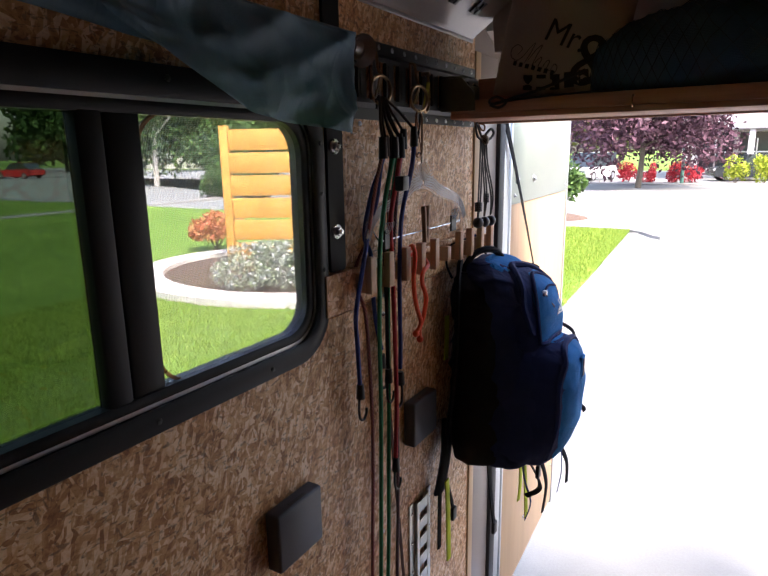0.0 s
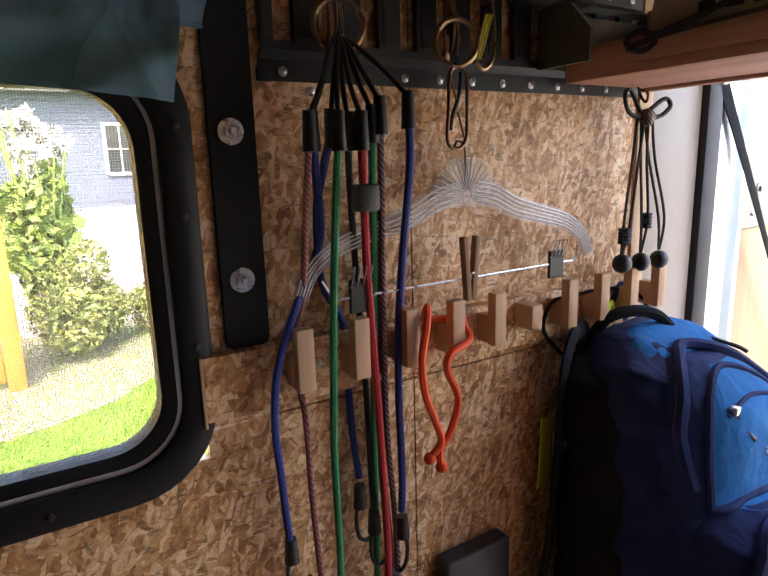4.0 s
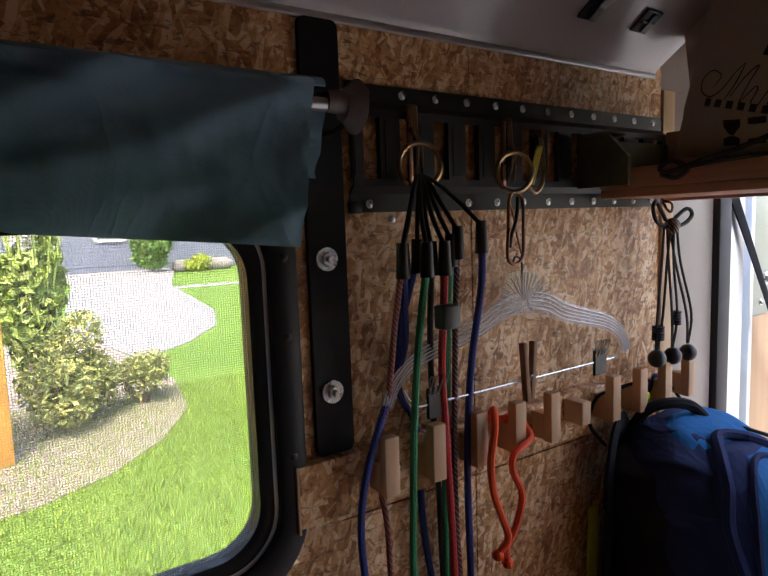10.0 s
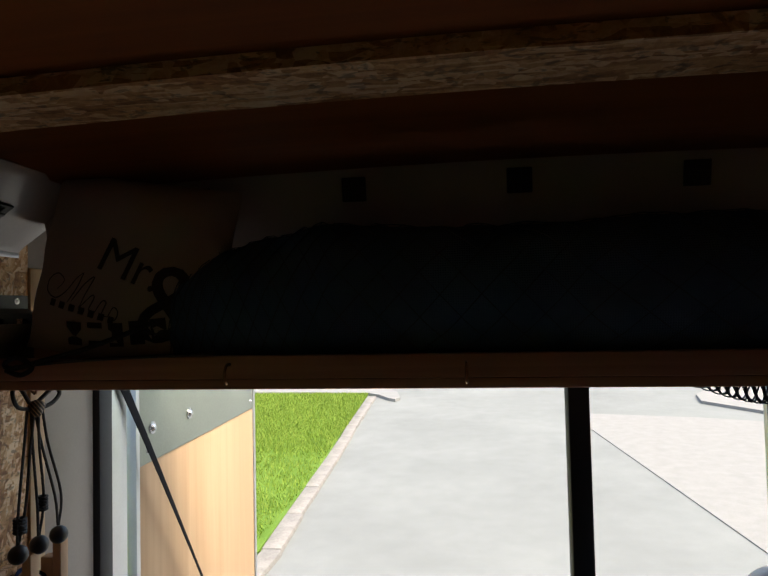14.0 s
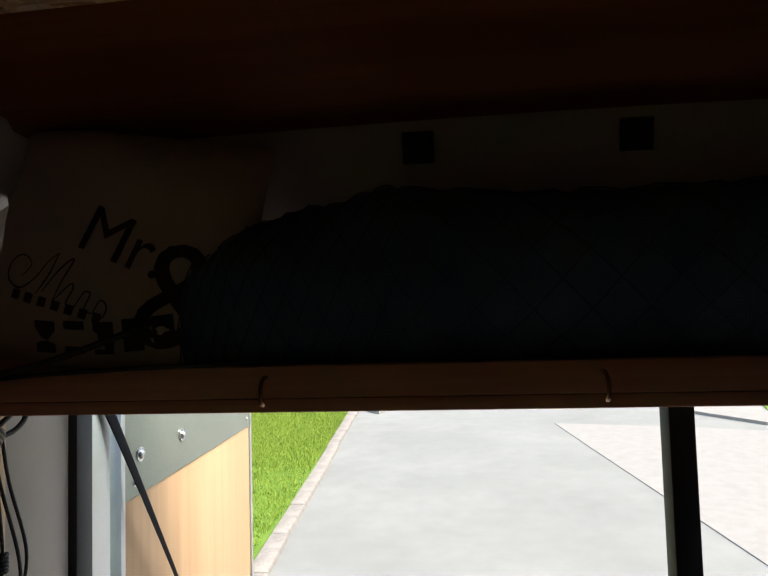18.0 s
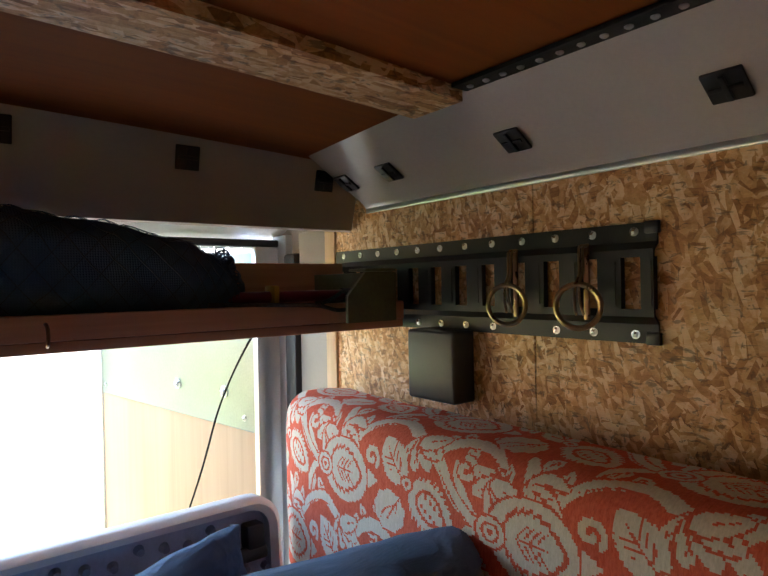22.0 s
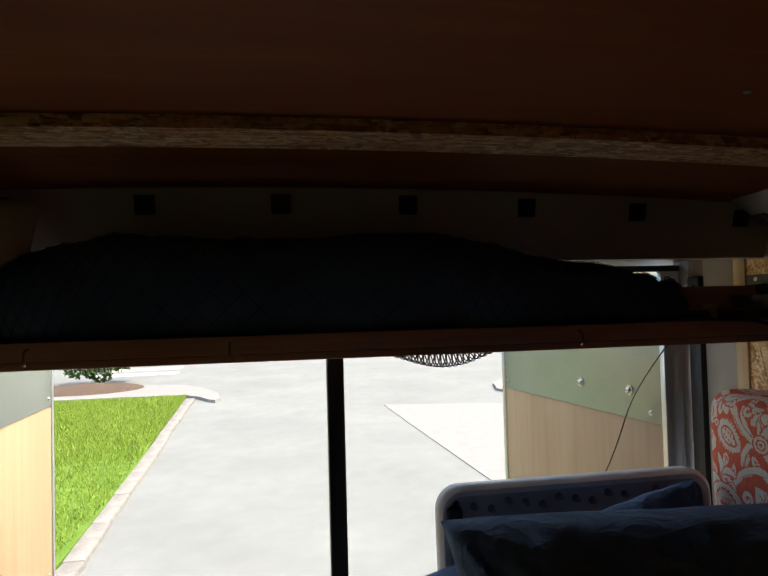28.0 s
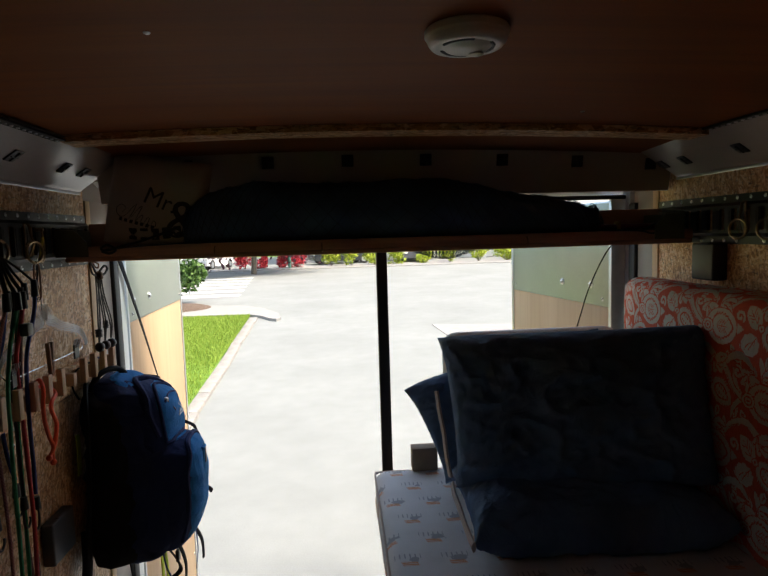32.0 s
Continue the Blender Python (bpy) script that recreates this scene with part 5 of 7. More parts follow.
for pts, r, mt in ((((-0.49, 1.205, 1.11), (-0.488, 1.2, 1.03), (-0.486, 1.195, 0.95)), 0.011, PACKBLACK), (((-0.485, 1.235, 1.12), (-0.478, 1.25, 1.06), (-0.475, 1.257, 1.02)), 0.008, PACKBLACK),
                   (((-0.42, 1.35, 1.14), (-0.41, 1.345, 1.06), (-0.405, 1.355, 0.98), (-0.4, 1.36, 0.94)), 0.011, PACKBLACK), (((-0.35, 1.42, 1.15), (-0.31, 1.4, 1.11), (-0.29, 1.36, 1.095), (-0.32, 1.35, 1.07)), 0.009, PACKBLACK),
                   (((-0.3, 1.39, 1.17), (-0.28, 1.385, 1.1), (-0.285, 1.38, 1.02)), 0.012, PACKBLACK), (((-0.27, 1.46, 1.18), (-0.252, 1.47, 1.13), (-0.25, 1.472, 1.07)), 0.011, PACKBLACK),
                   (((-0.26, 1.44, 1.18), (-0.255, 1.43, 1.12), (-0.262, 1.425, 1.06)), 0.005, PACKNAVY), (((-0.255, 1.5, 1.29), (-0.232, 1.515, 1.275), (-0.225, 1.52, 1.262)), 0.008, PACKBLACK),
                   (((-0.3, 1.515, 1.5), (-0.27, 1.525, 1.48), (-0.262, 1.53, 1.455)), 0.007, PACKBLACK), (((-0.34, 1.38, 1.14), (-0.33, 1.37, 1.1), (-0.31, 1.36, 1.05), (-0.32, 1.35, 1.0)), 0.006, PACKNAVY)):
    part("webbing", tube(bm_new(), pts, r, 6, flat=0.22), mt, bp)
for pts in (((-0.48, 1.225, 1.13), (-0.478, 1.228, 1.05), (-0.475, 1.23, 0.9)), ((-0.34, 1.395, 1.15), (-0.335, 1.4, 1.05), (-0.33, 1.395, 0.98)), ((-0.36, 1.43, 1.15), (-0.36, 1.435, 1.05), (-0.362, 1.43, 1.0)), ((-0.5, 1.262, 1.55), (-0.498, 1.258, 1.5), (-0.5, 1.258, 1.44)), ((-0.49, 1.36, 1.665), (-0.484, 1.37, 1.7), (-0.49, 1.385, 1.69))):
    part("lime_webbing", tube(bm_new(), pts, 0.0125, 6, flat=0.2), LIME, bp, "lime green webbing")
for p in ((-0.475, 1.257, 1.02), (-0.402, 1.358, 0.945), (-0.305, 1.4, 1.12)):
    part("buckle", box(bm_new(), p[0] - 0.005, p[0] + 0.005, p[1] - 0.011, p[1] + 0.011, p[2] - 0.018, p[2] + 0.018, 0.003), BLACKPL, bp)
bp.scale = (1.03, 0.97, 0.985)

# ---- shelf beam and post ----
shelf = thing("overhead_shelf", (0.35, 1.36, 1.99), "stained plank shelf across the rear of the trailer", "shelf")
part("bottom_board", box(bm_new(), -0.508, 1.2, 1.2845, 1.445, 1.9995, 2.0115, 0.002), BEAMWOOD, shelf)
part("front_board", box(bm_new(), -0.508, 1.2, 1.282, 1.301, 2.012, 2.0395, 0.002), BEAMWOOD, shelf)
part("back_board", box(bm_new(), -0.508, 1.2, 1.4455, 1.462, 1.995, 2.102, 0.002), BEAMWOOD, shelf)
for xa, xb in ((-0.509, -0.43), (1.065, 1.147)):
    s = 1 if xa < 0 else -1
    bm = bm_new()
    tip, base = (xb, xa) if s > 0 else (xa, xb)
    face_pts = [(base, 2.014), (tip, 2.014), (tip, 2.05), (tip - s * 0.03, 2.082), (base, 2.082)]
    loft(bm, [[(x, y, z) for x, z in face_pts] for y in (1.236, 1.2415)], caps=(True, True))
    box(bm, min(base, tip - s * 0.03), max(base, tip - s * 0.03), 1.236, 1.277, 2.083, 2.087, 0.001)
    x0 = base if s > 0 else base - 0.005
    box(bm, x0, x0 + 0.005, 1.2425, 1.46, 2.014, 2.0825, 0.001)
    part("end_bracket", bm, GREENSTEEL, shelf, "olive steel end bracket")
for x in (0.161, 0.72, -0.12):
    bm = bm_new()
    tube(bm, [(x, 1.284, 2.03), (x, 1.274, 2.03), (x, 1.266, 2.024), (x, 1.265, 2.012), (x, 1.271, 2.008)], 0.0019, 6)
    part("screw_hook", bm, BRONZE, shelf)

post = thing("support_post", (0.342, 1.615, FZ), "slim square black metal post in the doorway", "post")
part("tube", box(bm_new(), 0.325, 0.36, 1.6, 1.635, FZ + 0.006, 2.134, 0.004), BLACKPAINT, post)
part("foot_plate", box(bm_new(), 0.305, 0.38, 1.585, 1.65, FZ + 0.0006, FZ + 0.006, 0.001), BLACKPAINT, post)

# door straps
for xs, pts in ((-0.5, [(-0.512, 1.658, 2.02), (-0.505, 1.85, 1.72), (-0.512, 2.25, 1.12), (-0.535, 2.4, 0.9)]), (1.1, [(1.2, 1.645, 2.1), (1.13, 1.57, 2.02), (1.095, 1.6, 1.966), (1.09, 1.73, 1.83), (1.075, 1.82, 1.655), (1.05, 2.05, 1.3), (1.045, 2.2, 1.1)])):
    e = thing("door_strap", pts[-1], "narrow dark webbing strap holding the open door", "door strap", "door straps")
    part("webbing", tube(bm_new(), pts, lambda u: 0.016 - 0.011 * min(1, u * 2.2), 6, flat=0.18), PACKBLACK, e)
    part("anchor", ball(cyl(bm_new(), (pts[0][0], pts[0][1] - 0.006, pts[0][2]), (pts[0][0], pts[0][1] + 0.006, pts[0][2]), 0.008), pts[0], 0.006), ZINC, e)


# ---- bench bed ----
bench = thing("bench_base", (0.76, 0.5, FZ), "plain strand board bench base under the mattress", "bench")
part("front_panel", box(bm_new(), 0.33, 0.345, -0.9, 1.41, FZ, 1.205), OSB, bench)
part("end_panel", box(bm_new(), 0.345, 1.205, 1.395, 1.41, FZ, 1.205), OSB, bench)
part("top_panel", box(bm_new(), 0.315, 1.21, -0.92, 1.425, 1.2055, 1.22, 0.002), OSB, bench)


def print_material():
    """White quilted cotton with a repeated print of striped blocks and grey animals."""
    n = Net("printed_cotton")
    x, y = n.xyz(n.obj)[0], n.xyz(n.obj)[1]
    cu, cv = n.math('MULTIPLY', x, 1 / 0.105), n.math('MULTIPLY', y, 1 / 0.095)
    row = n.math('FLOOR', cv)
    cu = n.math('ADD', cu, n.math('MULTIPLY', row, 0.37))
    fu, fv = n.math('SUBTRACT', n.math('FRACT', cu), 0.5), n.math('SUBTRACT', n.math('FRACT', cv), 0.5)
    inb = n.math('MULTIPLY', n.math('LESS_THAN', n.math('ABSOLUTE', n.math('ADD', fu, n.math('MULTIPLY', fv, 0.25))), 0.17), n.math('LESS_THAN', n.math('ABSOLUTE', n.math('ADD', fv, 0.12)), 0.09))
    stripe = n.math('GREATER_THAN', n.math('FRACT', n.math('MULTIPLY', fv, 15)), 0.4)
    nz = n.noise(n.obj, 55, 3)
    d = n.math('SQRT', n.math('ADD', n.math('POWER', n.math('SUBTRACT', fu, 0.12), 2), n.math('MULTIPLY', n.math('POWER', n.math('SUBTRACT', fv, 0.06), 2), 1.6)))
    animal = n.math('LESS_THAN', n.math('ADD', d, n.math('MULTIPLY', n.math('SUBTRACT', nz, 0.5), 0.5)), 0.14)
    legs = n.math('MULTIPLY', n.math('LESS_THAN', n.math('ABSOLUTE', n.math('SUBTRACT', n.math('FRACT', n.math('MULTIPLY', fu, 9)), 0.5)), 0.13), n.math('LESS_THAN', n.math('ABSOLUTE', n.math('SUBTRACT', fv, 0.2)), 0.1))
    legs = n.math('MULTIPLY', legs, n.math('LESS_THAN', n.math('ABSOLUTE', fu), 0.28))
    base = n.ramp(n.noise(n.obj, 14, 4), [(0.3, (0.7, 0.69, 0.68)), (0.7, (0.78, 0.77, 0.76))])
    c = n.mix(n.math('MULTIPLY', n.math('MAXIMUM', animal, legs), 0.75), base, (0.3, 0.31, 0.34))
    c = n.mix(n.math('MULTIPLY', inb, n.math('MULTIPLY_ADD', stripe, 0.75, 0.15)), c, (0.72, 0.27, 0.08))
    n.bump(n.noise(n.obj, 400, 2), 0.2, 0.001)
    return n.done(c, 0.9)


def soft_slab(x0, x1, y0, y1, z0, z1, r, ny, amp, seed):
    """A padded block: rounded all round, its faces bulging a little."""
    bm = bm_new()
    cx, cz = (x0 + x1) / 2, (z0 + z1) / 2
    sect = rrect(x0, x1, z0, z1, r, 6)
    dense = []
    for i, p in enumerate(sect):
        q = sect[(i + 1) % len(sect)]
        k = max(1, int(math.dist(p, q) / 0.035))
        dense += [(p[0] + (q[0] - p[0]) * j / k, p[1] + (q[1] - p[1]) * j / k) for j in range(k)]
    loops = []
    L = y1 - y0
    for j in range(ny + 1):
        v = j / ny
        y = y0 + L * v
        e = min(v, 1 - v) * L
        sh = r * (1 - math.sqrt(max(0.0, 1 - (1 - min(e / r, 1)) ** 2)))
        lp = []
        for px, pz in dense:
            ux, uz = (px - cx) / ((x1 - x0) / 2), (pz - cz) / ((z1 - z0) / 2)
            w = amp * noise.noise((px * 5 + seed, y * 5, pz * 5)) + amp * 0.5 * noise.noise((px * 15, y * 15 + seed, pz * 15))
            b = amp * 1.2 * (1 - abs(ux)) if abs(uz) > 0.95 else amp * 1.2 * (1 - abs(uz))
            lp.append((px + ux * (b + w) - ux * sh, y, pz + uz * (w + b * 0.4) - uz * sh))
        loops.append(lp)
    return loft(bm, loops, caps=(True, True))


mat = thing("mattress", (0.75, 0.4, 1.22), "white mattress with a small animal and stripe print", "mattress")
part("cover", soft_slab(0.292, 1.2, -0.9, 1.435, 1.224, 1.338, 0.03, 60, 0.003, 2.0), print_material(), mat, smooth=70)
for zz in (1.246, 1.322):
    part("edge_seam", tube(bm_new(), [(0.2905, y, zz) for y in (-0.85, -0.4, 0.0, 0.4, 0.8, 1.2, 1.405)] + [(0.3, 1.43, zz), (0.33, 1.4365, zz), (0.7, 1.4375, zz), (1.15, 1.4365, zz)], 0.0028, 6), CANVAS, mat, "thin sewn edge seam")


def woven(name, lo, hi):
    """Slubby cotton weave."""
    n = Net(name)
    weave = n.noise(n.place(n.obj, (1, 700, 260)), 1.0, 2)
    slub = n.noise(n.place(n.obj, (400, 400, 60)), 1.0, 3)
    n.bump(n.math('ADD', weave, slub), 0.25, 0.001)
    return n.done(n.ramp(n.math('MULTIPLY_ADD', slub, 0.5, n.math('MULTIPLY', weave, 0.5)), [(0.35, lo), (0.65, hi)]), 0.9, 0, 0.2)


CORAL = woven("coral_cotton", (0.6, 0.1, 0.055), (0.78, 0.18, 0.11))
OFFWHITE = woven("off_white_cotton", (0.6, 0.54, 0.46), (0.76, 0.7, 0.62))


cushion = thing("back_cushion", (1.15, 0.6, 1.338), "coral red back cushion with an off-white damask pattern", "cushion")


# the woven figure: one repeat of 0.302 by 0.28 m, rows set half a repeat apart
class Weave:
    """One repeat of the damask on a fine loom grid: True where the pale weft shows."""
    PU, PV, STEP = 0.302, 0.28, 0.0014

    def __init__(self):
        self.nu, self.nv = int(self.PU / self.STEP), int(self.PV / self.STEP)
        self.pale = np.zeros((self.nv, self.nu), bool)
        self.U, self.V = np.meshgrid((np.arange(self.nu) + 0.5) * self.PU / self.nu, (np.arange(self.nv) + 0.5) * self.PV / self.nv)

    def copies(self, c):
        """The grid's coordinates about c, for every repeat that comes near, half-dropped rows too."""
        for i in (-2, -1, 0, 1, 2):
            for j in (-1, 0, 1):
                for k in (0, 1):
                    du, dv = i * self.PU + k * self.PU / 2, j * self.PV + k * self.PV / 2
                    yield self.U - c[0] - du, self.V - c[1] - dv

    def lay(self, shape, c, pale=True, halo=0.0026):
        for u, v in self.copies(c):
            near = (np.abs(u) < 0.16) & (np.abs(v) < 0.16)
            if not near.any():
                continue
            d = np.full(u.shape, 1.0)
            d[near] = shape(u[near], v[near])
            if pale and halo:
                self.pale[d < halo] = False
            self.pale[d < 0] = pale

    def stem(self, pts, w, pale=True, halo=0.0026, taper=0.4):
        P = [(p.x, p.y) for p in spline([Vector((x, y, 0)) for x, y in pts], 6)]
        c, n = P[len(P) // 2], len(P) - 1

        def shape(u, v):
            best = np.full(u.shape, 9.0)
            for i in range(n):
                ax, ay, bx, by = P[i][0] - c[0], P[i][1] - c[1], P[i + 1][0] - c[0], P[i + 1][1] - c[1]
                dx, dy = bx - ax, by - ay
                t = np.clip(((u - ax) * dx + (v - ay) * dy) / (dx * dx + dy * dy + 1e-12), 0, 1)
                f = (i + 0.5) / n
                hw = w / 2 * (taper + (1 - taper) * min(1.0, 3 * f, 3 * (1 - f)))
                best = np.minimum(best, np.hypot(u - ax - t * dx, v - ay - t * dy) - hw)
            return best
        self.lay(shape, c, pale, halo)

    def leaf(self, base, tip, w, teeth=6, veins=3, pale=True, blunt=0.75, spike=0.2, halo=0.0026):
        dx, dy = tip[0] - base[0], tip[1] - base[1]
        ln = math.hypot(dx, dy)
        dx, dy = dx / ln, dy / ln
        c = ((base[0] + tip[0]) / 2, (base[1] + tip[1]) / 2)

        def shape(u, v):
            t = (u * dx + v * dy) / ln + 0.5
            n = -u * dy + v * dx
            tt = np.clip(t, 0, 1)
            prof = np.sin(np.pi * tt ** 0.8) ** blunt
            tooth = 1 + spike * (np.mod(tt * teeth, 1.0) - 0.6) if teeth else 1.0
            d = np.abs(n) - w / 2 * prof * tooth
            return np.where((t < 0) | (t > 1), np.maximum(d, 0.001) + np.abs(t - tt) * ln, d)
        self.lay(shape, c, pale, halo)
        if veins:
            q = lambda t, n: (base[0] + dx * ln * t - dy * n, base[1] + dy * ln * t + dx * n)
            self.stem([q(0.12, 0), q(0.45, 0.0006), q(0.8, 0)], 0.0026, not pale, 0)
            for k in range(veins):
                t = 0.22 + 0.45 * k / veins
                for sd in (1, -1):
                    self.stem([q(t, 0), q(t + 0.1, sd * w * 0.17), q(t + 0.2, sd * w * 0.28)], 0.0022, not pale, 0)

    def oval(self, c, rx, ry, pale=True, halo=0.0026, wob=0.0, k=9):
        def shape(u, v):
            a = np.arctan2(v / ry, u / rx)
            return (np.hypot(u / rx, v / ry) - 1 - wob * np.sin(k * a)) * min(rx, ry)
        self.lay(shape, c, pale, halo)

    def curl(self, c, r, a0, turn, w):
        pts = []
        for i in range(10):
            t = i / 9
            a, rr = radians(a0 + turn * t), r * (1 - 0.75 * t)
            pts.append((c[0] + rr * math.cos(a), c[1] + rr * math.sin(a)))
        self.stem(pts, w, taper=0.8)

    def flower(self, c, r, ang, n=5, spread=46):
        for k in range(n):
            a = radians(ang + (k - (n - 1) / 2) * spread)
            self.leaf((c[0] - 0.2 * r * math.cos(a), c[1] - 0.2 * r * math.sin(a)), (c[0] + r * math.cos(a), c[1] + r * math.sin(a)), r * 0.62, 3, 0, blunt=0.5, spike=0.14)
            self.stem([(c[0] + 0.25 * r * math.cos(a), c[1] + 0.25 * r * math.sin(a)), (c[0] + 0.75 * r * math.cos(a), c[1] + 0.75 * r * math.sin(a))], 0.002, False, 0)


wv = Weave()
# slender filling leaves, the stems and their arches, then the large figures over them
for b0, t0, w0 in (((0.03, 0.05), (0.005, 0.078), 0.017), ((0.028, 0.052), (0.03, 0.085), 0.016), ((-0.03, 0.048), (-0.045, 0.075), 0.02), ((0.2, 0.085), (0.188, 0.105), 0.014), ((0.235, 0.09), (0.24, 0.114), 0.016), ((0.05, -0.05), (0.075, -0.075), 0.018), ((0.215, -0.02), (0.212, -0.055), 0.018), ((0.23, -0.03), (0.25, -0.058), 0.018), ((0.16, -0.04), (0.15, -0.066), 0.018), ((0.03, -0.05), (0.02, -0.082), 0.017)):
    wv.leaf(b0, t0, w0, 4, 1, spike=0.12)
wv.stem([(-0.052, -0.004), (-0.075, 0.006), (-0.092, 0.03), (-0.1, 0.055)], 0.012)
wv.stem([(-0.052, -0.006), (-0.076, -0.01), (-0.094, -0.03), (-0.1, -0.052)], 0.011)
wv.stem([(0.02, 0.036), (0.04, 0.06), (0.062, 0.078), (0.1, 0.088), (0.135, 0.07), (0.165, 0.056), (0.182, 0.045), (0.2, 0.018), (0.222, 0.002), (0.246, -0.004)], 0.016, taper=0.6)
wv.stem([(0.045, 0.062), (0.075, 0.078), (0.11, 0.08)], 0.0022, False, 0)
wv.stem([(0.18, 0.04), (0.2, 0.012), (0.225, -0.006)], 0.0022, False, 0)
wv.stem([(0.17, 0.054), (0.19, 0.076), (0.215, 0.086), (0.24, 0.082), (0.262, 0.066)], 0.017)
wv.stem([(0.299, 0.04), (0.294, 0.066), (0.284, 0.09)], 0.015)
wv.stem([(0.296, 0.056), (0.312, 0.068), (0.334, 0.062)], 0.012)
wv.curl((0.062, 0.03), 0.014, -40, 380, 0.0075)
wv.curl((0.216, 0.05), 0.014, 100, -380, 0.0075)
wv.curl((0.078, -0.03), 0.011, 150, 380, 0.0065)
wv.leaf((0.294, 0.052), (0.336, 0.036), 0.023, 6, 2, spike=0.15)
wv.flower((0.146, 0.066), 0.036, -60, 5, 40)
wv.flower((0.26, 0.044), 0.036, -110, 5, 44)
wv.leaf((0.125, 0.012), (0.084, 0.058), 0.046, 8, 3, spike=0.16)
wv.oval((0.097, -0.026), 0.028, 0.024, wob=0.05)
wv.stem([(0.118, -0.006), (0.104, -0.022), (0.09, -0.042)], 0.0026, False, 0)
for sd in (-1, 1):
    wv.stem([(0.107, -0.018), (0.1 + 0.012 * sd, -0.022 + 0.005 * sd), (0.094 + 0.014 * sd, -0.034 + 0.006 * sd)], 0.0022, False, 0)
wv.leaf((0.136, 0.012), (0.2, -0.026), 0.056, 11, 0, blunt=0.55, spike=0.3)
wv.leaf((0.146, 0.006), (0.19, -0.02), 0.034, 0, 0, pale=False, blunt=0.6)
wv.leaf((0.15, 0.004), (0.186, -0.018), 0.026, 0, 0, blunt=0.6, halo=0)
for k in range(4):
    for sd in (-1, 1):
        wv.oval((0.157 + 0.0072 * k + 0.0035 * sd, 0.0 - 0.0044 * k + 0.0056 * sd), 0.0022, 0.0028, False)
wv.oval((0.129, 0.013), 0.008, 0.007)
wv.oval((0.129, 0.013), 0.0034, 0.003, False)
wv.leaf((0.02, 0.0), (0.074, 0.003), 0.03, 0, 0, blunt=0.9)
wv.oval((0.0, 0.0), 0.052, 0.041)
wv.leaf((-0.036, 0.0), (0.042, 0.0), 0.064, 8, 0, pale=False, blunt=0.65, spike=0.2)
wv.leaf((-0.032, 0.0), (0.036, 0.0), 0.054, 8, 4, blunt=0.65, spike=0.2, halo=0)
for r, pl in ((0.0165, True), (0.0115, False), (0.008, True), (0.0035, False)):
    wv.oval((-0.05, -0.004), r * 1.1, r * 0.9, pl)


def cushion_point(s, y):
    """Up the face, round the upper edge and over the top, softly stuffed."""
    e = min(1.462 - y, y + 0.5)
    r = 0.04
    sh = r * (1 - math.sqrt(max(0.0, 1 - (1 - min(e / r, 1)) ** 2)))
    bulge = 0.03 * (1 - math.exp(-e / 0.1))
    x0, z1, L1 = 1.086 - bulge, 1.894, 0.512
    w = 0.0045 * noise.noise((s * 5 + 3, y * 5, 1.0)) + 0.002 * noise.noise((s * 14, y * 14, 4.0))
    if s < L1:
        p, nn = Vector((x0 - 0.006 * math.sin(math.pi * s / L1), y, 1.342 + s)), Vector((-1, 0, 0))
    elif s < L1 + r * math.pi / 2:
        a = (s - L1) / r
        nn = Vector((-math.cos(a), 0, math.sin(a)))
        p = Vector((x0 + r, y, z1 - r)) + nn * r
    else:
        p, nn = Vector((min(1.2, x0 + r + s - L1 - r * math.pi / 2), y, z1 - 0.006 * max(0.0, s - L1 - 0.1) / 0.1)), Vector((0, 0, 1))
    return p + nn * (w - sh)


ys = [-0.5 + 0.03 * i for i in range(37)] + [0.61 + 0.002 * i for i in range(1, 427)]
ss = [0.0021 * i for i in range(312)]
verts = [cushion_point(q, y) for y in ys for q in ss]
faces, slots = [], []
ns = len(ss)
for i in range(len(ys) - 1):
    for j in range(ns - 1):
        faces.append((i * ns + j, i * ns + j + 1, (i + 1) * ns + j + 1, (i + 1) * ns + j))
        u, v = 1.24 - (ys[i] + ys[i + 1]) / 2, (ss[j] + ss[j + 1]) / 2 + 1.342 - 1.822
        slots.append(int(wv.pale[int((v % wv.PV) / wv.PV * wv.nv) % wv.nv, int((u % wv.PU) / wv.PU * wv.nu) % wv.nu]))
me = bpy.data.meshes.new("cover")
me.from_pydata([tuple(p) for p in verts], [], faces)
me.materials.append(CORAL)
me.materials.append(OFFWHITE)
me.polygons.foreach_set("material_index", slots)
me.polygons.foreach_set("use_smooth", [True] * len(faces))
me.update()
cov = new("cover", me)
cov.parent = cushion
cov.location = -Vector(cushion.location)
# ends, back and underside in the plain coral
bm = bm_new()
ends = []
for y in (-0.5, 1.462):
    outline = [cushion_point(0.021 * i, y) for i in range(31)]
    ends.append(outline + [Vector((1.2, y, outline[-1].z)), Vector((1.2, y, 1.342))])
loft(bm, ends, caps=(True, True))
bm.faces.ensure_lookup_table()
bmesh.ops.delete(bm, geom=[f for f in bm.faces if abs(f.normal.y) < 0.5 and f.calc_center_median().x < 1.19 and f.calc_center_median().z > 1.345], context='FACES')
part("back_cloth", bm, CORAL, cushion)


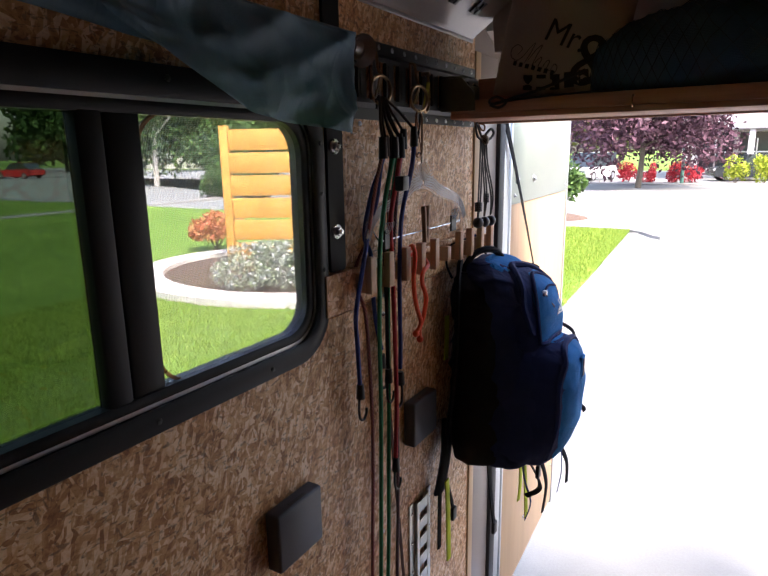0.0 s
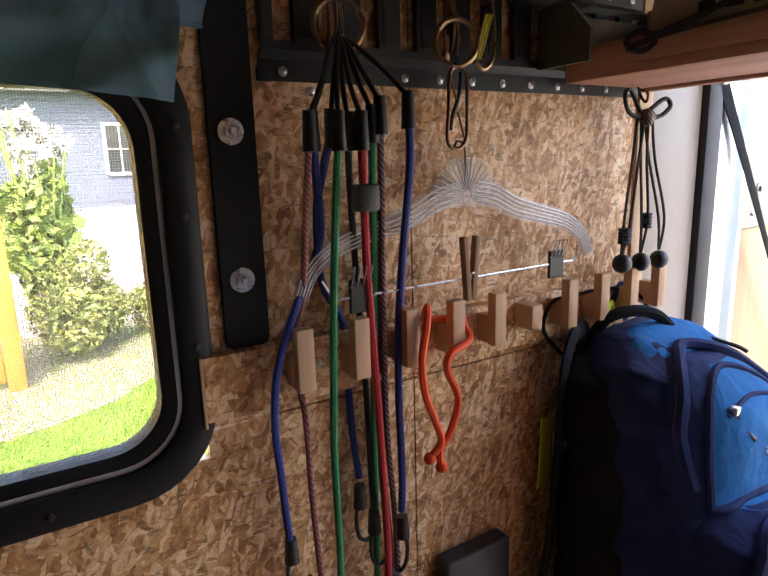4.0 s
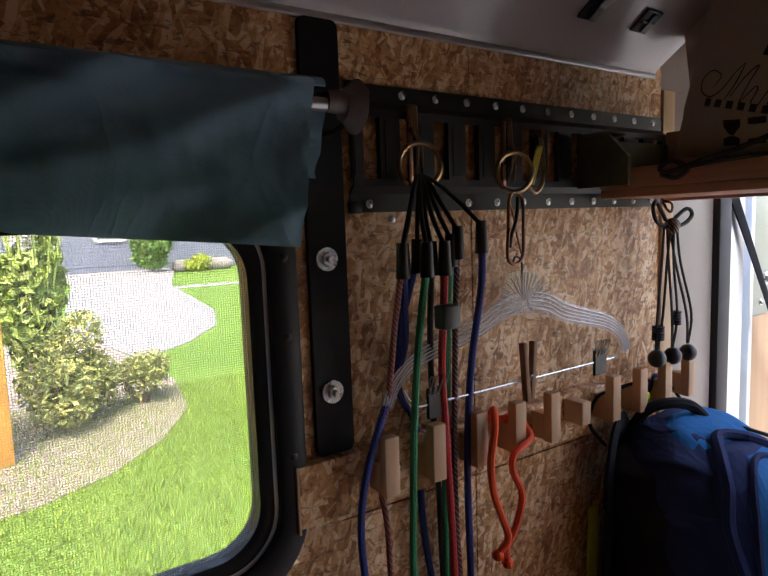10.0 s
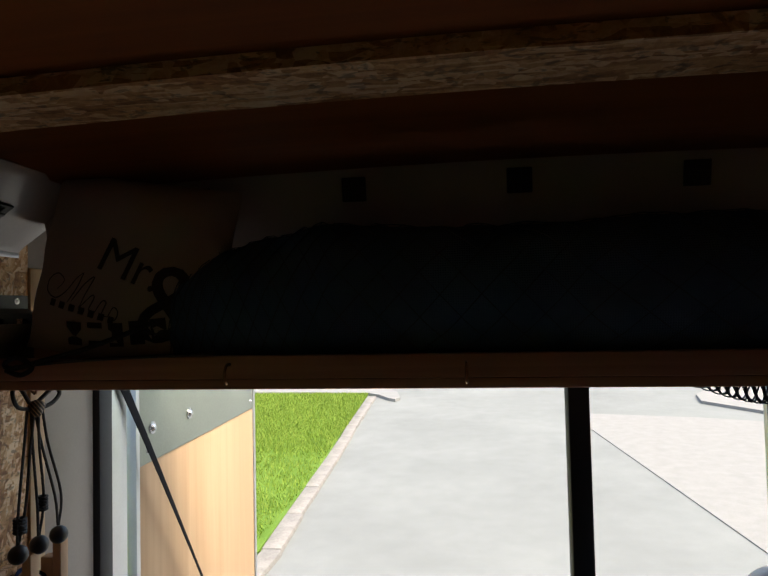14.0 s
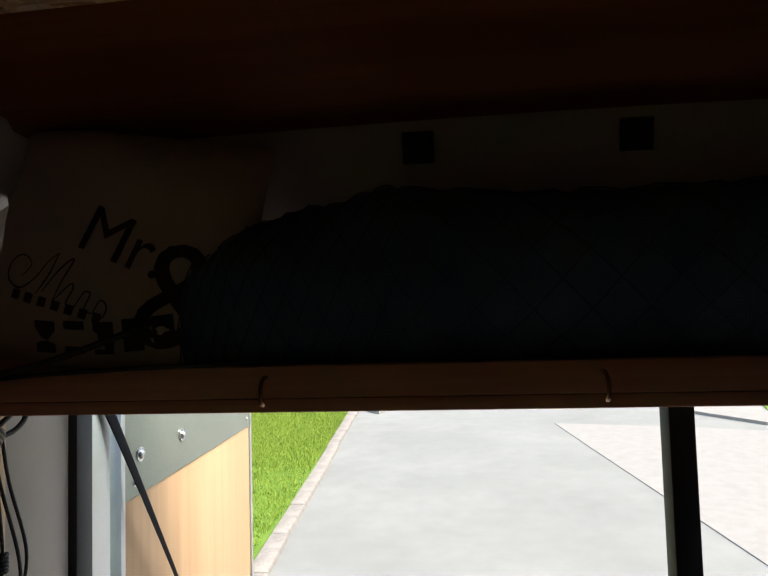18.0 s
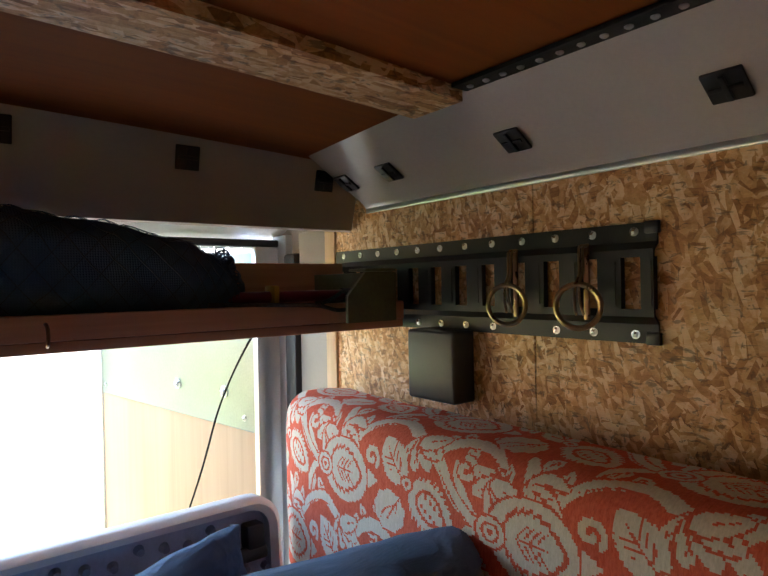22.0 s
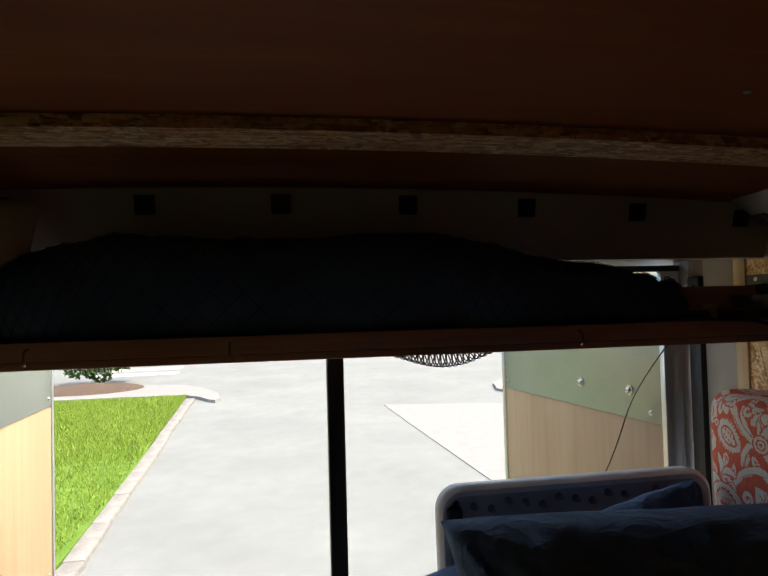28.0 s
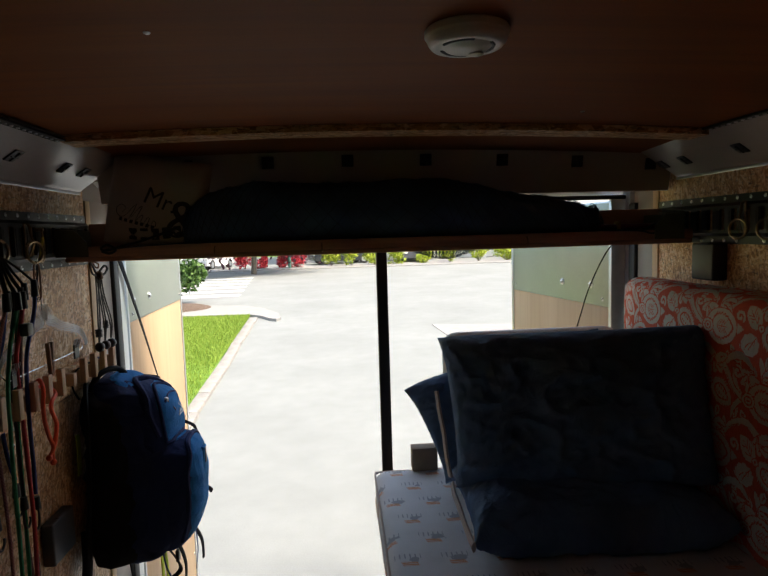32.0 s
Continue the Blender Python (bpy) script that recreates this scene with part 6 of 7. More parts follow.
def pillow(name, m, w, h, t, label, seed, droop=0.0, slant=0.0):
    """A stuffed pillow in a loose case: pinched corners, creased hem, wrinkles."""
    e = thing(name, m.translation, label, "pillow", "navy pillows")
    nu, nv = 90, 64
    bm = bm_new()
    grids = []
    for side in (1, -1):
        g = []
        for j in range(nv + 1):
            v = 2 * j / nv - 1
            row = []
            for i in range(nu + 1):
                u = 2 * i / nu - 1
                pin = 1 - 0.045 * (1 - abs(u) ** 3) * abs(v) ** 2
                pin2 = 1 - 0.05 * (1 - abs(v) ** 3) * abs(u) ** 2
                f = max(0.0, (1 - abs(u) ** 4.0) * (1 - abs(v) ** 4.0)) ** 0.42
                rad = math.hypot(u, v)
                cu, cv = u - math.copysign(1, u), v - math.copysign(1, v)
                ang, dist = math.atan2(cv * h, cu * w), math.hypot(cu * w, cv * h)
                fold = (1 - abs(noise.noise((ang * 5 + seed, dist * 3, side)))) ** 4 * math.exp(-dist * 4.5)
                ridge = (1 - abs(noise.noise((u * 3.2 + v * 1.4 + seed, v * 2.6 - u, side * 2)))) ** 6
                fine = (1 - abs(noise.noise((u * 8 + v * 3, v * 9 + seed, side * 5)))) ** 5
                wr = noise.noise((u * 1.8 + seed, v * 1.8, side)) * 0.22 + fold * 0.35 + ridge * 0.13 + fine * 0.045 - 0.12
                edge = (abs(u) ** 6 + abs(v) ** 6)
                ruf = noise.noise((u * 9 + seed, v * 9, 4.0)) * 0.012 * min(1, edge)
                row.append((u * w / 2 * pin2 + slant * (1 - v) / 2 * (1 - u) / 2, v * h / 2 * pin - droop * max(0, v) * (max(0, -u) ** 5 + 0.5 * max(0, u) ** 6), side * t / 2 * f * (1 + wr) + ruf + (side * 0.0015)))
            g.append(row)
        grids.append(g)
    for k, g in enumerate(grids):
        V = [[bm.verts.new(m @ Vector(p)) for p in row] for row in g]
        for j in range(nv):
            for i in range(nu):
                q = (V[j][i], V[j][i + 1], V[j + 1][i + 1], V[j + 1][i])
                bm.faces.new(q if k == 0 else q[::-1])
        if k == 0:
            V0 = V
        else:
            rim = [(0, i) for i in range(nu)] + [(j, nu) for j in range(nv)] + [(nv, i) for i in range(nu, 0, -1)] + [(j, 0) for j in range(nv, 0, -1)]
            for a, b in zip(rim, rim[1:] + rim[:1]):
                bm.faces.new((V0[a[0]][a[1]], V0[b[0]][b[1]], V[b[0]][b[1]], V[a[0]][a[1]]))
    part("case", bm, NAVYCASE, e, smooth=75)
    return e


def pillow_at(bl, tl, tr):
    """Where a pillow lies, by three of its corners, and how wide and high it is."""
    bl, tl, tr = Vector(bl), Vector(tl), Vector(tr)
    u, up = tr - tl, tl - bl
    w, h = u.length, up.length
    u.normalize()
    v = (up - u * up.dot(u)).normalized()
    m = Matrix((u, v, u.cross(v))).transposed().to_4x4()
    m.translation = (bl + tr) / 2
    return m, w, h


m, w, h = pillow_at((0.462, 1.08, 1.42), (0.432, 1.175, 1.79), (1.06, 1.045, 1.812))
p1 = pillow("pillow", m, w, h, 0.25, "dark navy pillow standing upright on another pillow", 1.3, 0.012, 0.03)
part("hem", tube(bm_new(), [(0.434, 1.1, 1.66), (0.438, 1.085, 1.61), (0.446, 1.075, 1.56), (0.45, 1.07, 1.51), (0.458, 1.068, 1.455)], 0.013, 7, flat=0.4), CANVAS, p1, "beige ribbed hem")
m, w, h = pillow_at((0.435, 1.245, 1.345), (0.372, 1.29, 1.635), (0.935, 1.3, 1.775))
pillow("pillow", m, w, h, 0.11, "blue-navy pillow standing behind another pillow", 4.1, 0.02, 0.04)
m, w, h = pillow_at((0.47, 0.84, 1.405), (0.478, 1.2, 1.41), (1.045, 1.17, 1.41))
p3 = pillow("pillow", m, w, h, 0.15, "dark navy pillow lying flat on the mattress", 8.8)
part("hem", tube(bm_new(), [(0.468, 1.09, 1.42), (0.464, 1.04, 1.415), (0.464, 0.98, 1.41), (0.462, 0.91, 1.405), (0.464, 0.84, 1.395)], 0.013, 7, flat=0.4), CANVAS, p3, "beige ribbed hem")

# ---- folding table stood on edge ----
tb = thing("folding_table", (0.77, 1.405, 1.34), "white plastic folding table stood on edge, ribbed underside showing", "folding table")
TM = Matrix.Translation((0, 1.385, 1.341)) @ Euler((radians(-4), 0, 0)).to_matrix().to_4x4()
TA, TB_ = (0.507, 1.052, 0.0, 0.408), (0.525, 1.032, 0.02, 0.39)
bm = bm_new()
A, B = rrect(*TA, 0.045, 6), rrect(*TB_, 0.03, 6)
loft(bm, [[(x, 0.0, z) for x, z in B], [(x, -0.004, z) for x, z in rrect(0.514, 1.044, 0.008, 0.4, 0.04, 6)], [(x, 0.004, z) for x, z in A], [(x, 0.03, z) for x, z in A], [(x, 0.04, z) for x, z in rrect(0.512, 1.046, 0.006, 0.402, 0.04, 6)]], caps=(False, True))
bm.transform(TM)
part("top_shell", bm, WHITEPL, tb, smooth=50)
bm = bm_new()
loft(bm, [[(x, 0.0, z) for x, z in B], [(x, 0.018, z) for x, z in B], [(x, 0.02, z) for x, z in rrect(0.53, 1.027, 0.025, 0.385, 0.028, 6)]], caps=(False, True))
bm.transform(TM)
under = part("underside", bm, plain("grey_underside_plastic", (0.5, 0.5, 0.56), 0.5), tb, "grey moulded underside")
# dimples as raised studs, darker grey to stand for shade in the hollows
bm = bm_new()
cyl(bm, (0, 0, 0), (0, -0.012, 0), 0.0075, 0.005, 10)
dm = mesh_of("dimple", bm, plain("dimple_shade_grey", (0.24, 0.24, 0.28), 0.5))
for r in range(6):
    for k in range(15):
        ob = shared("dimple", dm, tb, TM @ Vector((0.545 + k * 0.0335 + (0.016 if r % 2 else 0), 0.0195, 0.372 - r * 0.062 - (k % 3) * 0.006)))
for z in (0.33, 0.08):
    bm = bm_new()
    cyl(bm, TM @ Vector((0.53, -0.004, z)), TM @ Vector((1.02, -0.004, z)), 0.011, seg=14)
    part("frame_tube", bm, STEELDARK, tb, "dark steel frame tube")
for x in (0.535, 1.005):
    bm = bm_new()
    box(bm, x - 0.014, x + 0.014, -0.012, 0.016, 0.335, 0.372, 0.004, 2, TM)
    part("leg_bracket", bm, BLACKPL, tb)

bx = part("wooden_box", box(bm_new(), 0.402, 0.478, 1.385, 1.43, 1.3385, 1.408, 0.002), plain("brown_cardboard", (0.3, 0.22, 0.15), 0.8), None)
tagged(bx, "small plain brown box at the mattress end", "box")

# ---- things on the shelf ----
tote = thing("canvas_pillow", (-0.28, 1.34, 2.0), "off-white canvas cushion with dark lettering on the shelf", "cushion")
tm = Matrix.Translation((-0.278, 1.345, 2.152)) @ Euler((radians(84), radians(9), radians(0))).to_matrix().to_4x4()
nu = 20
bm = bm_new()
V = []
for side in (1, -1):
    g = []
    for j in range(nu + 1):
        for i in range(nu + 1):
            u, v = 2 * i / nu - 1, 2 * j / nu - 1
            f = max(0, (1 - abs(u) ** 4) * (1 - abs(v) ** 4)) ** 0.5
            g.append(bm.verts.new(tm @ Vector((u * 0.13 * (1 - 0.05 * (1 - u * u) * v * v), v * 0.122 * (1 - 0.05 * (1 - v * v) * u * u), side * (0.036 * f + 0.001) + 0.004 * noise.noise((u * 3, v * 3, side))))))
    V.append(g)
for k in (0, 1):
    for j in range(nu):
        for i in range(nu):
            a = j * (nu + 1) + i
            q = (V[k][a], V[k][a + 1], V[k][a + nu + 2], V[k][a + nu + 1])
            bm.faces.new(q if k == 0 else q[::-1])
bmesh.ops.remove_doubles(bm, verts=bm.verts[:], dist=0.0025)
bag = BVHTree.FromBMesh(bm)
part("cover", bm, CANVAS, tote, smooth=70)
INK = plain("dark_ink", (0.035, 0.03, 0.032), 0.8)


def drape(me):
    """Lays flat print on the bulging front of the cushion."""
    for v in me.vertices:
        hit = bag.ray_cast(Vector((v.co.x, 1.2, v.co.z)), Vector((0, 1, 0)), 0.4)[0]
        if hit is not None:
            v.co.y = hit.y - 0.0012


def lettering(txt, size, m, shear=0.0, name="lettering"):
    c = bpy.data.curves.new(name, 'FONT')
    c.body, c.size, c.extrude, c.shear, c.resolution_u = txt, size, 0.0008, shear, 3
    t = bpy.data.objects.new(name, c)
    scene.collection.objects.link(t)
    dg = bpy.context.evaluated_depsgraph_get()
    me = bpy.data.meshes.new_from_object(t.evaluated_get(dg))
    bpy.data.objects.remove(t)
    me.transform(m)
    drape(me)
    me.materials.clear()
    me.materials.append(INK)
    ob = new(name, me)
    ob.parent = tote
    ob.location = -Vector(tote.location)
    tagged(ob, "dark printed lettering")
    return ob


face = lambda x, z, a, dx=0.0: Matrix.Translation((x - 0.022, 1.3185 - dx, z)) @ Euler((radians(88), radians(a), radians(-4))).to_matrix().to_4x4()
lettering("Mr.", 0.064, face(-0.288, 2.155, 24))
lettering("&", 0.145, face(-0.234, 2.06, 6, 0.001))
scripts = ([(-0.362, 2.128), (-0.352, 2.139), (-0.363, 2.149), (-0.376, 2.143), (-0.377, 2.127), (-0.364, 2.117), (-0.35, 2.123), (-0.334, 2.14), (-0.323, 2.148)],
           [(-0.323, 2.148), (-0.332, 2.13), (-0.346, 2.11)], [(-0.34, 2.112), (-0.323, 2.132), (-0.308, 2.142), (-0.32, 2.122), (-0.33, 2.102)],
           [(-0.328, 2.104), (-0.312, 2.118), (-0.309, 2.114), (-0.316, 2.1), (-0.308, 2.096)], [(-0.308, 2.096), (-0.298, 2.11), (-0.292, 2.108), (-0.298, 2.094), (-0.29, 2.09)],
           [(-0.29, 2.09), (-0.282, 2.102), (-0.276, 2.096), (-0.28, 2.086), (-0.29, 2.085)])
for st in scripts:
    bm = bm_new()
    tube(bm, [(x, 1.312, z) for x, z in st], lambda u: 0.0016 + 0.0012 * math.sin(math.pi * u), 6, False, 5, 0.3)
    drape(part("script_stroke", bm, INK, tote).data)
# rows of print that cannot be read, as bars
for i in range(7):
    bm = bm_new()
    box(bm, 0, 0.008, 0, 0.009, -0.0006, 0.0006, 0.0, 1, face(-0.35 + 0.0135 * i, 2.108 - 0.0042 * i, 17))
    drape(part("print_bar", bm, INK, tote).data)
for i in range(5):
    bm = bm_new()
    box(bm, 0, 0.02, 0, 0.03, -0.0006, 0.0006, 0.0, 1, face(-0.328 + 0.03 * i, 2.052 + 0.002 * abs(i - 2), 6 - 3 * i))
    drape(part("print_bar", bm, INK, tote).data)

hm = thing("netted_bundle", (0.36, 1.36, 2.0), "long dark navy bundle in a net bag along the shelf", "bundle")
PROF = [(-0.232, 0.012, 0.012), (-0.222, 0.04, 0.03), (-0.195, 0.066, 0.05), (-0.15, 0.08, 0.06), (-0.08, 0.087, 0.066), (0.0, 0.094, 0.07), (0.15, 0.09, 0.07), (0.3, 0.091, 0.07), (0.5, 0.093, 0.07), (0.58, 0.084, 0.066), (0.68, 0.073, 0.062), (0.78, 0.066, 0.058), (0.88, 0.057, 0.05), (0.94, 0.045, 0.035), (0.965, 0.022, 0.02)]


def bundle_point(t, a, grow=0.0):
    """A point on the bundle: t along it, a round it."""
    f = t * (len(PROF) - 1)
    i = min(int(f), len(PROF) - 2)
    k = f - i
    k = k * k * (3 - 2 * k)
    x = PROF[i][0] + (PROF[i + 1][0] - PROF[i][0]) * (f - i)
    hz = PROF[i][1] + (PROF[i + 1][1] - PROF[i][1]) * k
    hy = PROF[i][2] + (PROF[i + 1][2] - PROF[i][2]) * k
    d = 0.008 * noise.noise((x * 9, math.cos(a) * 2, math.sin(a) * 2)) + 0.004 * noise.noise((x * 26, math.cos(a) * 4, math.sin(a) * 4))
    back = 1.357 - 0.012 * max(0.0, min(1.0, (-0.08 - x) / 0.12))
    return Vector((x, back + (hy + d + grow) * math.cos(a), 2.0145 + hz + (hz + d + grow) * math.sin(a)))


bm = bm_new()
loft(bm, [[bundle_point(i / 70, 2 * math.pi * j / 26) for j in range(26)] for i in range(71)], caps=(True, True))
part("padded_body", bm, NETNAVY, hm, smooth=75)
bm = bm_new()
NETCORD = plain("net_cord", (0.035, 0.055, 0.1), 0.8)
for fam in (1, -1):
    for k in range(44):
        pts = []
        for s in range(26):
            a = math.pi * 1.35 - s / 25 * math.pi * 1.25
            t = k / 44 + fam * (s / 25 - 0.5) * 0.16
            if 0.0 < t < 1.0:
                pts.append(bundle_point(t, a, 0.0022))
        if len(pts) > 3:
            tube(bm, pts, 0.0007, 4, False, 1)
tagged(part("netting", bm, NETCORD, hm, "dark knotted netting", smooth=0), kind="stuff")
bm = bm_new()
for k in range(34):
    a = k * 2.4
    x = 0.9 + 0.05 * noise.noise((k * 1.7, 0, 0)) + 0.002 * k % 0.03
    c = bundle_point(0.93 + 0.06 * ((k * 0.37) % 1), math.pi * (0.35 + 0.4 * ((k * 0.61) % 1)), 0.004)
    tube(bm, [c + Vector((0.009 * math.cos(q), 0.004 * math.sin(q * 2 + k), 0.009 * math.sin(q))) for q in (i * math.pi / 3 for i in range(6))], 0.0012, 4, True, 2)
tagged(part("gathered_loops", bm, NETCORD, hm, "gathered loops of netting"), kind="stuff")
bm = bm_new()
for k in range(16):
    x = 0.425 + k * 0.0098
    d = 0.02 * math.sin(math.pi * (k + 0.5) / 16)
    tube(bm, [(x - 0.008, 1.31, 1.9985), (x, 1.312, 1.998 - d), (x + 0.012, 1.322, 1.997 - d * 0.9), (x + 0.014, 1.33, 1.999)], 0.0011, 4)
    tube(bm, [(x + 0.01, 1.309, 1.9985), (x + 0.002, 1.311, 1.998 - d), (x - 0.006, 1.32, 1.997 - d * 0.8), (x - 0.008, 1.33, 1.999)], 0.0011, 4)
sag = part("sagging_net", bm, NETCORD, hm, "loose netting hanging below the shelf")
tagged(sag, kind="stuff")
part("draw_cord", tube(bm_new(), [(-0.215, 1.285, 2.084), (-0.25, 1.282, 2.07), (-0.31, 1.279, 2.05), (-0.36, 1.277, 2.038), (-0.4, 1.276, 2.028), (-0.412, 1.276, 2.034), (-0.395, 1.276, 2.042), (-0.375, 1.276, 2.03), (-0.39, 1.276, 2.02), (-0.41, 1.276, 2.026)], 0.0032, 7), CORDS["black"], hm)
part("draw_cord", tube(bm_new(), [(-0.4, 1.277, 2.03), (-0.33, 1.279, 2.036), (-0.24, 1.28, 2.04), (-0.14, 1.285, 2.043)], 0.0022, 6), CORDS["black"], hm)
part("draw_cord", tube(bm_new(), [(0.9, 1.3, 2.043), (0.97, 1.281, 2.041), (1.04, 1.278, 2.038), (1.075, 1.276, 2.03), (1.096, 1.275, 2.034), (1.1, 1.275, 2.05), (1.085, 1.275, 2.056), (1.07, 1.276, 2.048), (1.05, 1.277, 2.04)], 0.0028, 7), CORDS["black"], hm)
pole = thing("tent_pole", (1.03, 1.35, 2.05), "dark red pole with a yellow clip lying on the shelf", "pole")
part("shaft", cyl(bm_new(), (0.9, 1.335, 2.05), (1.17, 1.33, 2.05), 0.008), plain("dark_red_metal", (0.16, 0.012, 0.03), 0.35, 0.4), pole)
part("end_sleeve", cyl(bm_new(), (1.12, 1.331, 2.05), (1.185, 1.33, 2.05), 0.0105), BLACKPL, pole)
part("clip", box(bm_new(), 1.0, 1.009, 1.318, 1.348, 2.04, 2.066, 0.003), plain("yellow_band", (0.5, 0.32, 0.04), 0.6), pole, "yellow band")

# ---- smoke alarm on the ceiling ----
sm = thing("smoke_alarm", (0.373, 0.42, 2.2965), "round white plastic smoke alarm on the ceiling", "smoke alarm")
def turned(prof, c, seg=40):
    bm = bm_new()
    return loft(bm, [[(c[0] + r * math.cos(a), c[1] + r * math.sin(a), z) for a in (2 * math.pi * i / seg for i in range(seg))] for r, z in prof], caps=(True, True))
part("base", turned([(0.05, 2.298), (0.052, 2.2955), (0.052, 2.2895), (0.05, 2.2865)], (0.373, 0.42)), WHITEPL, sm)
part("cover", turned([(0.0495, 2.287), (0.048, 2.2815), (0.044, 2.2765), (0.039, 2.275), (0.034, 2.277), (0.03, 2.277), (0.026, 2.2735), (0.012, 2.2715), (0.003, 2.271)], (0.373, 0.42)), WHITEPL, sm, smooth=60)
for k in range(3):
    a0 = radians(200 + 120 * k)
    part("vent_slot", tube(bm_new(), [(0.373 + 0.0325 * math.cos(a0 + q * 0.16), 0.42 + 0.0325 * math.sin(a0 + q * 0.16), 2.2768) for q in range(9)], 0.0022, 6, False, 2), DARKPL, sm)
part("button", turned([(0.009, 2.272), (0.009, 2.2695), (0.006, 2.2687), (0.001, 2.2685)], (0.386, 0.428)), WHITEPL, sm)
for x, y in ((-0.01, 0.42), (0.72, 0.9)):
    ob = part("ceiling_screw", ball(bm_new(), (x, y, crown_z(x, y) - 0.0005), 0.0045, 1, 1, 0.5, 10, 6), ZINC)
    tagged(ob, "small zinc screw in the plywood ceiling", "screw", "ceiling screws")

# ---- outdoors ----
rng = np.random.default_rng(7)


def leaf_material(name, cols, rough=0.6):
    n = Net(name)
    g = n.add("ShaderNodeNewGeometry")
    c = n.ramp(g.outputs["Random Per Island"], [(i / (len(cols) - 1), c) for i, c in enumerate(cols)])
    n.bsdf.inputs["Subsurface Weight"].default_value = 0.0
    return n.done(c, rough, 0, 0.25)


GREENLEAF = leaf_material("green_leaves", [(0.02, 0.05, 0.012), (0.04, 0.09, 0.018), (0.075, 0.14, 0.03)])
PLUMLEAF = leaf_material("plum_leaves", [(0.03, 0.012, 0.02), (0.065, 0.028, 0.042), (0.12, 0.06, 0.085)])
REDLEAF = leaf_material("crimson_leaves", [(0.28, 0.015, 0.03), (0.45, 0.03, 0.05), (0.6, 0.08, 0.1)])
LIMELEAF = leaf_material("yellow_green_leaves", [(0.16, 0.24, 0.02), (0.3, 0.38, 0.03), (0.45, 0.48, 0.06)])
MIXLEAF = leaf_material("mixed_shrub_leaves", [(0.12, 0.16, 0.05), (0.22, 0.26, 0.08), (0.42, 0.4, 0.12)])
PALELEAF = leaf_material("silvery_leaves", [(0.15, 0.2, 0.1), (0.24, 0.28, 0.19), (0.34, 0.34, 0.38)])
WHITEFL = leaf_material("white_petals", [(0.6, 0.6, 0.55), (0.75, 0.74, 0.7)])
LIMEGREEN = leaf_material("fresh_green_leaves", [(0.05, 0.11, 0.02), (0.1, 0.2, 0.035), (0.17, 0.28, 0.06)])
RUST = leaf_material("rusty_leaves", [(0.35, 0.1, 0.05), (0.5, 0.16, 0.08), (0.45, 0.3, 0.1)])
BARK = plain("grey_bark", (0.12, 0.1, 0.08), 0.9, 0, 0.35, 20, 0.6, 0.01)
BIRCH = plain("birch_bark", (0.5, 0.48, 0.45), 0.8, 0, 0.4, 9, 0.4, 0.006)
MULCH = plain("bark_mulch", (0.1, 0.065, 0.045), 0.95, 0, 0.5, 30, 0.8, 0.02)
SIDING = plain("blue_grey_siding", (0.125, 0.145, 0.195), 0.7, 0, 0.06, 4, 0.1)
WHITETRIM = plain("white_house_trim", (0.5, 0.5, 0.5), 0.6, 0, 0.05, 6)
DARKGLASS = plain("dark_window_glass", (0.03, 0.04, 0.045), 0.08, 0.0, 0.2, 2, 0.0, spec=0.8)
ROOFSH = plain("grey_shingles", (0.16, 0.16, 0.17), 0.9, 0, 0.25, 20, 0.5, 0.01)


def leaves(blobs, count, size, seed, flat=0.0, drip=0.0):
    """Many small leaf quads scattered in the outer part of ellipsoid clumps."""
    r = np.random.default_rng(seed)
    B = np.array(blobs, float)
    vol = (B[:, 3] * B[:, 4] * B[:, 5]) ** (2 / 3)
    which = r.choice(len(B), count, p=vol / vol.sum())
    d = r.normal(size=(count, 3))
    d /= np.linalg.norm(d, axis=1)[:, None]
    rad = r.uniform(0.35, 1.05, count) ** 0.5
    c = B[which, :3] + d * rad[:, None] * B[which, 3:6]
    c[:, 2] -= drip * r.uniform(0, 1, count) ** 3
    a = r.normal(size=(count, 3)) + d * 0.4
    a /= np.linalg.norm(a, axis=1)[:, None]
    b = np.cross(a, r.normal(size=(count, 3)))
    b /= np.linalg.norm(b, axis=1)[:, None]
    s = size * r.uniform(0.6, 1.4, count)[:, None]
    V = np.stack([c - a * s, c + b * s * 0.5, c + a * s, c - b * s * 0.5], 1).reshape(-1, 3)
    F = np.arange(count * 4).reshape(-1, 4)
    me = bpy.data.meshes.new("crown")
    me.from_pydata(V.tolist(), [], F.tolist())
    return me


def crown(parent, name, me, matl, label=""):
    me.materials.append(matl)
    ob = new(name, me)
    ob.parent = parent
    ob.location = -Vector(parent.location)
    return tagged(ob, label) if label else ob


def clumps(cx, cy, cz, rx, ry, rz, n, seed, k=0.45):
    r = np.random.default_rng(seed)
    out = []
    for _ in range(n):
        d = r.normal(size=3)
        d /= np.linalg.norm(d)
        q = r.uniform(0.35, 0.8)
        s = r.uniform(0.7, 1.3) * k
        out.append((cx + d[0] * rx * q, cy + d[1] * ry * q, cz + d[2] * rz * q, rx * s, ry * s, rz * s))
    return out


